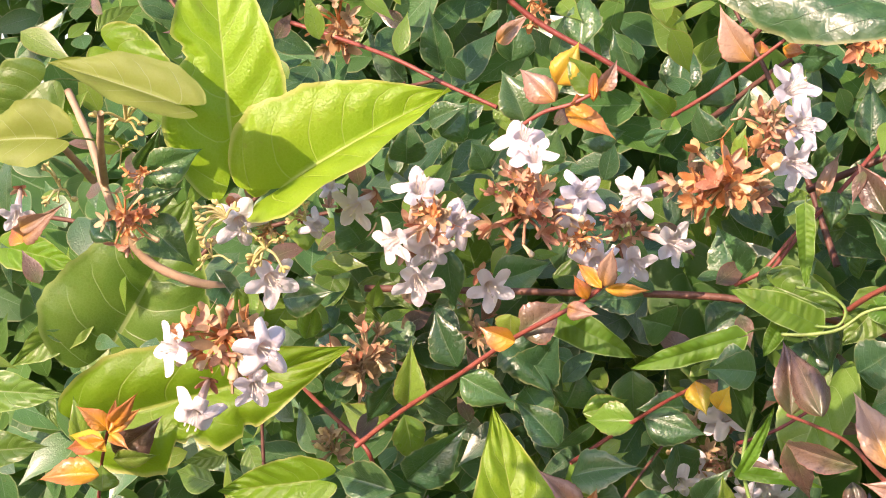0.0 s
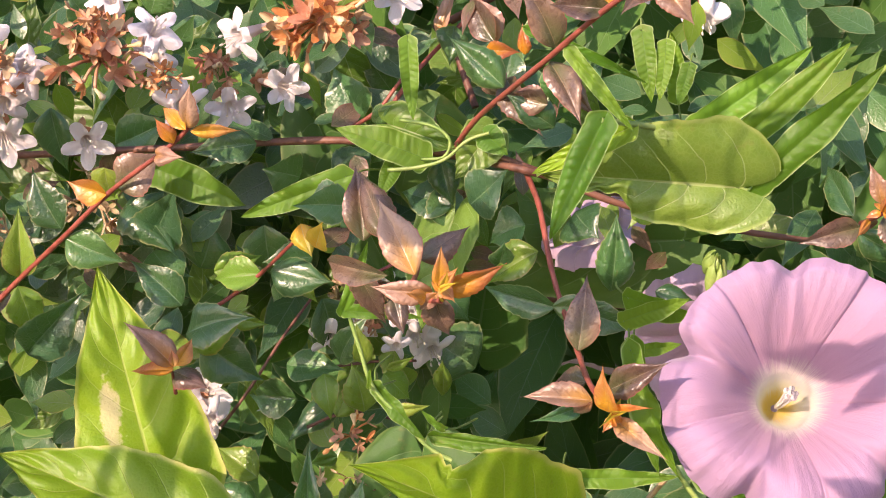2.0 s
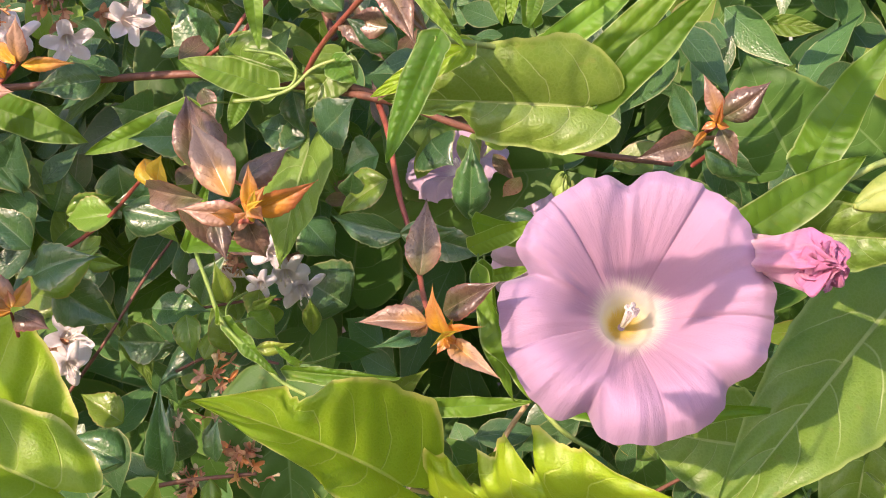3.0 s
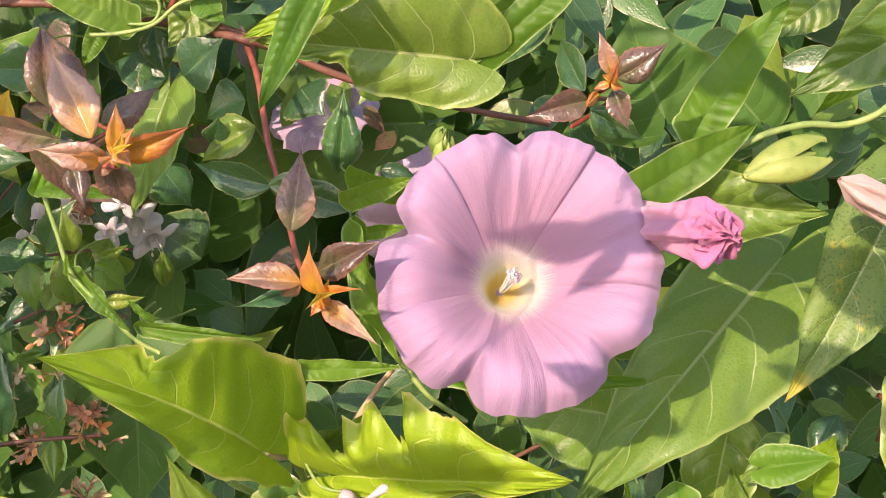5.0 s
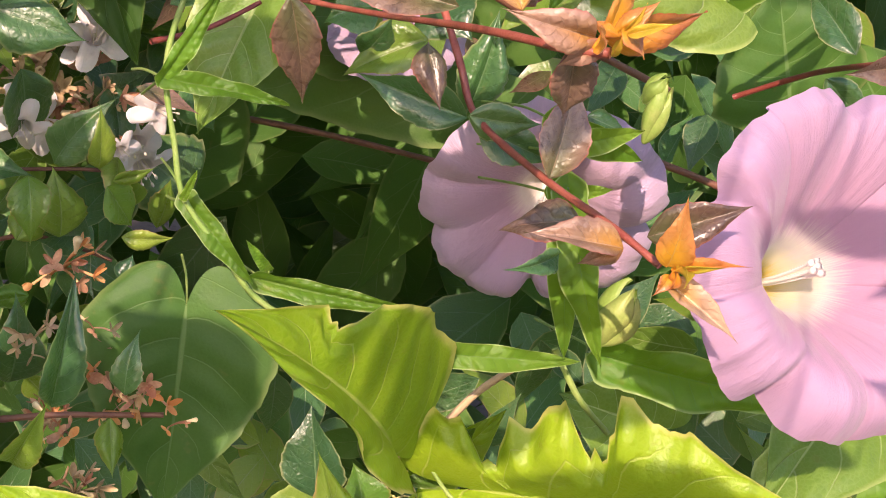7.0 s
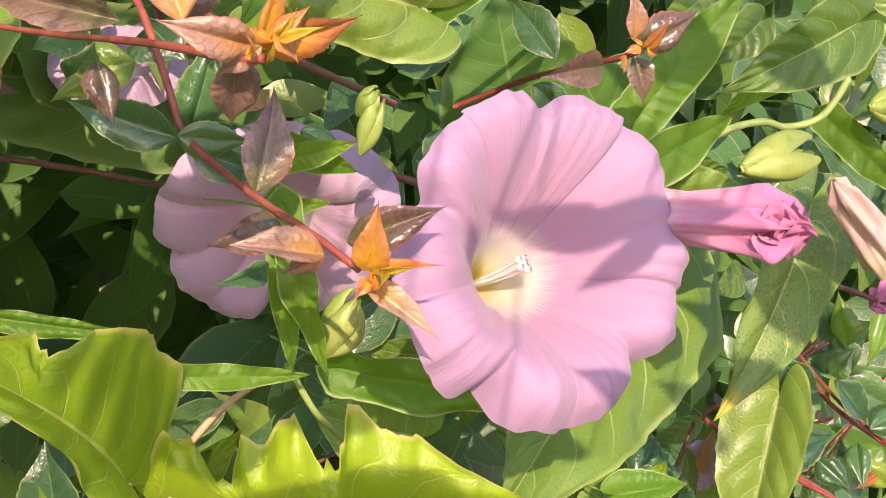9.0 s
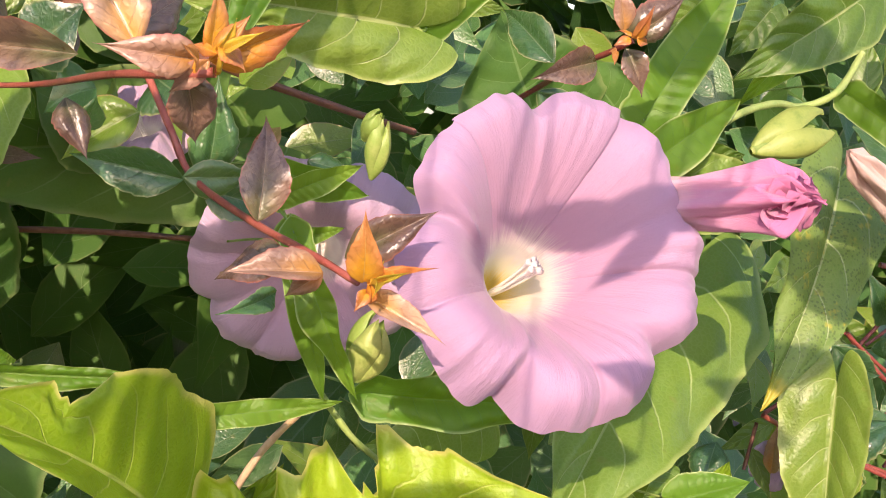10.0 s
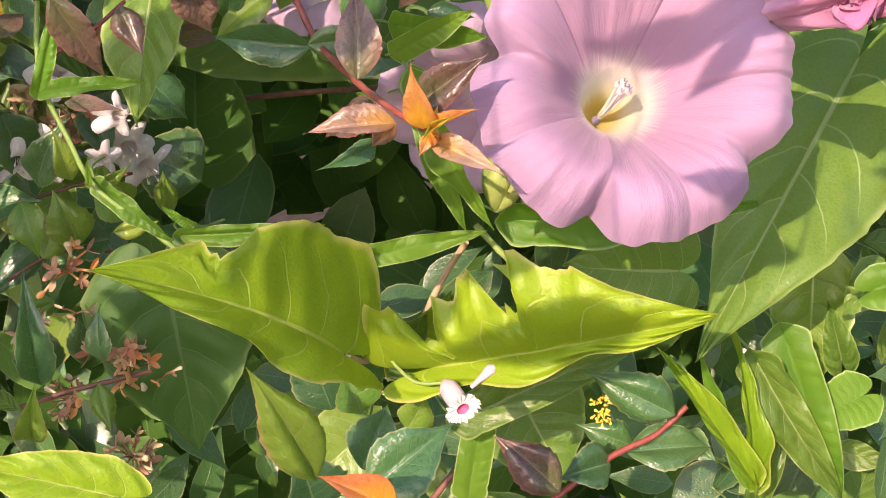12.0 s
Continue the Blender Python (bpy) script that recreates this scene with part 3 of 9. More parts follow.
def sepal_cluster(at, radius, count, colour="pink", face=(0, -1, 0.1), seed=0, label="", flat=0.75):
    """Spent flower heads: many stars of narrow sepals on short stalks out of one node, with a few closed buds."""
    rng = random.Random(seed)
    at = Vector(at)
    t = thing("sepal_cluster", at, label or "cluster of pink-brown star-shaped sepals of fallen flowers", "sepals", "sepal clusters")
    base = aim(at, face)
    mat = {"pink": SEPAL, "orange": SEPAL_ORANGE, "dry": SEPAL_DRY}[colour]
    for n in range(int(count * 3.3)):
        a, e = rng.uniform(0, 6.283), rng.uniform(0.1, 1.5)
        d = Vector((math.cos(a) * math.sin(e), math.sin(a) * math.sin(e), math.cos(e) * flat))
        c = base @ (d * radius * rng.uniform(0.40, 0.92))
        v, f = tube([at - Vector(face).normalized() * radius * 0.3, at.lerp(c, 0.5) + Vector((0, 0, radius * 0.05)), c], radius * 0.028, radius * 0.04, sides=5)
        stalk = under(new("stalk", mesh_of("stalk", v, f, mat)), t, Matrix.Identity(4))
        out = (base.to_3x3() @ d + Vector((rng.uniform(-0.5, 0.5), 0, rng.uniform(-0.5, 0.5)))).normalized()
        star = aim(c, out, rng.uniform(0, 360))
        if rng.random() < 0.16:
            L = radius * rng.uniform(0.34, 0.5)
            piece(new("closed_bud", CLOSED[rng.randrange(2)]), stalk, star @ Matrix.Rotation(radians(80), 4, "X") @ Matrix.Diagonal((L, L, L, 1)))
            continue
        L = radius * rng.uniform(0.30, 0.46)
        rays = rng.choice((2, 4, 5, 5))
        tone = rng.choice(MIXED[colour])
        for k in range(rays):
            s = L * rng.uniform(0.8, 1.15)
            m = star @ Matrix.Rotation(2 * math.pi * k / rays + rng.uniform(-0.2, 0.2), 4, "Z") @ Matrix.Rotation(radians(rng.uniform(5, 60)), 4, "X") @ Matrix.Diagonal((s, s, s, 1))
            piece(new("sepal", SEPALS[tone][rng.randrange(3)]), stalk, m)
    return t


def bindweed_flower(centre, face, radius, label, mat, spin=0.0, deep=0.40, tube_len=0.22, fine=True):
    """Wide funnel-shaped flower: pleated corolla with a wavy five-cornered rim, throat, stamens, calyx."""
    at = Vector(centre)
    t = thing("bindweed_flower", at, label, "flower", "pink bindweed flowers")
    pose_ = aim(at, face, spin)
    # where the lobes meet: angle, depth, width and how far the earlier lobe lies over the later one
    notches = [(radians(a), d, w, o) for a, d, w, o in ((90, 0.085, 0.085, 0.015), (158, 0.185, 0.080, 0.085), (242, 0.205, 0.110, 0.030), (318, 0.115, 0.120, -0.035), (12, 0.025, 0.080, 0.010))]
    creases = [radians(a) for a in (126, 197, 281, 352, 57)]

    def off(th, n):
        return (th - n + math.pi) % (2 * math.pi) - math.pi

    def at_(a, b):
        th = a * 2 * math.pi
        k = b
        q = max(0.0, (k - 0.3) / 0.7)
        roll = 0.5 - 0.5 * math.cos(th - radians(75))
        edge = 1.035 + 0.012 * math.sin(2 * th + 0.7) + 0.007 * math.sin(21 * th + 2 * math.sin(3 * th)) + 0.004 * math.sin(43 * th + 2)
        for n, d, w, o in notches:
            edge -= d * math.exp(-abs(off(th, n) / w) ** 1.6)
        r = 0.03 + 0.20 * (k / 0.3) ** 0.6 if k < 0.3 else 0.23 + (edge - 0.23) * q ** 0.95
        z = -deep - tube_len * (1 - k / 0.3) if k < 0.3 else -deep * (1 - q) ** 1.9
        for n, d, w, o in notches:
            x = off(th, n)
            z -= (0.05 + 0.40 * d) * math.exp(-(x / 0.11) ** 2) * q ** 1.4
            z -= o * math.tanh(x / 0.035) * math.exp(-abs(x) / 0.24) * q ** 1.2
        for n in creases:
            x = off(th, n)
            z -= (0.040 * math.exp(-abs(x / 0.020)) + 0.030 * math.exp(-(x / 0.12) ** 2)) * min(1.0, 2.2 * q) * (1 - 0.25 * q)
            z += 0.028 * math.tanh(x / 0.012) * math.exp(-abs(x) / 0.22) * q
            z += 0.070 * math.exp(-((abs(x) - 0.28) / 0.17) ** 2) * q * (0.5 + 0.5 * roll)
        # the lower lobes roll back, the upper ones stand up
        z -= (0.03 + 0.34 * roll) * max(0.0, q - 0.45) ** 2 / 0.3
        z += 0.05 * (1 - roll) * q
        z -= 0.10 * max(0.0, q - 0.86) / 0.14 * (0.4 + 0.6 * math.sin(2.5 * th + 0.8) ** 2) * (1 - 0.5 * roll)
        z += (0.045 * math.sin(7 * th + 1.0 + 1.6 * math.sin(2 * th)) + 0.018 * math.sin(17 * th + 2 * math.sin(th)) + 0.012 * math.sin(31 * th + 2.5 * math.sin(3 * th))) * max(0.0, q - 0.42) ** 1.3
        z += 0.003 * math.sin(47 * th + 3 * math.sin(5 * th)) * q
        return (radius * r * math.cos(th), radius * r * math.sin(th), radius * z), (a, b)

    v, f, uv = sheet(at_, 800 if fine else 160, 48 if fine else 20)
    corolla = under(new("corolla", mesh_of("corolla", v, f, mat, uv)), t, pose_)
    for k in range(5):
        a = 2 * math.pi * k / 5
        c, s = math.cos(a), math.sin(a)
        pts = [(radius * 0.012 * c, radius * 0.012 * s, -radius * (deep + 0.35)), (radius * 0.024 * c, radius * 0.024 * s, -radius * (deep + 0.1)),
               (radius * 0.042 * c, radius * (0.042 * s + 0.02), -radius * (deep - 0.20 - 0.015 * k))]
        piece(new("stamen", pin(pts, radius * 0.013, radius * 0.026, ANTHER, "stamen")), corolla, Matrix.Identity(4))
    pts = [(0, 0, -radius * (deep + 0.35)), (0, 0, -radius * deep), (0, radius * 0.02, -radius * (deep - 0.24))]
    piece(new("pistil", pin(pts, radius * 0.012, radius * 0.030, ANTHER, "pistil")), corolla, Matrix.Identity(4))
    for k in range(5):
        m = pose_ @ Matrix.Translation((0, 0, -radius * (deep + tube_len + 0.05))) @ Matrix.Rotation(2 * math.pi * k / 5, 4, "Z") @ Matrix.Translation((0, radius * 0.14, -radius * 0.16)) @ Matrix.Rotation(radians(60), 4, "X") @ Matrix.Diagonal((radius * 0.6, radius * 0.30, radius * 0.3, 1))
        under(new("sepal", GREEN_SEPAL), t, m)
    return t


GREEN_SEPAL = sepal_mesh(BUD_GREEN, 1.0, 0.45, 0.3)


def green_pod(base, tip, width, label="green papery bindweed bud with pointed bracts", bracts=4, mat=None):
    """Bindweed bud: swollen core wrapped in overlapping pointed bracts."""
    base, tip = Vector(base), Vector(tip)
    d = tip - base
    L = d.length
    t = thing("bindweed_bud", base, label, "bud", "bindweed buds")
    m = aim(base, d)

    def core(a, b):
        r = 0.26 * width * math.sin(math.pi * (0.12 + 0.86 * b)) ** 0.8 * (1 + 0.06 * math.cos(5 * a * 6.283 + 6 * b))
        return (r * math.cos(a * 6.2832), r * math.sin(a * 6.2832), L * 0.9 * b), (a * 2 - 1, b)
    v, f, uv = sheet(core, 16, 10)
    under(new("bud_core", mesh_of("bud_core", v, f, mat or BUD_GREEN, uv)), t, m)
    for k in range(bracts):
        def bract(a, b, k=k):
            u = a * 2 - 1
            w = 1.25 * max(math.sin(math.pi * min(0.14 + 0.86 * b ** 0.9, 1.0)) ** 0.9, 1 - 2.2 * b)
            th = u * w * 0.95
            r = 0.5 * width * (math.sin(math.pi * (0.01 + 0.93 * b)) ** 0.75 + 0.22 * b * b * (1 + math.sin(2.1 * k))) * (0.70 + 0.42 * (1 - abs(u)) ** 0.8 + 0.12 * math.sin(9 * b + 2 * u + 3 * k) * abs(u)) + 0.02 * width
            return (r * math.sin(th), r * math.cos(th), L * (b * (1 + 0.10 * math.sin(1.7 * k + 1)) - 0.02)), (u, b)
        v, f, uv = sheet(bract, 10, 14)
        under(new("bract", mesh_of("bract", v, f, mat or BUD_GREEN, uv)), t, m @ Matrix.Rotation(2 * math.pi * k / bracts, 4, "Z"))
    return t


def rolled_flower(base, tip, w0, w1, mat, label, crumple=0.0, seed=0):
    """Closed or wilted corolla: a twisted, pleated roll, crumpled towards the tip."""
    base, tip = Vector(base), Vector(tip)
    d = tip - base
    L = d.length
    t = thing("wilted_flower", base, label, "flower", "closed bindweed flowers")
    rng = random.Random(seed)
    ph = [rng.uniform(0, 6.28) for _ in range(4)]

    def at(a, b):
        th = a * 6.2832
        r = (w0 + (w1 - w0) * b ** 1.3) / 2
        r *= 1 + (0.12 + 0.16 * b) * math.cos(5 * th + 5 * b) + 0.05 * math.cos(13 * th + 3 * b)
        c = crumple * max(0.0, b - 0.5) * 2
        r *= 1 + c * (0.14 * math.sin(7 * th + 9 * b + ph[0]) + 0.10 * math.sin(12 * th + 20 * b + ph[1]))
        z = L * b + c * 0.10 * L * math.sin(6 * th + ph[2])
        if b > 0.86:
            q = (b - 0.86) / 0.14
            r *= 1 - 0.8 * q
            z -= 0.10 * L * q * q * crumple
        return (r * math.cos(th), r * math.sin(th), z), (a, b)
    v, f, uv = sheet(at, 110, 56)
    under(new("corolla", mesh_of("corolla", v, f, mat, uv)), t, aim(base, d))
    for k in range(11 if crumple else 0):
        lean, spin_ = rng.uniform(15, 75), rng.uniform(0, 6.28)
        size = w1 * rng.uniform(0.30, 0.46)

        def fold_(a, b, spin_=spin_, size=size):
            u = a * 2 - 1
            w = size * (0.35 + 0.65 * math.sin(math.pi * (0.15 + 0.8 * b)))
            return (u * w, size * 0.9 * b, size * (0.45 * math.cos(3.4 * u) * b + 0.16 * math.sin(9 * u + spin_) * b * b + 0.35 * b * b)), (a, 0.55 + 0.45 * b)
        v, f, uv = sheet(fold_, 16, 8)
        out = Matrix.Rotation(spin_, 4, "Z") @ Matrix.Rotation(radians(90 - lean), 4, "X")
        m = aim(base, d) @ Matrix.Translation((0, -0.08 * w1, L * rng.uniform(0.74, 0.90))) @ out @ Matrix.Translation((0, 0.16 * w1, 0))
        under(new("petal_fold", mesh_of("petal_fold", v, f, mat, uv)), t, m)
    for k in range(5):
        m = aim(base, d, 72 * k) @ Matrix.Translation((0, w0 * 0.3, -L * 0.03)) @ Matrix.Rotation(radians(78), 4, "X") @ Matrix.Diagonal((w0 * 1.4, L * 0.16, w0, 1))
        under(new("sepal", GREEN_SEPAL), t, m)
    return t


def floret_spray(at, radius, count, seed=0, label="spray of small yellowish unopened florets on thin stalks"):
    rng = random.Random(seed)
    at = Vector(at)
    t = thing("floret_spray", at, label, "buds", "floret sprays")
    for n in range(count):
        d = Vector((rng.uniform(-1, 1), rng.uniform(-0.7, 0.3), rng.uniform(-0.9, 1))).normalized()
        c = at + d * radius * rng.uniform(0.35, 1.0)
        v, f = tube([at, at.lerp(c, 0.55) + Vector((0, 0, radius * 0.12)), c], radius * 0.045, radius * 0.04, sides=5)
        stalk = under(new("stalk", mesh_of("stalk", v, f, BUD_YELLOW)), t, Matrix.Identity(4))
        for k in range(3):
            e = (d + Vector((rng.uniform(-1, 1), rng.uniform(-1, 1), rng.uniform(-1, 1))) * 0.7).normalized()
            L = radius * rng.uniform(0.17, 0.27)

            def bud(a, b, L=L):
                r = L * 0.36 * (0.5 + 0.5 * b) * math.sin(math.pi * min(0.1 + 0.85 * b, 1)) ** 0.5
                return (r * math.cos(a * 6.2832), r * math.sin(a * 6.2832), L * b), (a, b)
            v, f, uv = sheet(bud, 7, 5)
            piece(new("floret", mesh_of("floret", v, f, BUD_YELLOW, uv)), stalk, aim(c, e))
    return t


# ---------------- the hedge, plant by plant ----------------
bindweed_flower((0.0023, -0.0125, 1.0060), (0.140, -0.910, 0.390), 0.0311, "large pink bindweed flower with a pale yellow throat", PINK, deep=0.68, tube_len=0.45)

plant = thing("bindweed_vine", (-0.2778, 0.0200, 1.0991), "large lime-green heart-shaped bindweed leaves on a tan stalk", "vine", "bindweed vines")
leaf(plant, "heart", "l", (-0.2778, 0.0200, 1.0991), (-0.2846, 0.0150, 1.1699), 0.0374, -8, (0.45, -0.89, -0.06), look_=0, fold=.12, droop=.1, wave=0.020, bites=((0.36,0.52,-1,0.35),), fine=True)
stem(plant, [(-0.2778, 0.0200, 1.0991), (-0.2774, 0.0303, 1.0951), (-0.2772, 0.0554, 1.0901)], 0.00028, 0.00032, STEM_GREEN, "leaf_stalk")
leaf(plant, "heart", "l", (-0.2608, 0.0200, 1.0894), (-0.2104, 0.0230, 1.1208), 0.0387, -36, (0.36, -0.93, 0.01), look_=3, fold=.75, wave=.02, fine=True, droop=0.20)
stem(plant, [(-0.2608, 0.0200, 1.0894), (-0.2642, 0.0298, 1.0873), (-0.2659, 0.0547, 1.0832)], 0.00028, 0.00032, STEM_GREEN, "leaf_stalk")
leaf(plant, "heart", "u", (-0.2731, -0.0250, 1.1132), (-0.3112, -0.0300, 1.1243), 0.0167, 30, (0.52, -0.86, -0.02), look_=2, fold=.4, wave=0.020, droop=0.10)
leaf(plant, "heart", "l", (-0.3052, -0.0050, 1.1281), (-0.2769, -0.0100, 1.1116), 0.0197, 0, (0.49, -0.87, -0.03), look_=3, wave=0.030, fold=0.15, droop=0.20)
stem(plant, [(-0.3052, -0.0050, 1.1281), (-0.3086, 0.0056, 1.1301), (-0.3103, 0.0309, 1.1281)], 0.00028, 0.00032, STEM_GREEN, "leaf_stalk")
leaf(plant, "heart", "u", (-0.3146, -0.0200, 1.1021), (-0.3432, -0.0250, 1.1010), 0.0195, 20, (0.57, -0.82, 0.02), look_=3, fold=.5, wave=0.040, droop=0.30)
stem(plant, [(-0.3146, -0.0200, 1.1021), (-0.3107, -0.0093, 1.1022), (-0.3087, 0.0160, 1.0993)], 0.00028, 0.00032, STEM_GREEN, "leaf_stalk")
leaf(plant, "heart", "m", (-0.3805, 0.0700, 1.1196), (-0.4033, 0.0650, 1.0983), 0.0270, 6, (0.57, -0.82, 0.00), look_=2, wave=0.040, fold=0.15, droop=0.30)
stem(plant, [(-0.3805, 0.0700, 1.1196), (-0.3777, 0.0806, 1.1223), (-0.3762, 0.1059, 1.1207)], 0.00028, 0.00032, STEM_GREEN, "leaf_stalk")
leaf(plant, "heart", "m", (-0.3678, 0.1000, 1.0199), (-0.3298, 0.0950, 1.0759), 0.0615, 5, (0.49, -0.87, 0.11), look_=3, wave=0.030, fine=True, fold=0.15, droop=0.30)
stem(plant, [(-0.3678, 0.1000, 1.0199), (-0.3700, 0.1103, 1.0166), (-0.3711, 0.1354, 1.0119)], 0.00028, 0.00032, STEM_GREEN, "leaf_stalk")
stem(plant, [(-0.3429, 0.0300, 1.1171), (-0.3311, 0.0250, 1.1009), (-0.3226, 0.0200, 1.0868), (-0.3162, 0.0200, 1.0745), (-0.3098, 0.0250, 1.0637), (-0.2982, 0.0300, 1.0576), (-0.2890, 0.0400, 1.0545)], 0.00130, 0.00160, STEM_TAN)
stem(plant, [(-0.3226, 0.0200, 1.0877), (-0.3058, -0.0100, 1.1001), (-0.2968, -0.0250, 1.1100)], 0.00140, 0.00100, STEM_TAN)
stem(plant, [(-0.3205, 0.0100, 1.0890), (-0.3149, -0.0100, 1.0964), (-0.3146, -0.0200, 1.1018)], 0.00130, 0.00100, STEM_TAN)
stem(plant, [(-0.2764, 0.0300, 1.0842), (-0.2776, 0.0250, 1.0941), (-0.2788, 0.0200, 1.1072)], 0.00090, 0.00070, STEM_TAN)

plant = thing("bindweed_vine", (-0.3232, 0.0300, 1.0108), "broad lit lime-green bindweed leaf with a torn lower edge", "vine", "bindweed vines")
leaf(plant, "heart", "l", (-0.3232, 0.0300, 1.0108), (-0.2455, 0.0400, 1.0350), 0.0407, 14, (0.43, -0.88, 0.19), look_=3, fold=.2, wave=0.020, bites=((0.24,0.40,1,0.45),(0.5,0.56,1,0.2)), fine=True, droop=0.20)
stem(plant, [(-0.3232, 0.0300, 1.0108), (-0.3270, 0.0395, 1.0096), (-0.3289, 0.0643, 1.0060)], 0.00028, 0.00032, STEM_GREEN, "leaf_stalk")
leaf(plant, "heart", "l", (-0.2593, 0.0500, 0.9914), (-0.2940, 0.0450, 0.9848), 0.0171, -6, (0.40, -0.88, 0.26), look_=0, wave=0.020, fold=0.30, droop=0.20)
stem(plant, [(-0.2593, 0.0500, 0.9914), (-0.2554, 0.0606, 0.9921), (-0.2535, 0.0858, 0.9895)], 0.00028, 0.00032, STEM_GREEN, "leaf_stalk")
leaf(plant, "heart", "m", (-0.3916, 0.0500, 1.0096), (-0.3522, 0.0450, 1.0121), 0.0150, 3, (0.56, -0.81, 0.19), look_=2, wave=0.030, fold=0.15, droop=0.10)
stem(plant, [(-0.3916, 0.0500, 1.0096), (-0.3955, 0.0605, 1.0093), (-0.3975, 0.0858, 1.0062)], 0.00028, 0.00032, STEM_GREEN, "leaf_stalk")
leaf(plant, "heart", "m", (-0.3818, 0.0400, 0.9901), (-0.3533, 0.0350, 0.9961), 0.0138, -6, (0.55, -0.80, 0.23), look_=2, wave=0.030, fold=0.30, droop=0.10)
stem(plant, [(-0.3818, 0.0400, 0.9901), (-0.3856, 0.0507, 0.9892), (-0.3876, 0.0760, 0.9858)], 0.00028, 0.00032, STEM_GREEN, "leaf_stalk")
leaf(plant, "heart", "m", (-0.3754, 0.0900, 1.0327), (-0.4019, 0.0850, 1.0115), 0.0154, -9, (0.55, -0.82, 0.16), look_=2, wave=0.030, fold=0.30, droop=0.10)
stem(plant, [(-0.3754, 0.0900, 1.0327), (-0.3724, 0.1006, 1.0351), (-0.3708, 0.1259, 1.0334)], 0.00028, 0.00032, STEM_GREEN, "leaf_stalk")
leaf(plant, "heart", "l", (-0.4198, 0.1100, 1.0545), (-0.3852, 0.1050, 1.0503), 0.0158, -5, (0.55, -0.83, 0.10), look_=1, wave=0.020, fold=0.15, droop=0.10)
stem(plant, [(-0.4198, 0.1100, 1.0545), (-0.4237, 0.1206, 1.0550), (-0.4257, 0.1459, 1.0522)], 0.00028, 0.00032, STEM_GREEN, "leaf_stalk")

plant = thing("bindweed_vine", (-0.1780, 0.0360, 0.9515), "tall yellow-green bindweed leaves with damaged patches", "vine", "bindweed vines")
leaf(plant, "heart", "s", (-0.1780, 0.0360, 0.9515), (-0.1962, 0.0410, 1.0240), 0.0390, -5, (0.42, -0.88, 0.22), look_=0, fold=.15, wave=0.030, fine=True, droop=0.10)
stem(plant, [(-0.1780, 0.0360, 0.9515), (-0.1770, 0.0457, 0.9476), (-0.1765, 0.0706, 0.9427)], 0.00028, 0.00032, STEM_GREEN, "leaf_stalk")
leaf(plant, "heart", "l", (-0.1583, 0.0150, 0.9500), (-0.2161, 0.0100, 0.9775), 0.0336, 12, (0.44, -0.85, 0.29), look_=2, wave=0.020, fine=True, fold=0.15, droop=0.30)
stem(plant, [(-0.1583, 0.0150, 0.9500), (-0.1547, 0.0253, 0.9483), (-0.1529, 0.0505, 0.9445)], 0.00028, 0.00032, STEM_GREEN, "leaf_stalk")

plant = thing("bindweed_vine", (-0.0628, 0.0370, 0.9427), "lit yellow-green heart-shaped bindweed leaf with a bite in its edge", "vine", "bindweed vines")
stem(plant, [(-0.0628, 0.0370, 0.9427), (-0.0597, 0.0500, 0.9366), (-0.0563, 0.0700, 0.9311)], 0.00080, 0.00070, STEM_TAN)
leaf(plant, "heart", "l", (-0.0642, 0.0345, 0.9442), (-0.0990, -0.0128, 0.9847), 0.0410, 12.4, (0.60, -0.70, 0.20), fold=0.435, droop=0.380, wave=0.030, lop=0.74, bites=((0.60, 0.71, 1, 0.42), (-0.10, 0.32, -1, 0.38), (0.50, 0.53, -1, 0.08)), fine=True)

plant = thing("bindweed_vine", (-0.0449, 0.0750, 0.9349), "insect-eaten yellow-green bindweed leaf with a jagged edge", "vine", "bindweed vines")
stem(plant, [(-0.0449, 0.0750, 0.9349), (-0.0375, 0.0700, 0.9486), (-0.0307, 0.0600, 0.9601)], 0.00100, 0.00080, STEM_TAN)
stem(plant, [(-0.0286, 0.0500, 0.9663), (-0.0208, 0.0500, 0.9557), (-0.0101, 0.0550, 0.9466)], 0.00080, 0.00070, STEM_GREEN)
leaf(plant, "heart", "l", (-0.0435, 0.0410, 0.9355), (0.0136, -0.0028, 0.9499), 0.0330, -14, (-0.55, -0.80, -0.23), look_=3, fold=0.30, wave=0.030, lop=1.85, bites=((-0.10, 1.10, 1, 0.80), (-0.10, 0.14, -1, 0.45), (0.10, 0.36, -1, 0.54), (0.14, 0.21, -1, 0.6), (0.34, 0.475, -1, 0.7), (0.52, 0.66, -1, 0.16)), fine=True, droop=0.10)
stem(plant, [(-0.0435, 0.0410, 0.9355), (-0.0498, 0.0594, 0.9332), (-0.0518, 0.0841, 0.9304)], 0.00028, 0.00032, STEM_GREEN, "leaf_stalk")
leaf(plant, "heart", "l", (-0.0502, 0.0550, 0.9320), (-0.0363, 0.0500, 0.9503), 0.0112, 8, (-0.03, -0.96, 0.29), look_=0, wave=0.020, fold=0.15, droop=0.20)
stem(plant, [(-0.0502, 0.0550, 0.9320), (-0.0526, 0.0659, 0.9289), (-0.0538, 0.0913, 0.9244)], 0.00028, 0.00032, STEM_GREEN, "leaf_stalk")
leaf(plant, "heart", "m", (-0.0535, 0.0550, 0.9340), (-0.0425, 0.0500, 0.9455), 0.0126, 10, (-0.02, -0.96, 0.29), look_=3, wave=0.020, fold=0.15, droop=0.10)
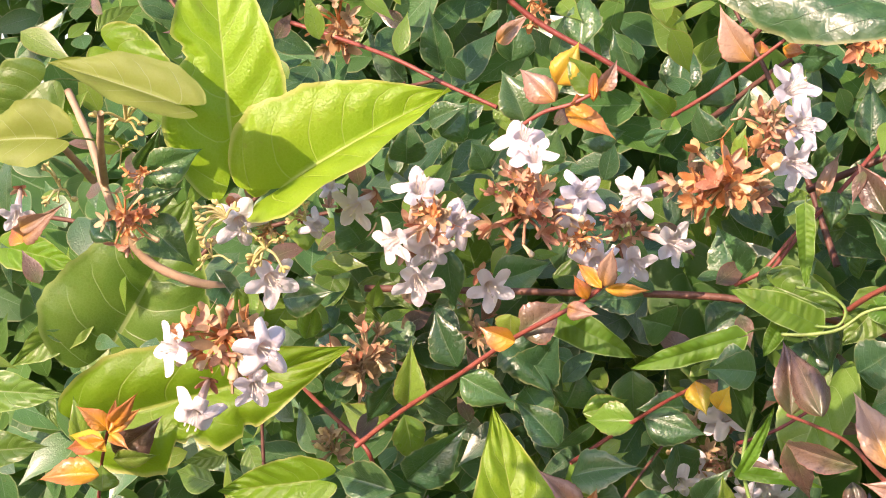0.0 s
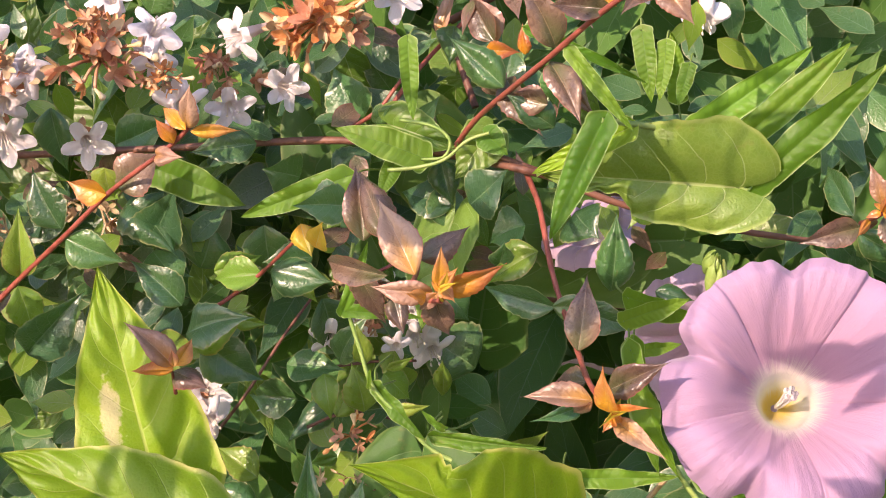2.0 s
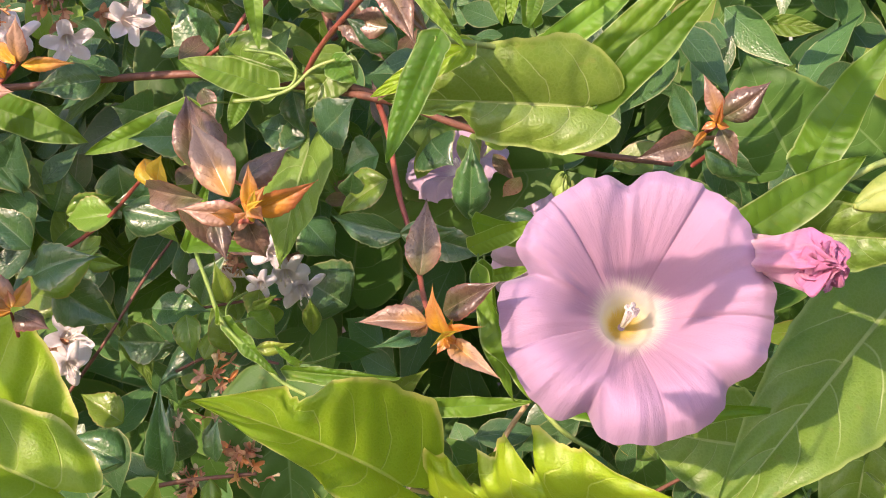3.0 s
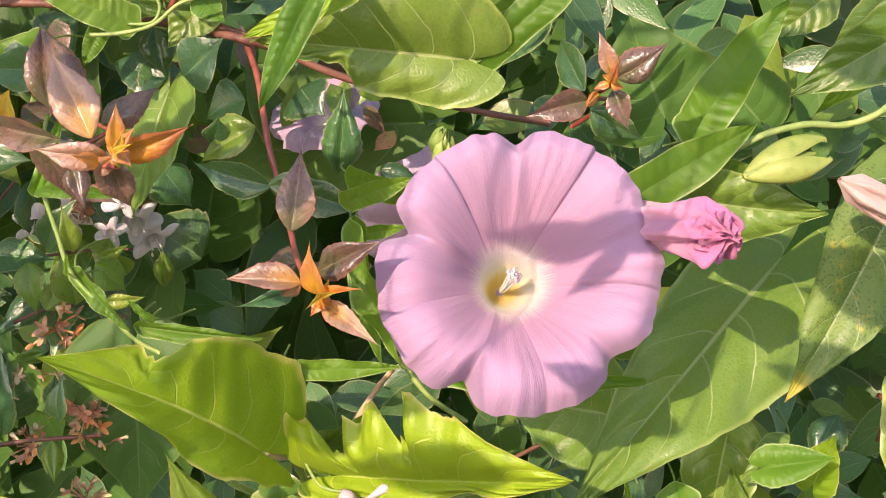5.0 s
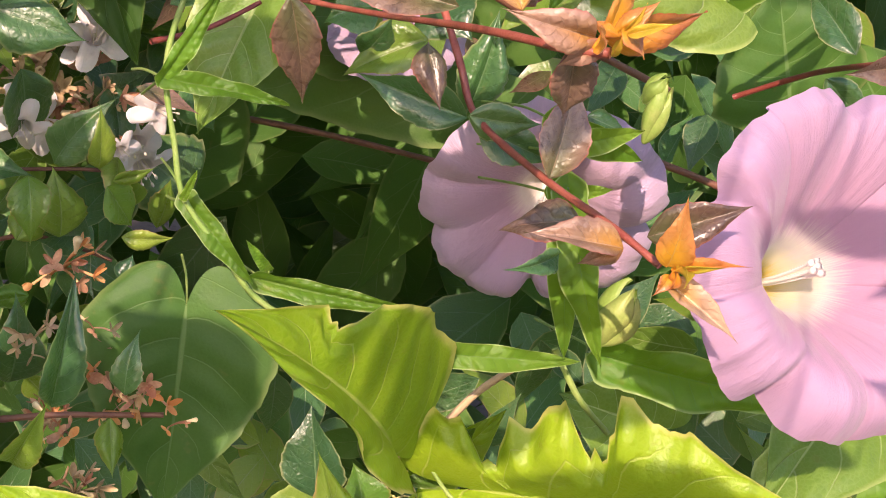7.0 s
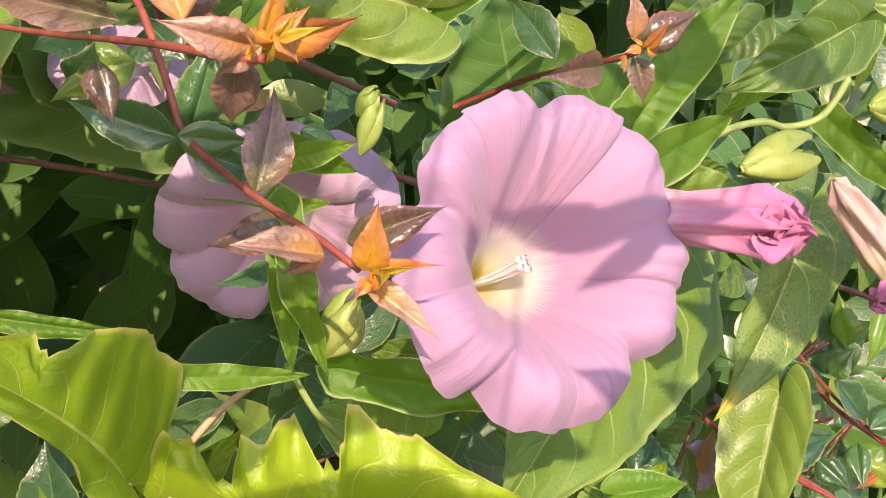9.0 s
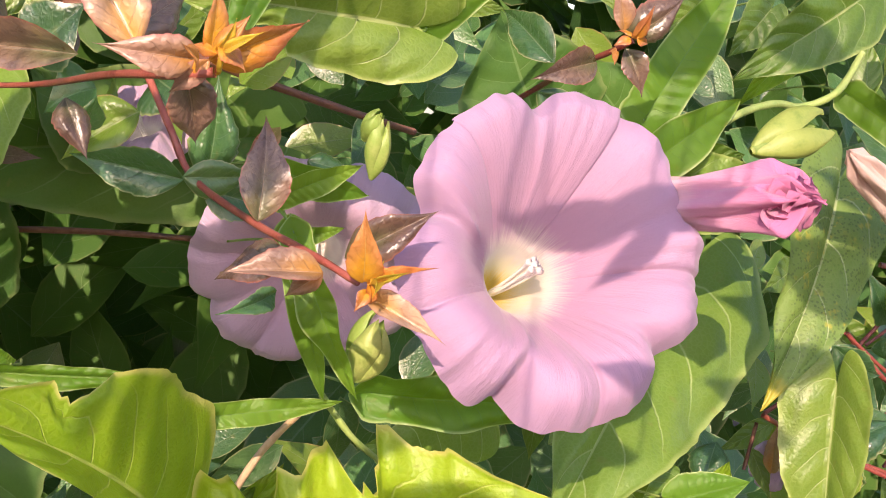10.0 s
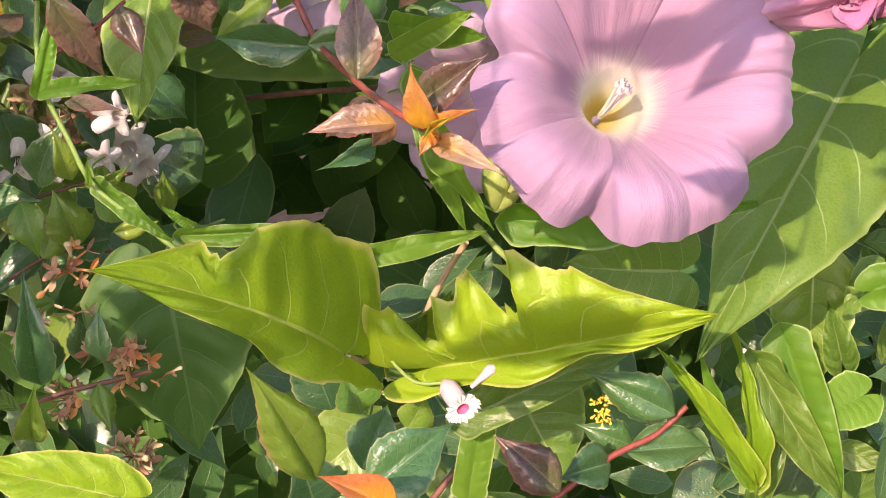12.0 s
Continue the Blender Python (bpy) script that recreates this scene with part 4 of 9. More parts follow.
stem(plant, [(-0.0535, 0.0550, 0.9340), (-0.0561, 0.0662, 0.9313), (-0.0574, 0.0918, 0.9269)], 0.00028, 0.00032, STEM_GREEN, "leaf_stalk")
leaf(plant, "lance", "m", (-0.0360, 0.0800, 0.9072), (0.0125, 0.0750, 0.9238), 0.0123, 1, (-0.11, -0.94, 0.33), look_=1, wave=0.020, fold=0.30, droop=0.20)
stem(plant, [(-0.0360, 0.0800, 0.9072), (-0.0398, 0.0904, 0.9059), (-0.0417, 0.1156, 0.9022)], 0.00028, 0.00032, STEM_GREEN, "leaf_stalk")

plant = thing("bindweed_vine", (0.0790, 0.0860, 0.9880), "large mid-green bindweed leaf hanging behind the pink flower", "vine", "bindweed vines")
leaf(plant, "heart", "m", (0.0800, 0.0860, 0.9880), (0.0180, 0.0340, 0.9300), 0.0370, -2, (-0.20, -0.92, 0.30), look_=2, fold=.10, droop=.05, wave=0.030, lop=1.35, fine=True)
stem(plant, [(0.0790, 0.0860, 0.9880), (0.0800, 0.0921, 0.9915), (0.0806, 0.1072, 0.9902)], 0.00028, 0.00032, STEM_GREEN, "leaf_stalk")
leaf(plant, "lance", "d", (0.1488, 0.1150, 0.9555), (0.1412, 0.1100, 0.8907), 0.0170, -2, (-0.30, -0.90, 0.10), look_=1, wave=0.040, fold=0.30, droop=0.10)
stem(plant, [(0.1488, 0.1150, 0.9555), (0.1492, 0.1253, 0.9595), (0.1495, 0.1505, 0.9584)], 0.00028, 0.00032, STEM_GREEN, "leaf_stalk")

plant = thing("bindweed_vine", (0.1015, 0.0500, 1.0142), "speckled bindweed leaf with a yellow withered tip", "vine", "bindweed vines")
leaf(plant, "heart", "w", (0.1015, 0.0500, 1.0142), (0.0728, 0.0245, 0.9648), 0.0285, 6, (-0.12, -0.90, -0.36), look_=2, fold=.15, wave=0.020, fine=True, droop=0.30)
stem(plant, [(0.1015, 0.0500, 1.0142), (0.1034, 0.0616, 1.0174), (0.1043, 0.0874, 1.0160)], 0.00028, 0.00032, STEM_GREEN, "leaf_stalk")
leaf(plant, "heart", "m", (0.0467, 0.0330, 1.0139), (0.0780, 0.0280, 1.0105), 0.0183, 20, (-0.20, -0.97, 0.16), look_=3, wave=0.020, fold=0.15, droop=0.20)
stem(plant, [(0.0467, 0.0330, 1.0139), (0.0428, 0.0436, 1.0143), (0.0408, 0.0689, 1.0115)], 0.00028, 0.00032, STEM_GREEN, "leaf_stalk")
leaf(plant, "heart", "m", (0.0502, 0.0350, 1.0182), (0.0631, 0.0300, 1.0212), 0.0117, 10, (-0.53, -0.85, 0.06), look_=0, wave=0.040, fold=0.30, droop=0.30)
stem(plant, [(0.0502, 0.0350, 1.0182), (0.0466, 0.0464, 1.0173), (0.0448, 0.0721, 1.0139)], 0.00028, 0.00032, STEM_GREEN, "leaf_stalk")

plant = thing("bindweed_vine", (-0.0191, 0.0420, 0.9680), "narrow quilted green vine leaves climbing over the hedge", "vine", "bindweed vines")
leaf(plant, "lance", "n", (-0.0191, 0.0420, 0.9680), (0.0352, 0.0320, 0.9626), 0.0118, 12, (-0.28, -0.95, 0.16), look_=3, wave=0.040, fine=True, fold=0.30, droop=0.30)
stem(plant, [(-0.0191, 0.0420, 0.9680), (-0.0230, 0.0527, 0.9683), (-0.0249, 0.0781, 0.9655)], 0.00028, 0.00032, STEM_GREEN, "leaf_stalk")
leaf(plant, "lance", "n", (-0.0571, 0.0450, 0.9635), (-0.0277, 0.0350, 0.9674), 0.0060, 0, (-0.10, -0.98, 0.17), look_=0, wave=0.040, fold=0.15, droop=0.20)
stem(plant, [(-0.0571, 0.0450, 0.9635), (-0.0608, 0.0563, 0.9630), (-0.0627, 0.0819, 0.9597)], 0.00028, 0.00032, STEM_GREEN, "leaf_stalk")
leaf(plant, "lance", "n", (-0.0954, 0.0420, 0.9754), (-0.0639, 0.0370, 0.9731), 0.0052, 20, (-0.18, -0.95, 0.24), look_=3, wave=0.020, fold=0.30, droop=0.10)
stem(plant, [(-0.0954, 0.0420, 0.9754), (-0.0993, 0.0526, 0.9757), (-0.1013, 0.0779, 0.9728)], 0.00028, 0.00032, STEM_GREEN, "leaf_stalk")
leaf(plant, "lance", "n", (-0.1128, 0.0400, 0.9899), (-0.0982, 0.0350, 0.9757), 0.0051, 10, (-0.09, -0.97, 0.21), look_=2, wave=0.040, fold=0.30, droop=0.20)
stem(plant, [(-0.1128, 0.0400, 0.9899), (-0.1155, 0.0510, 0.9926), (-0.1169, 0.0764, 0.9910)], 0.00028, 0.00032, STEM_GREEN, "leaf_stalk")
leaf(plant, "lance", "n", (-0.1205, 0.0350, 1.0133), (-0.1112, 0.0300, 1.0325), 0.0041, 20, (-0.06, -1.00, 0.07), look_=3, wave=0.030, fold=0.15, droop=0.20)
stem(plant, [(-0.1205, 0.0350, 1.0133), (-0.1222, 0.0459, 1.0098), (-0.1231, 0.0714, 1.0050)], 0.00028, 0.00032, STEM_GREEN, "leaf_stalk")
leaf(plant, "lance", "n", (-0.1200, 0.0350, 1.0128), (-0.0973, 0.0300, 1.0129), 0.0042, -15, (-0.08, -0.99, 0.11), look_=1, wave=0.040, fold=0.30, droop=0.10)
stem(plant, [(-0.1200, 0.0350, 1.0128), (-0.1239, 0.0459, 1.0128), (-0.1258, 0.0713, 1.0098)], 0.00028, 0.00032, STEM_GREEN, "leaf_stalk")
leaf(plant, "lance", "n", (-0.0941, 0.0450, 0.9765), (-0.0995, 0.0400, 0.9829), 0.0025, -4, (-0.12, -0.97, 0.22), look_=0, wave=0.040, fold=0.30, droop=0.20)
stem(plant, [(-0.0941, 0.0450, 0.9765), (-0.0919, 0.0571, 0.9739), (-0.0908, 0.0831, 0.9696)], 0.00028, 0.00032, STEM_GREEN, "leaf_stalk")
leaf(plant, "lance", "n", (-0.1136, 0.0350, 0.9910), (-0.1121, 0.0300, 0.9971), 0.0017, -7, (-0.07, -0.98, 0.18), look_=3, wave=0.020, fold=0.15, droop=0.20)
stem(plant, [(-0.1136, 0.0350, 0.9910), (-0.1144, 0.0475, 0.9880), (-0.1148, 0.0737, 0.9835)], 0.00028, 0.00032, STEM_GREEN, "leaf_stalk")
stem(plant, [(-0.1179, 0.0380, 1.0319), (-0.1200, 0.0380, 1.0210), (-0.1200, 0.0380, 1.0125), (-0.1168, 0.0380, 1.0010), (-0.1133, 0.0380, 0.9902), (-0.1043, 0.0380, 0.9804), (-0.0976, 0.0380, 0.9732), (-0.0908, 0.0380, 0.9694)], 0.00058, 0.00064, STEM_GREEN)
leaf(plant, "lance", "n", (-0.0398, 0.0300, 1.0044), (-0.0287, 0.0250, 0.9694), 0.0080, 25, (-0.16, -0.98, 0.10), look_=0, wave=0.040, fold=0.15, droop=0.20)
stem(plant, [(-0.0398, 0.0300, 1.0044), (-0.0410, 0.0405, 1.0081), (-0.0416, 0.0658, 1.0070)], 0.00028, 0.00032, STEM_GREEN, "leaf_stalk")
leaf(plant, "lance", "n", (-0.0412, 0.0450, 1.0160), (-0.0215, 0.0400, 1.0116), 0.0086, 30, (-0.25, -0.97, 0.07), look_=1, wave=0.020, fold=0.30, droop=0.10)
stem(plant, [(-0.0412, 0.0450, 1.0160), (-0.0450, 0.0560, 1.0169), (-0.0469, 0.0814, 1.0143)], 0.00028, 0.00032, STEM_GREEN, "leaf_stalk")
leaf(plant, "lance", "n", (-0.0421, 0.0400, 1.0104), (-0.0248, 0.0350, 1.0183), 0.0066, 20, (0.08, -0.98, 0.16), look_=1, wave=0.020, fold=0.15, droop=0.10)
stem(plant, [(-0.0421, 0.0400, 1.0104), (-0.0456, 0.0510, 1.0088), (-0.0474, 0.0765, 1.0050)], 0.00028, 0.00032, STEM_GREEN, "leaf_stalk")
leaf(plant, "lance", "n", (-0.0391, 0.0350, 1.0043), (-0.0329, 0.0300, 0.9689), 0.0074, 30, (0.09, -0.97, 0.24), look_=1, wave=0.020, fold=0.30, droop=0.30)
stem(plant, [(-0.0391, 0.0350, 1.0043), (-0.0397, 0.0456, 1.0082), (-0.0401, 0.0708, 1.0071)], 0.00028, 0.00032, STEM_GREEN, "leaf_stalk")
leaf(plant, "lance", "n", (-0.0386, 0.0450, 1.0010), (-0.0268, 0.0400, 1.0038), 0.0041, 10, (0.08, -0.98, 0.19), look_=0, wave=0.040, fold=0.15, droop=0.20)
stem(plant, [(-0.0386, 0.0450, 1.0010), (-0.0422, 0.0565, 1.0001), (-0.0440, 0.0823, 0.9966)], 0.00028, 0.00032, STEM_GREEN, "leaf_stalk")

plant = thing("bindweed_vine", (-0.0459, 0.0100, 1.0666), "curled quilted vine leaves with pale edges", "vine", "bindweed vines")
leaf(plant, "lance", "n", (-0.0459, 0.0100, 1.0666), (-0.0601, 0.0050, 1.0384), 0.0086, 10, (0.13, -0.99, 0.08), look_=3, wave=0.020, fine=True, fold=0.15, droop=0.10)
stem(plant, [(-0.0459, 0.0100, 1.0666), (-0.0441, 0.0206, 1.0701), (-0.0432, 0.0459, 1.0689)], 0.00028, 0.00032, STEM_GREEN, "leaf_stalk")
leaf(plant, "lance", "l", (-0.0402, 0.0250, 1.0643), (-0.0650, 0.0200, 1.0533), 0.0071, -4, (0.12, -0.99, 0.06), look_=0, wave=0.030, fold=0.15, droop=0.20)
stem(plant, [(-0.0402, 0.0250, 1.0643), (-0.0366, 0.0357, 1.0659), (-0.0348, 0.0611, 1.0637)], 0.00028, 0.00032, STEM_GREEN, "leaf_stalk")
leaf(plant, "heart", "m", (-0.0126, 0.0436, 1.0470), (-0.0652, 0.0340, 1.0530), 0.0390, 0, (0.00, -0.95, -0.15), look_=3, wave=0.040, fine=True, fold=0.25, droop=0.10, lop=0.60, bites=((0.50, 0.82, -1, 0.55),))
stem(plant, [(-0.0126, 0.0436, 1.0470), (-0.0088, 0.0480, 1.0474), (-0.0069, 0.0661, 1.0452)], 0.00028, 0.00032, STEM_GREEN, "leaf_stalk")
leaf(plant, "lance", "n", (-0.0076, 0.0450, 1.0481), (0.0253, 0.0400, 1.0791), 0.0101, 15, (-0.05, -1.00, 0.05), look_=2, wave=0.030, fine=True, fold=0.15, droop=0.10)
stem(plant, [(-0.0076, 0.0450, 1.0481), (-0.0105, 0.0554, 1.0454), (-0.0119, 0.0807, 1.0410)], 0.00028, 0.00032, STEM_GREEN, "leaf_stalk")
leaf(plant, "lance", "n", (-0.0227, 0.0700, 1.0617), (0.0089, 0.0650, 1.0838), 0.0093, 7, (-0.01, -1.00, 0.02), look_=2, wave=0.020, fine=True, fold=0.30, droop=0.30)
stem(plant, [(-0.0227, 0.0700, 1.0617), (-0.0259, 0.0805, 1.0594), (-0.0275, 0.1058, 1.0553)], 0.00028, 0.00032, STEM_GREEN, "leaf_stalk")
leaf(plant, "lance", "n", (-0.0099, 0.0950, 1.0567), (0.0223, 0.0900, 1.0836), 0.0101, 6, (-0.04, -1.00, 0.03), look_=3, wave=0.020, fold=0.15, droop=0.20)
stem(plant, [(-0.0099, 0.0950, 1.0567), (-0.0129, 0.1055, 1.0542), (-0.0145, 0.1307, 1.0499)], 0.00028, 0.00032, STEM_GREEN, "leaf_stalk")
leaf(plant, "lance", "n", (-0.0398, 0.0900, 1.0898), (-0.0361, 0.0850, 1.0689), 0.0070, 8, (0.07, -1.00, 0.00), look_=1, wave=0.030, fold=0.15, droop=0.30)
stem(plant, [(-0.0398, 0.0900, 1.0898), (-0.0405, 0.1009, 1.0937), (-0.0408, 0.1264, 1.0926)], 0.00028, 0.00032, STEM_GREEN, "leaf_stalk")
leaf(plant, "lance", "n", (-0.0292, 0.1100, 1.0688), (-0.0304, 0.1050, 1.0898), 0.0066, -5, (0.05, -1.00, 0.00), look_=3, wave=0.020, fold=0.15, droop=0.10)
stem(plant, [(-0.0292, 0.1100, 1.0688), (-0.0290, 0.1209, 1.0649), (-0.0289, 0.1464, 1.0600)], 0.00028, 0.00032, STEM_GREEN, "leaf_stalk")
leaf(plant, "lance", "n", (-0.0537, 0.0100, 1.0840), (-0.0379, 0.0050, 1.0645), 0.0041, 4, (0.01, -1.00, 0.06), look_=2, wave=0.020, fold=0.15, droop=0.10)
stem(plant, [(-0.0537, 0.0100, 1.0840), (-0.0562, 0.0208, 1.0870), (-0.0574, 0.0462, 1.0856)], 0.00028, 0.00032, STEM_GREEN, "leaf_stalk")
leaf(plant, "lance", "n", (-0.0657, 0.0300, 1.0896), (-0.0361, 0.0250, 1.0764), 0.0033, -8, (0.12, -0.99, -0.01), look_=0, wave=0.020, fold=0.30, droop=0.30)
stem(plant, [(-0.0657, 0.0300, 1.0896), (-0.0693, 0.0406, 1.0912), (-0.0711, 0.0659, 1.0891)], 0.00028, 0.00032, STEM_GREEN, "leaf_stalk")
stem(plant, [(-0.0463, 0.0100, 1.0673), (-0.0333, 0.0350, 1.0636), (-0.0232, 0.0400, 1.0587), (-0.0158, 0.0420, 1.0523), (-0.0099, 0.0450, 1.0459)], 0.00080, 0.00080, STEM_GREEN)
stem(plant, [(-0.0099, 0.0450, 1.0459), (0.0008, 0.0500, 1.0544), (0.0274, 0.0500, 1.0793)], 0.00070, 0.00070, STEM_GREEN)
leaf(plant, "lance", "n", (-0.0324, 0.0900, 1.0859), (-0.0337, 0.0850, 1.0691), 0.0057, 2, (-0.02, -1.00, 0.04), look_=1, wave=0.030, fold=0.15, droop=0.20)
stem(plant, [(-0.0324, 0.0900, 1.0859), (-0.0321, 0.1011, 1.0897), (-0.0319, 0.1267, 1.0886)], 0.00028, 0.00032, STEM_GREEN, "leaf_stalk")
leaf(plant, "lance", "n", (-0.0256, 0.0900, 1.0792), (-0.0287, 0.0850, 1.0675), 0.0050, 3, (-0.03, -1.00, 0.05), look_=2, wave=0.030, fold=0.15, droop=0.10)
stem(plant, [(-0.0256, 0.0900, 1.0792), (-0.0246, 0.1015, 1.0827), (-0.0241, 0.1273, 1.0815)], 0.00028, 0.00032, STEM_GREEN, "leaf_stalk")

plant = thing("bindweed_vine", (-0.1031, 0.0670, 1.0535), "wavy green vine leaves with a thin tendril", "vine", "bindweed vines")
leaf(plant, "lance", "n", (-0.1031, 0.0670, 1.0535), (-0.1283, 0.0620, 1.0639), 0.0103, 10, (0.26, -0.96, 0.05), look_=0, wave=0.020, fold=0.15, droop=0.20)
stem(plant, [(-0.1031, 0.0670, 1.0535), (-0.0994, 0.0777, 1.0520), (-0.0976, 0.1031, 1.0483)], 0.00028, 0.00032, STEM_GREEN, "leaf_stalk")
leaf(plant, "lance", "n", (-0.1859, 0.0620, 1.0509), (-0.1558, 0.0570, 1.0415), 0.0117, 10, (0.38, -0.92, 0.08), look_=1, wave=0.030, fine=True, fold=0.15, droop=0.10)
stem(plant, [(-0.1859, 0.0620, 1.0509), (-0.1897, 0.0726, 1.0520), (-0.1916, 0.0979, 1.0496)], 0.00028, 0.00032, STEM_GREEN, "leaf_stalk")
leaf(plant, "lance", "n", (-0.1261, 0.0620, 1.0481), (-0.1577, 0.0570, 1.0365), 0.0084, -3, (0.32, -0.94, 0.09), look_=2, wave=0.030, fold=0.15, droop=0.10)
stem(plant, [(-0.1261, 0.0620, 1.0481), (-0.1224, 0.0726, 1.0494), (-0.1205, 0.0979, 1.0471)], 0.00028, 0.00032, STEM_GREEN, "leaf_stalk")
leaf(plant, "lance", "n", (-0.1089, 0.0750, 1.0879), (-0.1072, 0.0700, 1.0646), 0.0060, 3, (0.24, -0.97, 0.01), look_=0, wave=0.030, fold=0.30, droop=0.20)
stem(plant, [(-0.1089, 0.0750, 1.0879), (-0.1092, 0.0858, 1.0918), (-0.1093, 0.1113, 1.0907)], 0.00028, 0.00032, STEM_GREEN, "leaf_stalk")
leaf(plant, "heart", "m", (-0.1163, 0.0800, 1.0627), (-0.0953, 0.0750, 1.0557), 0.0155, -6, (0.23, -0.97, 0.05), look_=3, wave=0.030, fold=0.15, droop=0.30)
stem(plant, [(-0.1163, 0.0800, 1.0627), (-0.1200, 0.0909, 1.0639), (-0.1218, 0.1163, 1.0615)], 0.00028, 0.00032, STEM_GREEN, "leaf_stalk")
leaf(plant, "heart", "m", (-0.0848, 0.0800, 1.0602), (-0.0953, 0.0750, 1.0467), 0.0145, 4, (0.19, -0.98, 0.07), look_=0, wave=0.030, fold=0.15, droop=0.30)
stem(plant, [(-0.0848, 0.0800, 1.0602), (-0.0825, 0.0911, 1.0632), (-0.0813, 0.1167, 1.0618)], 0.00028, 0.00032, STEM_GREEN, "leaf_stalk")
leaf(plant, "lance", "n", (-0.1141, 0.0800, 1.0523), (-0.1196, 0.0750, 1.0416), 0.0064, 0, (0.25, -0.96, 0.08), look_=3, wave=0.030, fold=0.15, droop=0.20)
stem(plant, [(-0.1141, 0.0800, 1.0523), (-0.1125, 0.0915, 1.0556), (-0.1116, 0.1173, 1.0542)], 0.00028, 0.00032, STEM_GREEN, "leaf_stalk")
stem(plant, [(-0.1098, 0.0650, 1.0649), (-0.0997, 0.0650, 1.0630), (-0.0948, 0.0650, 1.0588), (-0.0967, 0.0650, 1.0539), (-0.1035, 0.0650, 1.0532)], 0.00055, 0.00045, STEM_GREEN)
stem(plant, [(-0.1131, 0.0620, 1.0503), (-0.1046, 0.0620, 1.0510), (-0.0960, 0.0620, 1.0533), (-0.0891, 0.0620, 1.0588), (-0.0824, 0.0620, 1.0611)], 0.00060, 0.00050, STEM_GREEN)
leaf(plant, "heart", "n", (-0.0856, 0.0750, 1.0597), (-0.0782, 0.0700, 1.0540), 0.0084, 2, (0.18, -0.98, 0.06), look_=2, wave=0.020, fold=0.15, droop=0.10)
stem(plant, [(-0.0856, 0.0750, 1.0597), (-0.0885, 0.0869, 1.0618), (-0.0899, 0.1128, 1.0599)], 0.00028, 0.00032, STEM_GREEN, "leaf_stalk")

plant = thing("bindweed_vine", (0.0474, 0.0500, 1.0285), "broad green vine leaves beside the wilted flower", "vine", "bindweed vines")
leaf(plant, "lance", "n", (0.0474, 0.0500, 1.0285), (0.0670, 0.0450, 1.0640), 0.0133, -10, (-0.18, -0.98, 0.06), look_=1, wave=0.040, fine=True, fold=0.15, droop=0.10)
stem(plant, [(0.0474, 0.0500, 1.0285), (0.0455, 0.0605, 1.0250), (0.0445, 0.0857, 1.0203)], 0.00028, 0.00032, STEM_GREEN, "leaf_stalk")
leaf(plant, "lance", "n", (0.0261, 0.0200, 1.0145), (0.0582, 0.0250, 1.0353), 0.0127, 15, (-0.15, -0.98, 0.13), look_=1, wave=0.020, fine=True, fold=0.15, droop=0.10)
stem(plant, [(0.0261, 0.0200, 1.0145), (0.0228, 0.0295, 1.0124), (0.0211, 0.0542, 1.0083)], 0.00028, 0.00032, STEM_GREEN, "leaf_stalk")
leaf(plant, "heart", "m", (0.1087, 0.0550, 1.0599), (0.0721, 0.0500, 1.0388), 0.0203, -10, (-0.26, -0.96, 0.05), look_=0, wave=0.020, fold=0.15, droop=0.20)
stem(plant, [(0.1087, 0.0550, 1.0599), (0.1122, 0.0655, 1.0618), (0.1139, 0.0907, 1.0598)], 0.00028, 0.00032, STEM_GREEN, "leaf_stalk")
leaf(plant, "heart", "l", (0.1054, 0.0700, 1.0518), (0.0820, 0.0650, 1.0334), 0.0106, 8, (-0.26, -0.96, 0.07), look_=0, wave=0.020, fold=0.15, droop=0.30)
stem(plant, [(0.1054, 0.0700, 1.0518), (0.1085, 0.0807, 1.0543), (0.1101, 0.1060, 1.0525)], 0.00028, 0.00032, STEM_GREEN, "leaf_stalk")
leaf(plant, "lance", "n", (0.1201, 0.0750, 1.0359), (0.1510, 0.0700, 1.0159), 0.0103, 5, (-0.63, -0.78, 0.03), look_=2, wave=0.040, fold=0.30, droop=0.10)
stem(plant, [(0.1201, 0.0750, 1.0359), (0.1167, 0.0855, 1.0380), (0.1151, 0.1108, 1.0361)], 0.00028, 0.00032, STEM_GREEN, "leaf_stalk")
leaf(plant, "heart", "m", (0.1044, 0.0900, 1.0584), (0.0903, 0.0850, 1.0450), 0.0126, -3, (-0.26, -0.97, 0.04), look_=1, wave=0.020, fold=0.15, droop=0.20)
stem(plant, [(0.1044, 0.0900, 1.0584), (0.1072, 0.1010, 1.0611), (0.1086, 0.1265, 1.0595)], 0.00028, 0.00032, STEM_GREEN, "leaf_stalk")
leaf(plant, "heart", "m", (0.0907, 0.1000, 1.0623), (0.0762, 0.0950, 1.0508), 0.0130, -8, (-0.22, -0.98, 0.03), look_=1, wave=0.030, fold=0.15, droop=0.30)
stem(plant, [(0.0907, 0.1000, 1.0623), (0.0938, 0.1110, 1.0647), (0.0953, 0.1366, 1.0629)], 0.00028, 0.00032, STEM_GREEN, "leaf_stalk")
stem(plant, [(0.0422, 0.0400, 1.0017), (0.0491, 0.0300, 1.0221), (0.0593, 0.0300, 1.0300), (0.0724, 0.0350, 1.0331), (0.0833, 0.0400, 1.0326), (0.0926, 0.0400, 1.0364), (0.1058, 0.0500, 1.0459)], 0.00090, 0.00090, STEM_GREEN)
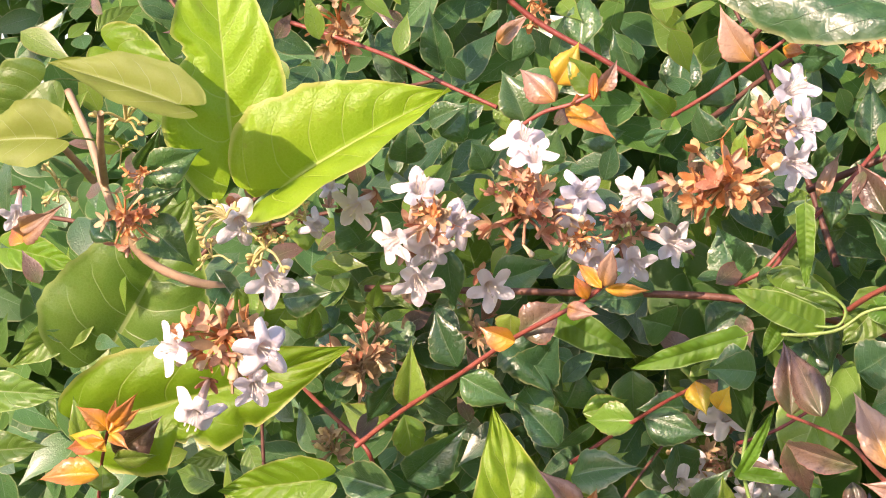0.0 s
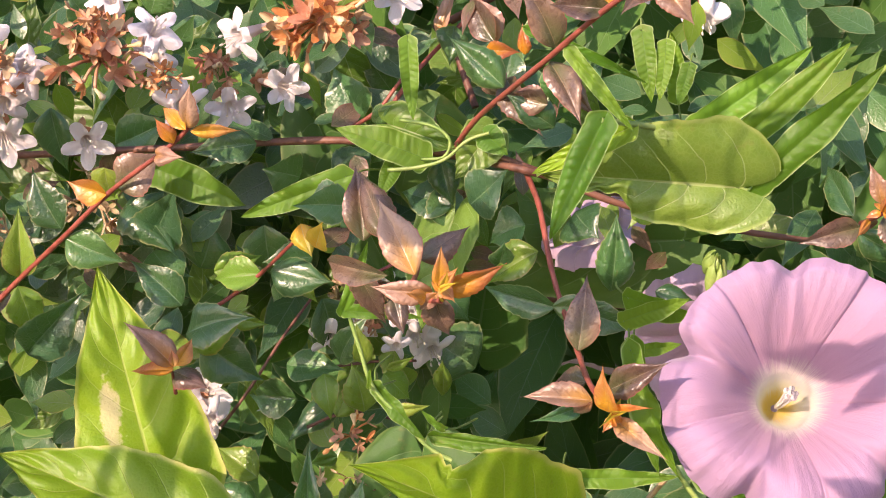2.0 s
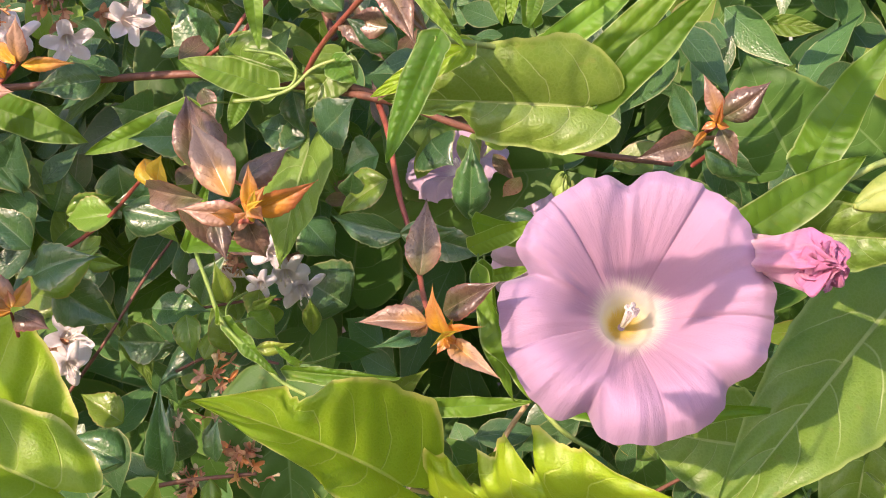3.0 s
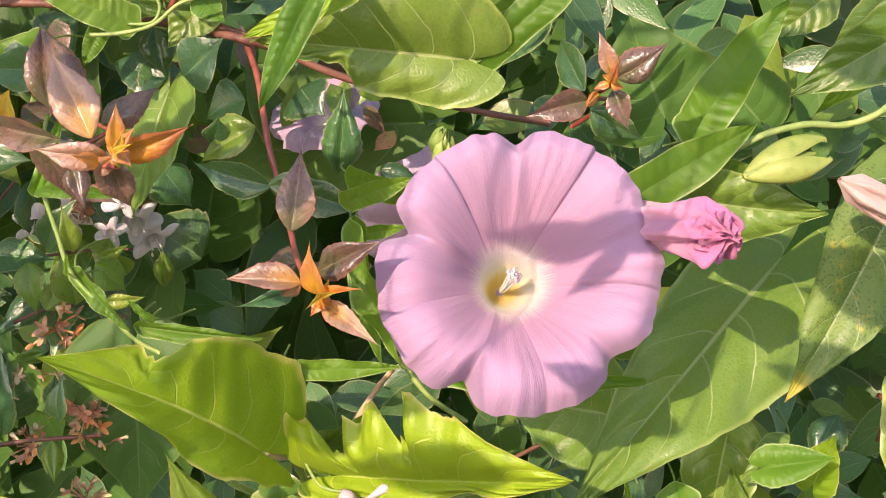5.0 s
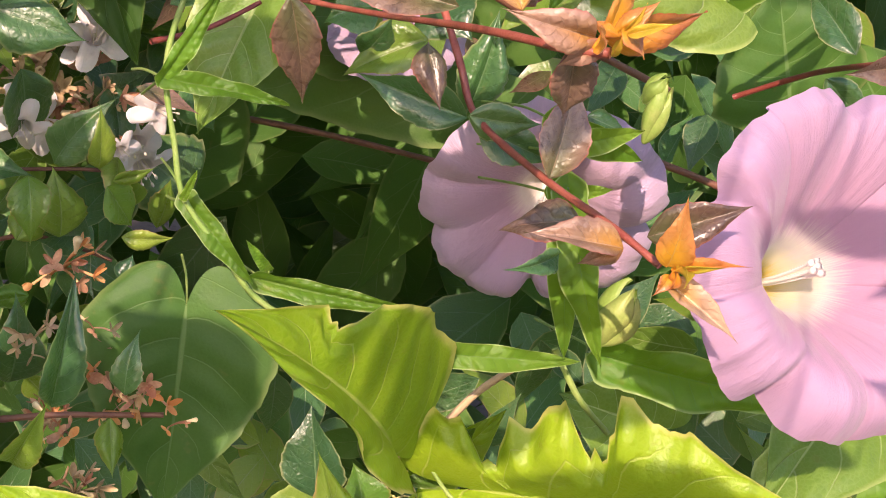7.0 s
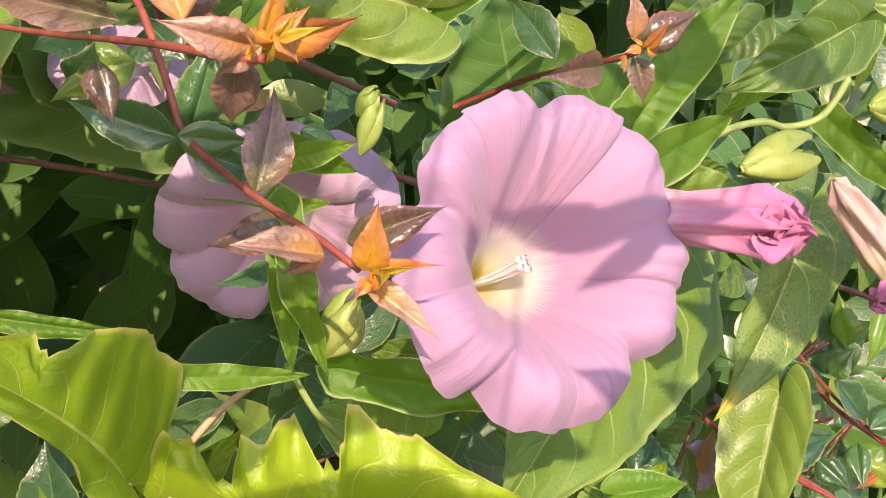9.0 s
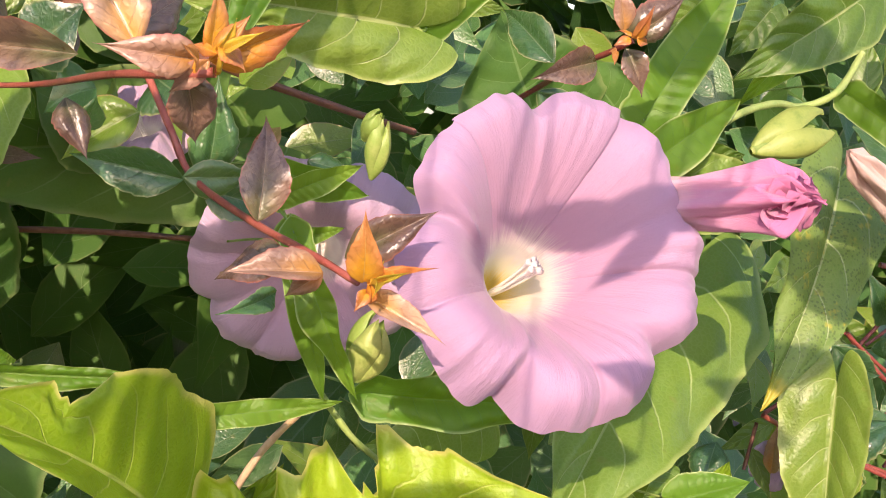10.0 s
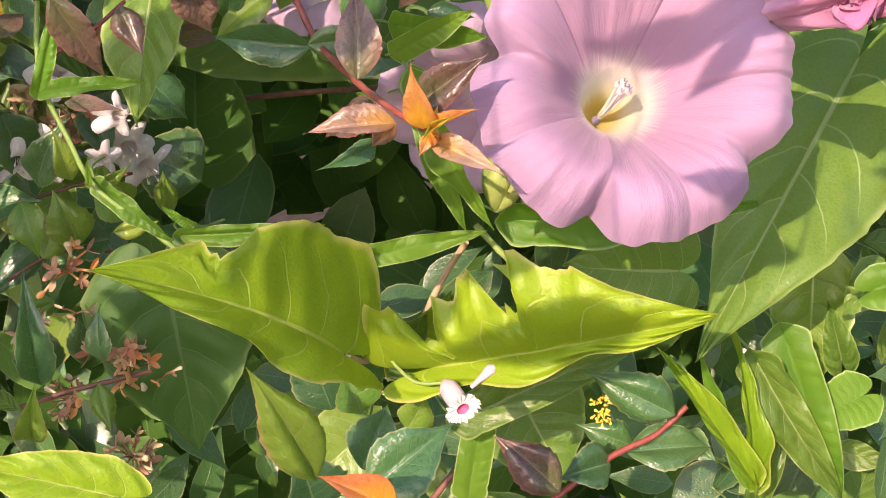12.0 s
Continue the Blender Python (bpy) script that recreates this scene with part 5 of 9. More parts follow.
green_pod((0.0540, 0.0130, 1.0232), (0.0728, 0.0166, 1.0292), 0.0096, "yellow-green papery bindweed calyx with pointed bracts", 3, CALYX)
green_pod((0.1220, 0.0600, 1.0399), (0.1438, 0.0570, 1.0454), 0.0124)
green_pod((-0.0204, 0.0500, 1.0224), (-0.0171, 0.0470, 1.0282), 0.0049)
green_pod((-0.0249, 0.0350, 0.9724), (-0.0205, 0.0320, 0.9860), 0.0086)
green_pod((-0.0184, 0.0500, 1.0140), (-0.0165, 0.0470, 1.0273), 0.0054)
rolled_flower((0.0290, 0.0080, 1.0128), (0.0440, -0.0240, 1.0165), 0.0092, 0.0120, PINK_DARK, "wilted magenta bindweed flower twisted shut at the tip", 1.0, 9)
rolled_flower((0.1659, 0.0750, 0.9909), (0.1453, 0.0700, 0.9876), 0.0049, 0.0081, PINK_DARK, "small dark magenta wilted bindweed flower", 1.0, 31)
rolled_flower((0.1110, 0.0300, 1.0045), (0.0750, 0.0090, 1.0236), 0.0098, 0.0053, CREAM, "closed cream bindweed flower rolled into a tube", 0.0, 41)

plant = thing("abelia_shoot", (-0.1080, 0.0300, 1.0320), "bronze and orange young abelia leaves on a bright red shoot", "shoot", "abelia shoots")
stem(plant, [(-0.1080, 0.0300, 1.0320), (-0.0919, 0.0000, 1.0327), (-0.0832, -0.0450, 1.0348), (-0.0771, -0.0640, 1.0350), (-0.0726, -0.0680, 1.0355)], 0.00048, 0.00072, STEM_RED)
leaf(plant, "abelia", "b", (-0.0975, -0.0100, 1.0402), (-0.1076, 0.0050, 1.0575), 0.0092, -11, (0.27, -0.96, 0.09), look_=3, fold=.4, droop=0.12)
leaf(plant, "abelia", "p", (-0.0807, -0.0550, 1.0384), (-0.0892, -0.0500, 1.0549), 0.0087, -10, (0.26, -0.96, 0.12), look_=2, fold=0.80, droop=0.12)
leaf(plant, "abelia", "b", (-0.0878, -0.0500, 1.0373), (-0.1074, -0.0400, 1.0395), 0.0068, -11, (0.29, -0.95, 0.14), look_=0, fold=0.80, droop=0.45)
leaf(plant, "abelia", "b", (-0.0815, -0.0450, 1.0402), (-0.0709, -0.0400, 1.0472), 0.0074, -23, (0.22, -0.97, 0.12), look_=3, fold=0.30, droop=0.25)
leaf(plant, "abelia", "o", (-0.0731, -0.0670, 1.0376), (-0.0725, -0.0700, 1.0465), 0.0036, -1, (0.23, -0.96, 0.14), look_=1, fold=.4, droop=0.25)
leaf(plant, "abelia", "o", (-0.0730, -0.0660, 1.0369), (-0.0598, -0.0660, 1.0427), 0.0062, 25, (0.21, -0.97, 0.15), look_=1, fold=0.50, droop=0.12)
leaf(plant, "abelia", "p", (-0.0745, -0.0670, 1.0370), (-0.0865, -0.0720, 1.0383), 0.0054, -24, (0.26, -0.95, 0.16), look_=2, fold=0.80, droop=0.45)
leaf(plant, "abelia", "o", (-0.0731, -0.0690, 1.0376), (-0.0686, -0.0716, 1.0422), 0.0027, -0, (0.23, -0.96, 0.15), look_=3, fold=0.50, droop=0.25)
leaf(plant, "abelia", "o", (-0.0755, -0.0700, 1.0358), (-0.0769, -0.0777, 1.0388), 0.0032, 20, (0.25, -0.96, 0.16), look_=2, fold=0.50, droop=0.25)
leaf(plant, "abelia", "b", (-0.0755, -0.0630, 1.0358), (-0.0733, -0.0580, 1.0251), 0.0067, 5, (0.23, -0.96, 0.18), look_=2, fold=0.80, droop=0.25)
leaf(plant, "abelia", "b", (-0.1052, -0.0120, 1.0335), (-0.0980, -0.0040, 1.0160), 0.0076, -6, (-0.10, -0.97, 0.15), look_=1, fold=0.30, droop=0.12, fine=True)
leaf(plant, "abelia", "b", (-0.0889, -0.0400, 1.0314), (-0.0866, -0.0438, 1.0230), 0.0053, 13, (0.26, -0.95, 0.18), look_=3, fold=0.50, droop=0.12)
leaf(plant, "abelia", "o", (-0.0726, -0.0700, 1.0387), (-0.0689, -0.0714, 1.0366), 0.0034, -28, (0.23, -0.96, 0.16), look_=1, fold=0.30, droop=0.45)
leaf(plant, "abelia", "y", (-0.0723, -0.0700, 1.0382), (-0.0706, -0.0720, 1.0419), 0.0018, 19, (0.23, -0.96, 0.15), look_=1, fold=0.50, droop=0.12)
leaf(plant, "abelia", "y", (-0.0721, -0.0710, 1.0381), (-0.0684, -0.0762, 1.0403), 0.0016, -16, (0.23, -0.96, 0.15), look_=0, fold=0.50, droop=0.25)
leaf(plant, "abelia", "o", (-0.0726, -0.0700, 1.0377), (-0.0754, -0.0657, 1.0394), 0.0014, -2, (0.23, -0.96, 0.15), look_=3, fold=0.50, droop=0.12)
leaf(plant, "abelia", "y", (-0.0724, -0.0710, 1.0379), (-0.0723, -0.0658, 1.0343), 0.0017, -18, (0.23, -0.96, 0.16), look_=3, fold=0.80, droop=0.12)
leaf(plant, "abelia", "p", (-0.0733, -0.0680, 1.0370), (-0.0785, -0.0656, 1.0324), 0.0032, -1, (0.24, -0.96, 0.17), look_=0, fold=0.30, droop=0.45)

plant = thing("abelia_shoot", (-0.0750, 0.0820, 1.0491), "red stem with bronze and orange leaves before a pink flower", "shoot", "abelia shoots")
stem(plant, [(-0.0750, 0.0820, 1.0491), (-0.0712, 0.0720, 1.0441), (-0.0676, 0.0600, 1.0390), (-0.0629, 0.0450, 1.0247), (-0.0591, 0.0380, 1.0148), (-0.0525, 0.0100, 1.0088), (-0.0471, -0.0150, 1.0058), (-0.0415, -0.0250, 1.0022)], 0.00096, 0.00064, STEM_RED)
leaf(plant, "abelia", "q", (-0.0678, 0.0550, 1.0274), (-0.0844, 0.0590, 1.0182), 0.0122, 25, (0.17, -0.98, 0.15), look_=2, fold=0.80, droop=0.12)
leaf(plant, "abelia", "g", (-0.0610, 0.0380, 1.0144), (-0.0838, 0.0430, 1.0198), 0.0104, -20, (0.16, -0.97, 0.17), look_=0, fold=0.50, droop=0.25)
leaf(plant, "abelia", "b", (-0.0520, 0.0070, 1.0090), (-0.0487, 0.0090, 1.0284), 0.0092, 0, (0.12, -0.98, 0.18), look_=0, fold=0.30, droop=0.12)
leaf(plant, "abelia", "g", (-0.0557, 0.0480, 1.0121), (-0.0386, 0.0450, 1.0061), 0.0097, 17, (0.10, -0.98, 0.18), look_=0, fold=0.30, droop=0.25)
leaf(plant, "abelia", "p", (-0.0462, -0.0200, 1.0033), (-0.0631, -0.0220, 1.0040), 0.0070, 22, (0.14, -0.96, 0.24), look_=1, fold=0.80, droop=0.12)
leaf(plant, "abelia", "b", (-0.0490, -0.0050, 1.0042), (-0.0607, 0.0050, 1.0000), 0.0087, 26, (0.13, -0.96, 0.23), look_=2, fold=0.50, droop=0.12)
leaf(plant, "abelia", "g", (-0.0497, 0.0000, 0.9972), (-0.0602, -0.0114, 0.9944), 0.0042, -23, (0.13, -0.96, 0.25), look_=1, fold=0.50, droop=0.25)
leaf(plant, "abelia", "b", (-0.0426, -0.0200, 1.0057), (-0.0289, -0.0279, 1.0141), 0.0075, -16, (0.08, -0.97, 0.22), look_=2, fold=0.80, droop=0.25)
leaf(plant, "abelia", "o", (-0.0416, -0.0280, 1.0027), (-0.0428, -0.0357, 1.0134), 0.0061, -27, (0.11, -0.97, 0.23), look_=0, fold=0.30, droop=0.45)
leaf(plant, "abelia", "o", (-0.0408, -0.0280, 1.0023), (-0.0323, -0.0370, 1.0063), 0.0028, -20, (0.09, -0.97, 0.25), look_=0, fold=0.80, droop=0.12)
leaf(plant, "abelia", "p", (-0.0406, -0.0250, 1.0002), (-0.0290, -0.0330, 0.9930), 0.0052, 3, (0.08, -0.96, 0.27), look_=0, fold=0.80, droop=0.12)
leaf(plant, "abelia", "o", (-0.0408, -0.0280, 1.0016), (-0.0428, -0.0299, 0.9982), 0.0025, -5, (0.10, -0.96, 0.26), look_=1, fold=0.50, droop=0.45)
leaf(plant, "abelia", "o", (-0.0410, -0.0300, 1.0028), (-0.0382, -0.0256, 0.9990), 0.0021, 14, (0.10, -0.96, 0.25), look_=3, fold=0.50, droop=0.12)
leaf(plant, "abelia", "y", (-0.0408, -0.0300, 1.0028), (-0.0388, -0.0313, 1.0067), 0.0017, 2, (0.10, -0.97, 0.24), look_=2, fold=0.30, droop=0.12)
leaf(plant, "abelia", "y", (-0.0407, -0.0310, 1.0031), (-0.0374, -0.0386, 1.0059), 0.0014, -5, (0.10, -0.96, 0.25), look_=1, fold=0.50, droop=0.12)
leaf(plant, "abelia", "o", (-0.0410, -0.0310, 1.0027), (-0.0400, -0.0289, 0.9987), 0.0013, 6, (0.10, -0.96, 0.25), look_=1, fold=0.80, droop=0.45)
leaf(plant, "abelia", "y", (-0.0411, -0.0300, 1.0027), (-0.0419, -0.0397, 1.0031), 0.0014, -7, (0.10, -0.96, 0.25), look_=1, fold=0.80, droop=0.25)
leaf(plant, "abelia", "p", (-0.0462, -0.0200, 1.0033), (-0.0526, -0.0156, 0.9984), 0.0040, -1, (0.12, -0.96, 0.24), look_=3, fold=0.80, droop=0.45)
leaf(plant, "abelia", "g", (-0.0615, 0.0350, 1.0151), (-0.0456, 0.0365, 1.0146), 0.0081, 12, (-0.28, -0.96, 0.10), look_=2, fold=0.50, droop=0.12)
leaf(plant, "abelia", "g", (-0.0339, 0.0450, 1.0181), (-0.0232, 0.0444, 1.0151), 0.0070, -19, (-0.35, -0.93, 0.08), look_=3, fold=0.30, droop=0.25)

plant = thing("abelia_shoot", (0.0185, 0.0900, 1.0248), "dusky purple abelia leaf rosette with an orange heart", "shoot", "abelia shoots")
stem(plant, [(0.0185, 0.0900, 1.0248), (0.0270, 0.0700, 1.0342), (0.0188, 0.0300, 1.0391), (0.0185, 0.0100, 1.0424), (0.0211, 0.0050, 1.0447)], 0.00072, 0.00056, STEM_RED)
leaf(plant, "abelia", "g", (0.0175, 0.0350, 1.0404), (0.0107, 0.0500, 1.0544), 0.0090, -20, (-0.06, -0.99, 0.09), look_=0, fold=0.30, droop=0.25)
leaf(plant, "abelia", "p", (0.0215, 0.0100, 1.0465), (0.0188, 0.0070, 1.0566), 0.0044, 11, (-0.08, -0.99, 0.09), look_=0, fold=0.30, droop=0.25)
leaf(plant, "abelia", "b", (0.0223, 0.0100, 1.0458), (0.0340, 0.0050, 1.0523), 0.0083, 25, (-0.11, -0.99, 0.09), look_=3, fold=0.50, droop=0.45)
leaf(plant, "abelia", "b", (0.0168, 0.0120, 1.0404), (0.0018, 0.0070, 1.0376), 0.0074, -2, (-0.05, -0.99, 0.12), look_=0, fold=0.50, droop=0.25)
leaf(plant, "abelia", "b", (0.0220, 0.0100, 1.0433), (0.0265, 0.0080, 1.0344), 0.0057, -3, (-0.10, -0.99, 0.12), look_=1, fold=0.80, droop=0.25)
leaf(plant, "abelia", "g", (0.0204, 0.0500, 1.0341), (0.0356, 0.0548, 1.0243), 0.0091, 9, (-0.09, -0.99, 0.13), look_=2, fold=0.50, droop=0.25)
leaf(plant, "abelia", "o", (0.0208, 0.0050, 1.0452), (0.0220, -0.0030, 1.0495), 0.0021, 22, (-0.09, -0.99, 0.10), look_=3, fold=0.80, droop=0.45)
leaf(plant, "abelia", "o", (0.0208, 0.0050, 1.0450), (0.0171, 0.0045, 1.0437), 0.0023, 20, (-0.08, -0.99, 0.11), look_=1, fold=0.30, droop=0.45)
leaf(plant, "abelia", "o", (0.0209, 0.0030, 1.0452), (0.0240, 0.0037, 1.0437), 0.0019, 22, (-0.09, -0.99, 0.11), look_=0, fold=0.30, droop=0.45)
leaf(plant, "abelia", "o", (0.0208, 0.0050, 1.0456), (0.0192, 0.0097, 1.0475), 0.0016, 16, (-0.08, -0.99, 0.10), look_=1, fold=0.30, droop=0.45)
leaf(plant, "abelia", "o", (0.0185, 0.0080, 1.0426), (0.0152, -0.0009, 1.0410), 0.0022, 11, (-0.08, -0.99, 0.11), look_=3, fold=0.50, droop=0.25)

plant = thing("abelia_shoot", (-0.0959, 0.0800, 1.0557), "red arching shoot with pinkish bronze abelia leaves", "shoot", "abelia shoots")
stem(plant, [(-0.0959, 0.0800, 1.0557), (-0.0851, 0.0600, 1.0660), (-0.0619, 0.0200, 1.0815), (-0.0435, -0.0050, 1.0945), (-0.0322, -0.0150, 1.1002)], 0.00096, 0.00064, STEM_RED)
leaf(plant, "abelia", "p", (-0.0325, -0.0150, 1.1021), (-0.0403, -0.0172, 1.1154), 0.0072, -12, (-0.01, -1.00, -0.04), look_=1, fold=0.80, droop=0.12)
leaf(plant, "abelia", "b", (-0.0316, -0.0150, 1.1006), (-0.0228, -0.0220, 1.1095), 0.0059, 6, (-0.04, -1.00, -0.03), look_=1, fold=0.80, droop=0.45)
leaf(plant, "abelia", "p", (-0.0312, -0.0150, 1.0993), (-0.0235, -0.0193, 1.0898), 0.0071, -21, (-0.04, -1.00, 0.00), look_=2, fold=0.80, droop=0.25)
leaf(plant, "abelia", "b", (-0.0432, -0.0020, 1.0942), (-0.0592, 0.0005, 1.0952), 0.0071, 4, (0.03, -1.00, -0.00), look_=1, fold=0.80, droop=0.45)
leaf(plant, "abelia", "b", (-0.0330, -0.0050, 1.0994), (-0.0396, -0.0160, 1.0951), 0.0069, 27, (-0.01, -1.00, -0.01), look_=0, fold=0.30, droop=0.45)
leaf(plant, "abelia", "o", (-0.0321, -0.0200, 1.1005), (-0.0290, -0.0179, 1.1076), 0.0027, 10, (-0.03, -1.00, -0.03), look_=3, fold=0.80, droop=0.25)
leaf(plant, "abelia", "o", (-0.0323, -0.0200, 1.1001), (-0.0288, -0.0203, 1.1026), 0.0025, -27, (-0.03, -1.00, -0.02), look_=3, fold=0.50, droop=0.12)
leaf(plant, "abelia", "b", (-0.0590, 0.0250, 1.0854), (-0.0650, 0.0145, 1.1033), 0.0092, 20, (0.06, -1.00, 0.00), look_=0, fold=0.30, droop=0.45)
leaf(plant, "abelia", "b", (-0.0602, 0.0200, 1.0818), (-0.0490, 0.0208, 1.0667), 0.0076, -1, (0.04, -1.00, 0.06), look_=3, fold=0.80, droop=0.25)
leaf(plant, "abelia", "g", (-0.0749, 0.0400, 1.0748), (-0.0897, 0.0399, 1.0902), 0.0102, 1, (0.11, -0.99, 0.03), look_=3, fold=0.50, droop=0.12)
leaf(plant, "abelia", "b", (-0.0848, 0.0900, 1.0872), (-0.0939, 0.0956, 1.1037), 0.0101, -19, (0.11, -0.99, -0.00), look_=0, fold=0.50, droop=0.25)
leaf(plant, "abelia", "o", (-0.0833, 0.0600, 1.0845), (-0.0731, 0.0592, 1.0852), 0.0055, -9, (0.09, -1.00, 0.02), look_=1, fold=0.80, droop=0.45)
leaf(plant, "abelia", "o", (-0.0715, 0.0600, 1.0835), (-0.0719, 0.0570, 1.0921), 0.0048, -23, (0.08, -1.00, 0.02), look_=3, fold=0.80, droop=0.25)
leaf(plant, "abelia", "o", (-0.0415, -0.0050, 1.0945), (-0.0483, -0.0011, 1.1012), 0.0017, 9, (0.01, -1.00, -0.01), look_=0, fold=0.30, droop=0.25)
leaf(plant, "abelia", "b", (-0.0629, 0.0400, 1.0700), (-0.0738, 0.0416, 1.0736), 0.0087, -21, (0.07, -1.00, 0.06), look_=2, fold=0.80, droop=0.12)
leaf(plant, "abelia", "g", (-0.0615, 0.0450, 1.0634), (-0.0734, 0.0375, 1.0731), 0.0091, -8, (0.07, -1.00, 0.07), look_=2, fold=0.30, droop=0.45)
leaf(plant, "abelia", "g", (-0.0629, 0.0500, 1.0804), (-0.0620, 0.0530, 1.0676), 0.0076, -12, (0.05, -1.00, 0.05), look_=3, fold=0.50, droop=0.25)
leaf(plant, "abelia", "b", (-0.0774, 0.0550, 1.0721), (-0.0855, 0.0550, 1.0833), 0.0084, -19, (0.10, -0.99, 0.04), look_=2, fold=0.30, droop=0.45)

plant = thing("abelia_shoot", (-0.2067, 0.0750, 1.1518), "bright red arching abelia stem with glossy green leaves", "shoot", "abelia shoots")
stem(plant, [(-0.2067, 0.0750, 1.1518), (-0.1957, 0.0780, 1.1439), (-0.1807, 0.0800, 1.1360), (-0.1644, 0.0850, 1.1265), (-0.1550, 0.1000, 1.1170)], 0.00104, 0.00080, STEM_RED)
stem(plant, [(-0.2996, 0.1100, 1.1462), (-0.2802, 0.1100, 1.1407), (-0.2543, 0.1000, 1.1330), (-0.2333, 0.0950, 1.1243), (-0.2133, 0.0900, 1.1169)], 0.00088, 0.00072, STEM_RED)
leaf(plant, "abelia", "q", (-0.1739, 0.0680, 1.1220), (-0.1846, 0.0644, 1.1346), 0.0105, -8, (0.21, -0.98, -0.04), look_=0, fold=0.30, droop=0.25)
leaf(plant, "abelia", "y", (-0.1878, 0.0680, 1.1244), (-0.1794, 0.0652, 1.1365), 0.0109, 5, (0.22, -0.97, -0.05), look_=3, fold=0.80, droop=0.45)
leaf(plant, "abelia", "p", (-0.1855, 0.0570, 1.1187), (-0.1971, 0.0596, 1.1304), 0.0103, 26, (0.24, -0.97, -0.03), look_=3, fold=0.30, droop=0.12)
leaf(plant, "abelia", "o", (-0.1842, 0.0660, 1.1172), (-0.1673, 0.0653, 1.1074), 0.0093, -23, (0.20, -0.98, -0.01), look_=0, fold=0.30, droop=0.12)
leaf(plant, "abelia", "o", (-0.1740, 0.0600, 1.1191), (-0.1747, 0.0653, 1.1317), 0.0034, 6, (0.20, -0.98, -0.04), look_=3, fold=0.50, droop=0.45)
leaf(plant, "abelia", "p", (-0.1723, 0.0600, 1.1227), (-0.1658, 0.0588, 1.1315), 0.0056, 18, (0.19, -0.98, -0.04), look_=0, fold=0.80, droop=0.45)
leaf(plant, "abelia", "o", (-0.1776, 0.0600, 1.1199), (-0.1790, 0.0544, 1.1188), 0.0037, -6, (0.21, -0.98, -0.02), look_=3, fold=0.30, droop=0.45)
leaf(plant, "abelia", "g", (-0.1689, 0.1000, 1.1280), (-0.1756, 0.0951, 1.1455), 0.0104, -16, (0.18, -0.98, -0.06), look_=2, fold=0.50, droop=0.12)
leaf(plant, "abelia", "g", (-0.1549, 0.1100, 1.1230), (-0.1525, 0.1105, 1.1432), 0.0153, -23, (0.14, -0.99, -0.05), look_=2, fold=0.80, droop=0.45)
leaf(plant, "abelia", "q", (-0.1545, 0.0900, 1.1159), (-0.1632, 0.0783, 1.1263), 0.0087, 6, (0.16, -0.99, -0.03), look_=0, fold=0.80, droop=0.45)
leaf(plant, "abelia", "q", (-0.1536, 0.0800, 1.1094), (-0.1508, 0.0836, 1.1159), 0.0069, -6, (0.14, -0.99, -0.01), look_=0, fold=0.80, droop=0.12)
leaf(plant, "abelia", "g", (-0.1608, 0.0800, 1.1073), (-0.1513, 0.0709, 1.1103), 0.0058, -3, (0.16, -0.99, 0.00), look_=3, fold=0.80, droop=0.12)
leaf(plant, "abelia", "g", (-0.1483, 0.1200, 1.1206), (-0.1397, 0.1217, 1.1374), 0.0166, 27, (0.12, -0.99, -0.04), look_=1, fold=0.80, droop=0.45)
leaf(plant, "abelia", "g", (-0.1848, 0.0900, 1.1384), (-0.1875, 0.0940, 1.1575), 0.0131, -18, (0.21, -0.97, -0.08), look_=1, fold=0.30, droop=0.25)
leaf(plant, "abelia", "g", (-0.2170, 0.1200, 1.1339), (-0.2149, 0.1172, 1.1518), 0.0149, 16, (0.26, -0.96, -0.07), look_=2, fold=0.80, droop=0.45)
leaf(plant, "abelia", "p", (-0.2142, 0.0900, 1.1389), (-0.2018, 0.0828, 1.1470), 0.0064, -5, (0.26, -0.96, -0.07), look_=0, fold=0.30, droop=0.45)
leaf(plant, "abelia", "g", (-0.2006, 0.0800, 1.1124), (-0.2074, 0.0775, 1.1298), 0.0142, 6, (0.25, -0.97, -0.03), look_=2, fold=0.80, droop=0.45)
leaf(plant, "abelia", "g", (-0.2469, 0.1300, 1.1307), (-0.2488, 0.1229, 1.1537), 0.0132, -7, (0.31, -0.95, -0.06), look_=0, fold=0.50, droop=0.12)
leaf(plant, "abelia", "g", (-0.2267, 0.0700, 1.1067), (-0.2171, 0.0758, 1.1174), 0.0146, 15, (0.29, -0.96, -0.01), look_=3, fold=0.30, droop=0.25)
leaf(plant, "abelia", "g", (-0.2348, 0.0600, 1.0972), (-0.2332, 0.0513, 1.1109), 0.0120, -5, (0.33, -0.94, 0.01), look_=1, fold=0.80, droop=0.45)
leaf(plant, "abelia", "g", (-0.2308, 0.0700, 1.1113), (-0.2173, 0.0636, 1.1162), 0.0093, -21, (0.30, -0.95, -0.01), look_=0, fold=0.50, droop=0.45)
stem(plant, [(-0.2000, 0.0600, 1.1085), (-0.1896, 0.0580, 1.1151), (-0.1804, 0.0570, 1.1180), (-0.1743, 0.0570, 1.1211)], 0.00072, 0.00064, STEM_RED)
stem(plant, [(-0.1550, 0.1000, 1.1161), (-0.1435, 0.0950, 1.1229), (-0.1297, 0.0980, 1.1335), (-0.1195, 0.1000, 1.1420)], 0.00072, 0.00064, STEM_RED)
leaf(plant, "abelia", "p", (-0.1299, 0.1000, 1.1345), (-0.1426, 0.0939, 1.1504), 0.0115, -27, (0.11, -0.99, -0.07), look_=1, fold=0.80, droop=0.25)
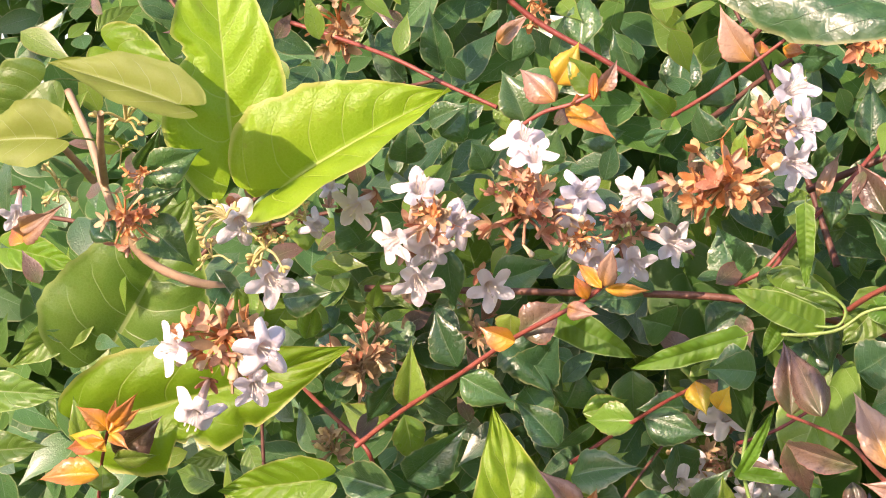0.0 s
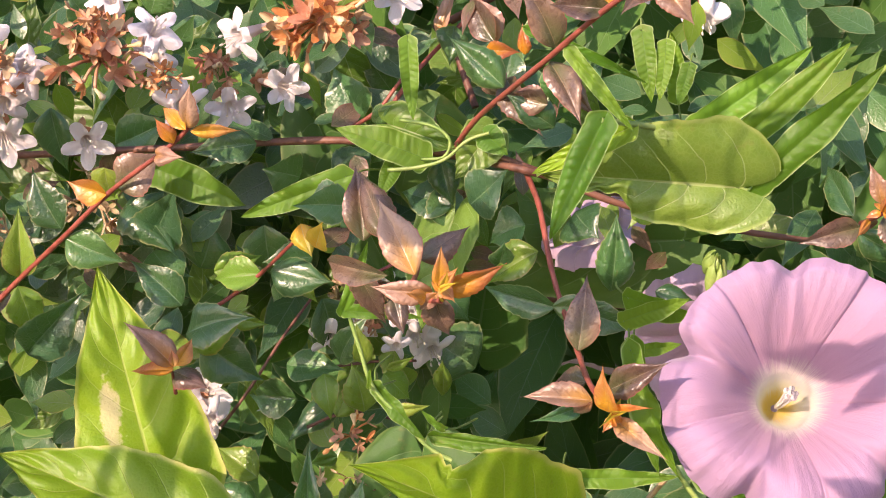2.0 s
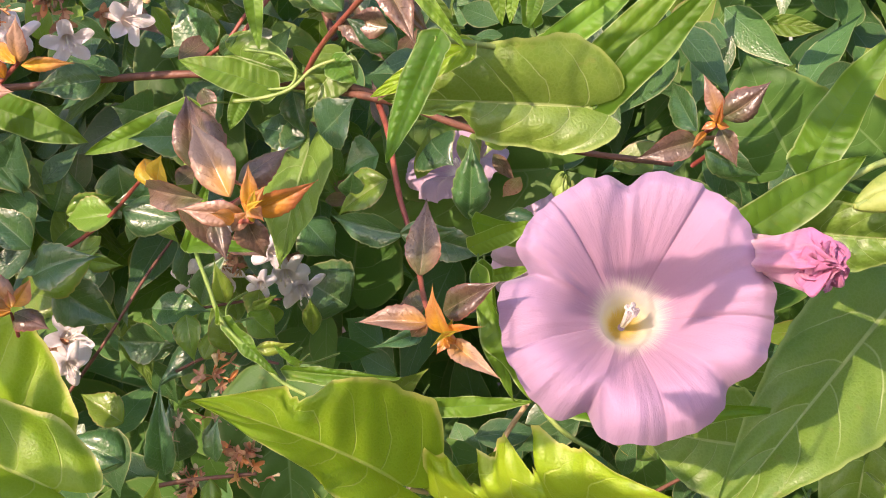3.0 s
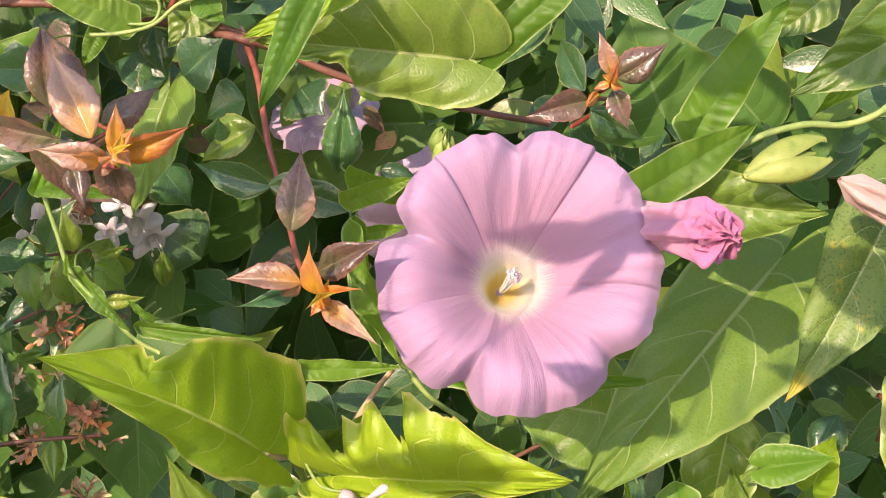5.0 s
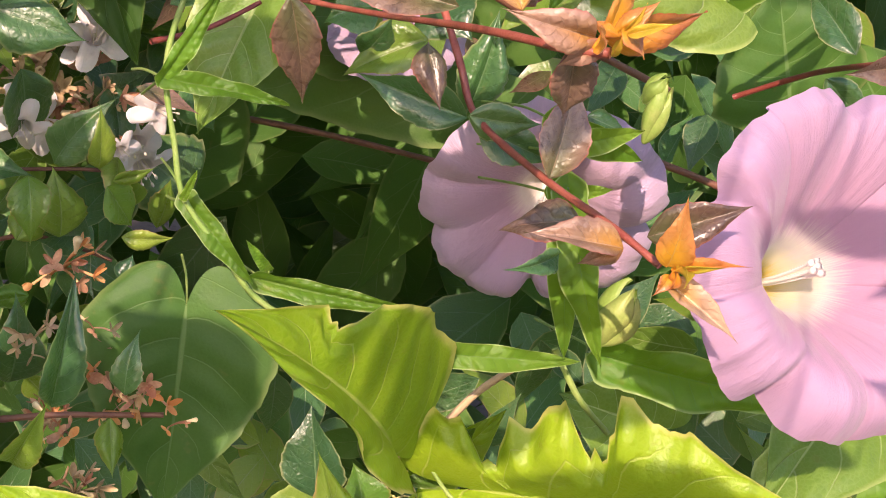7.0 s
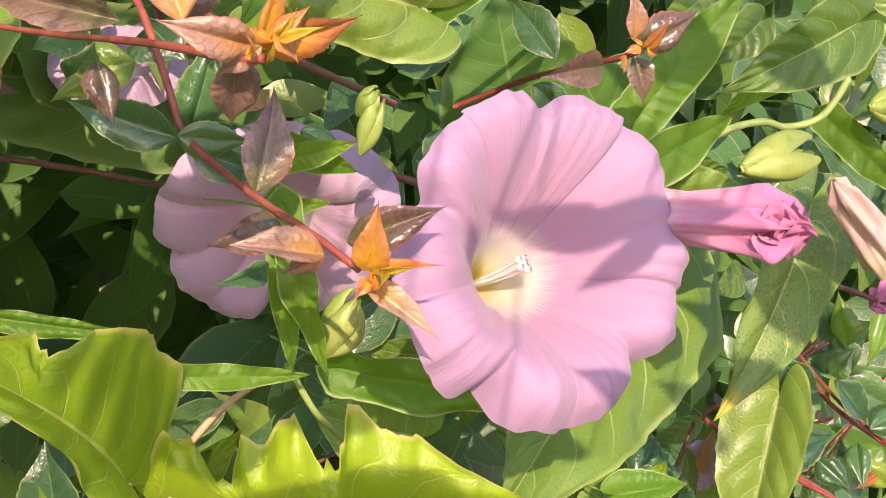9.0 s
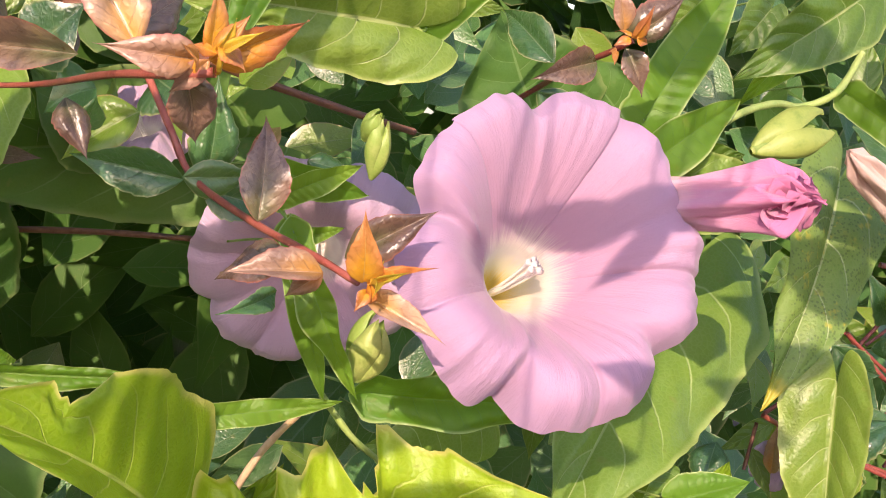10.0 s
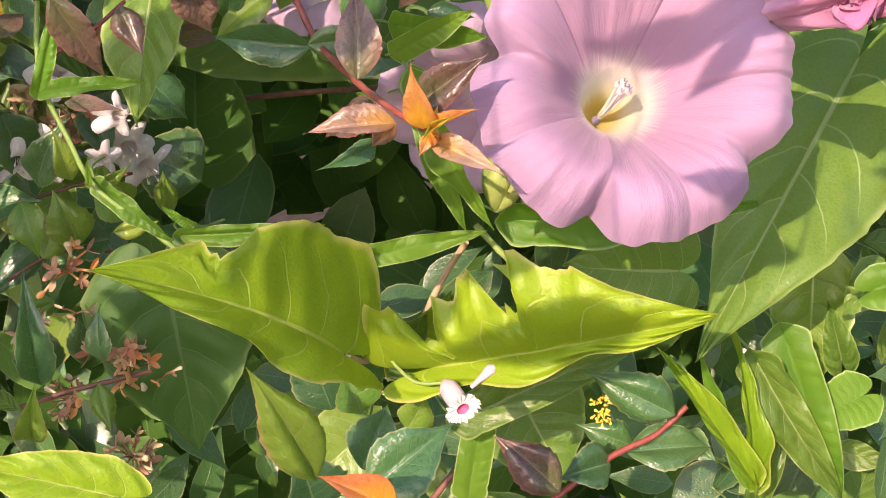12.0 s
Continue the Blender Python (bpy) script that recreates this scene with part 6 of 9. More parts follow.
leaf(plant, "abelia", "o", (-0.1272, 0.0980, 1.1372), (-0.1267, 0.1004, 1.1419), 0.0046, 16, (0.09, -0.99, -0.06), look_=0, fold=0.50, droop=0.25)
leaf(plant, "abelia", "g", (-0.1210, 0.1400, 1.1557), (-0.1402, 0.1379, 1.1504), 0.0157, 16, (0.09, -0.99, -0.09), look_=2, fold=0.50, droop=0.45)
leaf(plant, "abelia", "g", (-0.1194, 0.1300, 1.1383), (-0.1040, 0.1215, 1.1390), 0.0112, 13, (0.05, -1.00, -0.06), look_=1, fold=0.30, droop=0.25)
leaf(plant, "abelia", "o", (-0.1201, 0.0980, 1.1391), (-0.1135, 0.0933, 1.1371), 0.0053, -1, (0.07, -1.00, -0.06), look_=3, fold=0.30, droop=0.45)
leaf(plant, "abelia", "g", (-0.1332, 0.0900, 1.1111), (-0.1281, 0.0844, 1.1256), 0.0062, -7, (0.10, -1.00, -0.02), look_=2, fold=0.30, droop=0.25)
leaf(plant, "abelia", "g", (-0.1390, 0.0800, 1.1063), (-0.1430, 0.0718, 1.1186), 0.0125, -27, (0.12, -0.99, -0.01), look_=3, fold=0.30, droop=0.25)
leaf(plant, "abelia", "q", (-0.1289, 0.0700, 1.1015), (-0.1275, 0.0637, 1.1128), 0.0070, -28, (0.10, -1.00, 0.00), look_=0, fold=0.30, droop=0.45)
leaf(plant, "abelia", "g", (-0.0913, 0.1300, 1.1081), (-0.0912, 0.1316, 1.1313), 0.0121, 5, (0.01, -1.00, -0.02), look_=2, fold=0.30, droop=0.12)
leaf(plant, "abelia", "p", (-0.1062, 0.1100, 1.0897), (-0.1000, 0.1121, 1.1068), 0.0069, -24, (0.04, -1.00, 0.02), look_=0, fold=0.30, droop=0.12)
leaf(plant, "abelia", "g", (-0.1091, 0.1200, 1.0997), (-0.0985, 0.1137, 1.1116), 0.0091, 9, (0.04, -1.00, 0.01), look_=2, fold=0.80, droop=0.45)
leaf(plant, "abelia", "p", (-0.0862, 0.1000, 1.0865), (-0.0934, 0.1044, 1.1038), 0.0101, 24, (0.01, -1.00, 0.03), look_=0, fold=0.50, droop=0.12)
leaf(plant, "abelia", "g", (-0.1009, 0.1100, 1.0928), (-0.1018, 0.1023, 1.0818), 0.0110, -17, (0.03, -1.00, 0.05), look_=3, fold=0.80, droop=0.45)
stem(plant, [(-0.0863, 0.1300, 1.1112), (-0.0927, 0.1200, 1.1023), (-0.0993, 0.1150, 1.0936), (-0.1106, 0.1000, 1.0796), (-0.1216, 0.0900, 1.0630)], 0.00080, 0.00072, STEM_RED)
leaf(plant, "abelia", "o", (-0.0895, 0.1200, 1.1401), (-0.0937, 0.1197, 1.1494), 0.0063, -17, (0.01, -1.00, -0.07), look_=0, fold=0.80, droop=0.45)

plant = thing("abelia_branch", (-0.2537, 0.0750, 1.0534), "thick brown-red horizontal abelia branch with dark green leaves", "branch", "abelia branches")
stem(plant, [(-0.2537, 0.0750, 1.0534), (-0.1888, 0.0850, 1.0555), (-0.1331, 0.0880, 1.0574), (-0.0972, 0.0900, 1.0521), (-0.0730, 0.0750, 1.0489), (-0.0589, 0.1000, 1.0420), (-0.0453, 0.1500, 1.0334)], 0.00120, 0.00136, STEM_BROWN)
stem(plant, [(-0.0911, 0.0800, 1.0552), (-0.0722, 0.0800, 1.0489), (-0.0456, 0.0850, 1.0377), (-0.0136, 0.1000, 1.0285), (0.0133, 0.1200, 1.0220)], 0.00120, 0.00096, STEM_BROWN)
leaf(plant, "abelia", "g", (-0.1575, 0.0750, 1.0574), (-0.1756, 0.0648, 1.0545), 0.0120, 5, (0.18, -0.98, 0.12), look_=1, fold=0.50, droop=0.25)
leaf(plant, "abelia", "g", (-0.1514, 0.1000, 1.0446), (-0.1598, 0.0913, 1.0489), 0.0163, -9, (0.15, -0.98, 0.13), look_=0, fold=0.30, droop=0.45)
leaf(plant, "abelia", "g", (-0.1399, 0.1000, 1.0436), (-0.1258, 0.1028, 1.0529), 0.0161, 5, (0.10, -0.99, 0.13), look_=3, fold=0.50, droop=0.12)
leaf(plant, "abelia", "g", (-0.1291, 0.0930, 1.0632), (-0.1364, 0.0929, 1.0814), 0.0168, -9, (0.10, -0.99, 0.08), look_=0, fold=0.50, droop=0.25)
stem(plant, [(-0.1305, 0.0900, 1.0615), (-0.1216, 0.0880, 1.0669), (-0.1159, 0.0900, 1.0744), (-0.1121, 0.0950, 1.0798)], 0.00072, 0.00056, STEM_RED)
leaf(plant, "abelia", "g", (-0.1229, 0.0850, 1.0634), (-0.1155, 0.0767, 1.0674), 0.0069, 13, (0.07, -0.99, 0.10), look_=3, fold=0.30, droop=0.25)
stem(plant, [(-0.1234, 0.0500, 1.0179), (-0.1127, 0.0550, 1.0220), (-0.1026, 0.0600, 1.0287)], 0.00064, 0.00048, STEM_RED)
leaf(plant, "abelia", "y", (-0.1281, 0.0350, 1.0308), (-0.1240, 0.0282, 1.0379), 0.0077, -19, (0.30, -0.95, 0.12), look_=0, fold=0.30, droop=0.25)
leaf(plant, "abelia", "g", (-0.1177, 0.0350, 1.0425), (-0.1299, 0.0233, 1.0455), 0.0115, 10, (0.30, -0.95, 0.10), look_=0, fold=0.30, droop=0.25)
leaf(plant, "abelia", "g", (-0.0992, 0.0900, 1.0362), (-0.1181, 0.0935, 1.0406), 0.0139, 15, (0.23, -0.97, 0.10), look_=1, fold=0.30, droop=0.45)
leaf(plant, "abelia", "g", (-0.0902, 0.0720, 1.0389), (-0.0773, 0.0637, 1.0486), 0.0161, -12, (0.18, -0.98, 0.09), look_=0, fold=0.30, droop=0.12)
leaf(plant, "abelia", "g", (-0.1022, 0.0900, 1.0513), (-0.0993, 0.0862, 1.0366), 0.0101, 9, (0.21, -0.97, 0.09), look_=3, fold=0.80, droop=0.25)
leaf(plant, "abelia", "g", (-0.1013, 0.0900, 1.0300), (-0.1033, 0.0943, 1.0466), 0.0141, 18, (0.21, -0.97, 0.10), look_=1, fold=0.30, droop=0.25)
leaf(plant, "abelia", "g", (-0.0601, 0.0900, 1.0347), (-0.0546, 0.0787, 1.0282), 0.0169, 16, (0.11, -0.99, 0.12), look_=2, fold=0.30, droop=0.45)
leaf(plant, "abelia", "g", (-0.0488, 0.0860, 1.0105), (-0.0451, 0.0789, 1.0349), 0.0117, 5, (0.09, -0.99, 0.14), look_=3, fold=0.80, droop=0.12)
leaf(plant, "abelia", "g", (-0.0745, 0.0800, 1.0317), (-0.0868, 0.0799, 1.0284), 0.0143, 25, (0.17, -0.98, 0.12), look_=0, fold=0.50, droop=0.45)
leaf(plant, "abelia", "g", (-0.0779, 0.0800, 1.0844), (-0.0823, 0.0726, 1.0680), 0.0110, 2, (0.17, -0.99, 0.01), look_=0, fold=0.80, droop=0.25)
leaf(plant, "abelia", "b", (-0.0756, 0.0500, 1.0772), (-0.0656, 0.0388, 1.0627), 0.0094, 24, (0.16, -0.99, 0.03), look_=1, fold=0.80, droop=0.45)
leaf(plant, "abelia", "b", (-0.0600, 0.0200, 1.0815), (-0.0510, 0.0086, 1.0675), 0.0086, -23, (0.13, -0.99, 0.02), look_=2, fold=0.80, droop=0.45)

plant = thing("abelia_shoot", (-0.2525, 0.0680, 0.9998), "thin red abelia stem with paired small green leaves", "shoot", "abelia shoots")
stem(plant, [(-0.2525, 0.0680, 0.9998), (-0.2336, 0.0620, 1.0155), (-0.2118, 0.0500, 1.0308), (-0.1911, 0.0400, 1.0460), (-0.1705, 0.0320, 1.0585), (-0.1620, 0.0300, 1.0652)], 0.00096, 0.00064, STEM_RED)
stem(plant, [(-0.3226, 0.1500, 1.0201), (-0.2990, 0.1200, 1.0117), (-0.2767, 0.0900, 1.0092), (-0.2505, 0.0680, 1.0010), (-0.2469, 0.0700, 0.9940)], 0.00080, 0.00080, STEM_RED)
leaf(plant, "abelia", "q", (-0.2326, 0.0620, 1.0165), (-0.2287, 0.0570, 1.0380), 0.0109, 5, (0.31, -0.93, 0.18), look_=0, fold=0.80, droop=0.45)
leaf(plant, "abelia", "g", (-0.2390, 0.0680, 1.0245), (-0.2512, 0.0695, 1.0065), 0.0121, -10, (0.34, -0.92, 0.20), look_=3, fold=0.80, droop=0.25)
leaf(plant, "abelia", "q", (-0.2328, 0.0600, 1.0140), (-0.2290, 0.0653, 0.9961), 0.0116, -18, (0.31, -0.92, 0.22), look_=1, fold=0.50, droop=0.25)
leaf(plant, "abelia", "g", (-0.2119, 0.0500, 1.0335), (-0.2219, 0.0479, 1.0512), 0.0124, -25, (0.30, -0.94, 0.15), look_=1, fold=0.50, droop=0.12)
leaf(plant, "abelia", "g", (-0.2108, 0.0500, 1.0308), (-0.1935, 0.0514, 1.0222), 0.0122, 5, (0.26, -0.95, 0.19), look_=2, fold=0.80, droop=0.45)
leaf(plant, "abelia", "o", (-0.1887, 0.0320, 1.0460), (-0.2001, 0.0300, 1.0506), 0.0091, -26, (0.26, -0.95, 0.15), look_=0, fold=0.80, droop=0.12)
leaf(plant, "abelia", "b", (-0.1899, 0.0420, 1.0472), (-0.1767, 0.0443, 1.0567), 0.0135, -8, (0.23, -0.96, 0.13), look_=2, fold=0.80, droop=0.45)
leaf(plant, "abelia", "o", (-0.1624, 0.0280, 1.0645), (-0.1710, 0.0314, 1.0720), 0.0045, 5, (0.20, -0.98, 0.10), look_=0, fold=0.30, droop=0.45)
leaf(plant, "abelia", "p", (-0.1623, 0.0300, 1.0647), (-0.1588, 0.0194, 1.0761), 0.0061, -26, (0.19, -0.98, 0.10), look_=2, fold=0.30, droop=0.45)
leaf(plant, "abelia", "o", (-0.1619, 0.0300, 1.0640), (-0.1486, 0.0346, 1.0645), 0.0040, 0, (0.17, -0.98, 0.11), look_=1, fold=0.30, droop=0.25)
leaf(plant, "abelia", "o", (-0.1668, 0.0300, 1.0607), (-0.1693, 0.0243, 1.0677), 0.0048, -3, (0.20, -0.97, 0.11), look_=3, fold=0.50, droop=0.25)
leaf(plant, "abelia", "p", (-0.1731, 0.0320, 1.0575), (-0.1643, 0.0227, 1.0567), 0.0058, 16, (0.20, -0.97, 0.13), look_=3, fold=0.80, droop=0.45)
leaf(plant, "abelia", "g", (-0.2001, 0.0850, 1.0232), (-0.1825, 0.0733, 1.0418), 0.0178, 26, (0.23, -0.96, 0.16), look_=0, fold=0.30, droop=0.12)
leaf(plant, "abelia", "g", (-0.1929, 0.0850, 1.0413), (-0.1970, 0.0811, 1.0222), 0.0170, -18, (0.23, -0.96, 0.16), look_=2, fold=0.30, droop=0.12)
leaf(plant, "abelia", "g", (-0.1817, 0.0680, 1.0072), (-0.1950, 0.0639, 1.0235), 0.0119, 16, (0.22, -0.95, 0.21), look_=0, fold=0.30, droop=0.25)
leaf(plant, "abelia", "g", (-0.1873, 0.1000, 1.0139), (-0.1802, 0.1012, 1.0283), 0.0219, 21, (0.20, -0.96, 0.18), look_=3, fold=0.30, droop=0.12)
leaf(plant, "abelia", "q", (-0.1591, 0.0800, 1.0156), (-0.1772, 0.0813, 1.0126), 0.0118, 10, (0.18, -0.96, 0.20), look_=1, fold=0.80, droop=0.25)
leaf(plant, "abelia", "g", (-0.1563, 0.0800, 1.0168), (-0.1357, 0.0783, 1.0127), 0.0130, -10, (0.13, -0.97, 0.21), look_=2, fold=0.30, droop=0.12)
leaf(plant, "abelia", "g", (-0.1449, 0.0900, 1.0198), (-0.1583, 0.0803, 1.0184), 0.0106, 4, (0.14, -0.97, 0.19), look_=1, fold=0.80, droop=0.25)
stem(plant, [(-0.1770, 0.0650, 1.0028), (-0.1636, 0.0800, 1.0123), (-0.1478, 0.0700, 1.0250), (-0.1357, 0.0550, 1.0341)], 0.00072, 0.00056, STEM_RED)
leaf(plant, "abelia", "y", (-0.1368, 0.0500, 1.0357), (-0.1331, 0.0441, 1.0268), 0.0080, 0, (0.11, -0.98, 0.18), look_=3, fold=0.50, droop=0.12)
leaf(plant, "abelia", "g", (-0.1203, 0.0380, 1.0450), (-0.1312, 0.0352, 1.0428), 0.0109, -8, (0.10, -0.98, 0.16), look_=2, fold=0.50, droop=0.25)
leaf(plant, "abelia", "b", (-0.1055, -0.0000, 1.0378), (-0.1076, 0.0050, 1.0571), 0.0100, 10, (0.05, -0.98, 0.16), look_=2, fold=0.80, droop=0.25)
leaf(plant, "abelia", "g", (-0.1737, 0.0500, 1.0020), (-0.1525, 0.0432, 1.0117), 0.0139, -27, (0.18, -0.96, 0.24), look_=1, fold=0.50, droop=0.25)
leaf(plant, "abelia", "g", (-0.2311, 0.0600, 0.9922), (-0.2109, 0.0555, 1.0133), 0.0162, 14, (0.29, -0.93, 0.23), look_=1, fold=0.80, droop=0.25)
leaf(plant, "abelia", "g", (-0.2279, 0.0400, 0.9936), (-0.2525, 0.0427, 0.9980), 0.0137, -3, (0.34, -0.91, 0.25), look_=0, fold=0.80, droop=0.45)
leaf(plant, "abelia", "g", (-0.2670, 0.0800, 1.0381), (-0.2791, 0.0855, 1.0436), 0.0132, 1, (0.38, -0.91, 0.14), look_=3, fold=0.30, droop=0.12)
leaf(plant, "abelia", "g", (-0.2772, 0.0900, 1.0236), (-0.2638, 0.0883, 1.0352), 0.0127, -26, (0.37, -0.92, 0.16), look_=0, fold=0.30, droop=0.45)
leaf(plant, "abelia", "g", (-0.2429, 0.0900, 1.0326), (-0.2515, 0.0954, 1.0414), 0.0116, 13, (0.33, -0.93, 0.15), look_=0, fold=0.50, droop=0.45)
leaf(plant, "abelia", "q", (-0.2450, 0.0600, 1.0490), (-0.2415, 0.0526, 1.0584), 0.0063, -5, (0.34, -0.93, 0.12), look_=1, fold=0.30, droop=0.12)
leaf(plant, "abelia", "q", (-0.2733, 0.0700, 1.0349), (-0.2645, 0.0583, 1.0487), 0.0091, 7, (0.39, -0.91, 0.14), look_=3, fold=0.50, droop=0.12)
leaf(plant, "abelia", "g", (-0.2650, 0.1000, 1.0667), (-0.2701, 0.0897, 1.0792), 0.0181, 19, (0.36, -0.93, 0.07), look_=0, fold=0.50, droop=0.25)
leaf(plant, "abelia", "q", (-0.2701, 0.0700, 1.0704), (-0.2768, 0.0610, 1.0725), 0.0109, 6, (0.40, -0.92, 0.08), look_=2, fold=0.50, droop=0.45)
leaf(plant, "abelia", "g", (-0.2233, 0.0700, 1.0693), (-0.2217, 0.0737, 1.0482), 0.0119, 8, (0.29, -0.95, 0.11), look_=2, fold=0.80, droop=0.12)
leaf(plant, "abelia", "g", (-0.2136, 0.0800, 1.0959), (-0.2161, 0.0740, 1.1053), 0.0111, 17, (0.28, -0.96, 0.02), look_=2, fold=0.30, droop=0.12)
leaf(plant, "abelia", "g", (-0.1966, 0.0900, 1.0984), (-0.1903, 0.0860, 1.1100), 0.0118, -4, (0.23, -0.97, 0.01), look_=2, fold=0.30, droop=0.25)
leaf(plant, "abelia", "g", (-0.1855, 0.1000, 1.1065), (-0.1710, 0.1051, 1.1118), 0.0109, 2, (0.19, -0.98, 0.00), look_=1, fold=0.50, droop=0.25)
leaf(plant, "abelia", "g", (-0.2777, 0.0600, 1.0495), (-0.2579, 0.0567, 1.0531), 0.0132, -19, (0.39, -0.91, 0.12), look_=2, fold=0.50, droop=0.12)
leaf(plant, "abelia", "g", (-0.2932, 0.0400, 1.0598), (-0.2788, 0.0362, 1.0446), 0.0108, 16, (0.44, -0.89, 0.13), look_=0, fold=0.80, droop=0.12)
leaf(plant, "abelia", "q", (-0.2801, 0.0300, 1.0561), (-0.2791, 0.0327, 1.0450), 0.0061, -1, (0.43, -0.89, 0.13), look_=3, fold=0.80, droop=0.25)
leaf(plant, "abelia", "g", (-0.2993, 0.0050, 1.0921), (-0.2821, 0.0074, 1.0990), 0.0128, 0, (0.48, -0.88, 0.03), look_=2, fold=0.80, droop=0.45)
leaf(plant, "abelia", "g", (-0.3055, 0.0050, 1.0808), (-0.2862, 0.0039, 1.0875), 0.0090, 0, (0.49, -0.87, 0.06), look_=3, fold=0.50, droop=0.12)
leaf(plant, "abelia", "g", (-0.3035, 0.0100, 1.0784), (-0.2877, 0.0123, 1.0633), 0.0147, 0, (0.48, -0.87, 0.09), look_=0, fold=0.50, droop=0.25)
leaf(plant, "abelia", "g", (-0.3162, 0.0150, 1.0704), (-0.3298, 0.0209, 1.0783), 0.0102, -3, (0.52, -0.85, 0.08), look_=3, fold=0.80, droop=0.45)
leaf(plant, "abelia", "g", (-0.3115, 0.0200, 1.0927), (-0.2984, 0.0123, 1.1047), 0.0068, 12, (0.49, -0.87, 0.02), look_=2, fold=0.80, droop=0.45)
leaf(plant, "abelia", "p", (-0.3435, 0.0050, 1.0730), (-0.3293, 0.0005, 1.0798), 0.0054, -11, (0.56, -0.83, 0.07), look_=1, fold=0.80, droop=0.12)

plant = thing("abelia_shoot", (-0.3291, 0.0300, 0.9825), "orange young abelia leaves among green vine leaves", "shoot", "abelia shoots")
stem(plant, [(-0.3291, 0.0300, 0.9825), (-0.3191, 0.0150, 0.9984), (-0.3142, 0.0100, 1.0101)], 0.00064, 0.00048, STEM_RED)
leaf(plant, "abelia", "o", (-0.3142, 0.0100, 1.0110), (-0.3208, 0.0041, 1.0195), 0.0064, 14, (0.51, -0.83, 0.21), look_=0, fold=0.30, droop=0.25)
leaf(plant, "abelia", "o", (-0.3132, 0.0100, 1.0120), (-0.2988, -0.0014, 1.0252), 0.0056, -1, (0.50, -0.84, 0.21), look_=1, fold=0.30, droop=0.12)
leaf(plant, "abelia", "q", (-0.3285, 0.0200, 1.0019), (-0.3302, 0.0140, 1.0177), 0.0079, -4, (0.52, -0.83, 0.21), look_=1, fold=0.30, droop=0.45)
leaf(plant, "abelia", "o", (-0.3121, 0.0050, 1.0086), (-0.3292, 0.0080, 1.0025), 0.0063, 1, (0.52, -0.83, 0.23), look_=1, fold=0.50, droop=0.12)
leaf(plant, "abelia", "b", (-0.3180, 0.0200, 1.0011), (-0.2999, 0.0183, 1.0117), 0.0133, 21, (0.49, -0.84, 0.22), look_=2, fold=0.80, droop=0.45)
leaf(plant, "abelia", "o", (-0.3109, 0.0000, 0.9991), (-0.3297, -0.0065, 0.9968), 0.0100, 23, (0.52, -0.82, 0.25), look_=1, fold=0.80, droop=0.25)
leaf(plant, "abelia", "o", (-0.3102, 0.0050, 1.0106), (-0.3024, 0.0019, 1.0076), 0.0042, -9, (0.50, -0.84, 0.23), look_=0, fold=0.30, droop=0.25)
leaf(plant, "abelia", "o", (-0.3126, 0.0080, 1.0101), (-0.3041, 0.0137, 1.0181), 0.0044, -16, (0.49, -0.84, 0.21), look_=2, fold=0.80, droop=0.12)
leaf(plant, "abelia", "y", (-0.3121, 0.0060, 1.0048), (-0.3256, 0.0062, 1.0102), 0.0060, 19, (0.51, -0.83, 0.23), look_=0, fold=0.80, droop=0.25)
leaf(plant, "abelia", "o", (-0.3120, 0.0070, 1.0109), (-0.3120, 0.0108, 1.0215), 0.0037, 7, (0.50, -0.84, 0.21), look_=1, fold=0.50, droop=0.12)
leaf(plant, "abelia", "q", (-0.3132, 0.0120, 1.0012), (-0.2983, 0.0123, 1.0038), 0.0072, 22, (0.49, -0.84, 0.24), look_=1, fold=0.30, droop=0.25)
leaf(plant, "abelia", "q", (-0.3159, 0.0100, 0.9908), (-0.3170, 0.0133, 0.9990), 0.0101, -3, (0.50, -0.83, 0.25), look_=3, fold=0.50, droop=0.45)
leaf(plant, "abelia", "o", (-0.3527, 0.0200, 1.0669), (-0.3594, 0.0233, 1.0719), 0.0078, -18, (0.57, -0.82, 0.08), look_=0, fold=0.30, droop=0.12)
leaf(plant, "abelia", "p", (-0.3527, 0.0200, 1.0688), (-0.3347, 0.0085, 1.0795), 0.0077, -9, (0.56, -0.83, 0.08), look_=1, fold=0.80, droop=0.45)

plant = thing("abelia_shoot", (-0.1677, 0.0250, 0.9902), "small orange abelia shoot in front of a lime leaf", "shoot", "abelia shoots")
stem(plant, [(-0.1677, 0.0250, 0.9902), (-0.1644, 0.0150, 0.9990)], 0.00056, 0.00040, STEM_RED)
leaf(plant, "abelia", "p", (-0.1625, 0.0120, 1.0010), (-0.1733, 0.0070, 1.0150), 0.0082, 16, (0.41, -0.89, 0.19), look_=2, fold=0.80, droop=0.12)
leaf(plant, "abelia", "o", (-0.1622, 0.0120, 1.0013), (-0.1583, 0.0174, 1.0076), 0.0047, 21, (0.39, -0.90, 0.20), look_=0, fold=0.50, droop=0.12)
leaf(plant, "abelia", "o", (-0.1622, 0.0100, 1.0005), (-0.1784, 0.0156, 0.9980), 0.0047, -27, (0.41, -0.89, 0.21), look_=3, fold=0.30, droop=0.12)
leaf(plant, "abelia", "b", (-0.1659, 0.0200, 0.9978), (-0.1556, 0.0153, 0.9950), 0.0082, -19, (0.39, -0.90, 0.22), look_=3, fold=0.30, droop=0.45)
leaf(plant, "abelia", "o", (-0.1608, 0.0080, 1.0019), (-0.1622, 0.0092, 1.0066), 0.0029, 8, (0.40, -0.89, 0.20), look_=1, fold=0.50, droop=0.12)

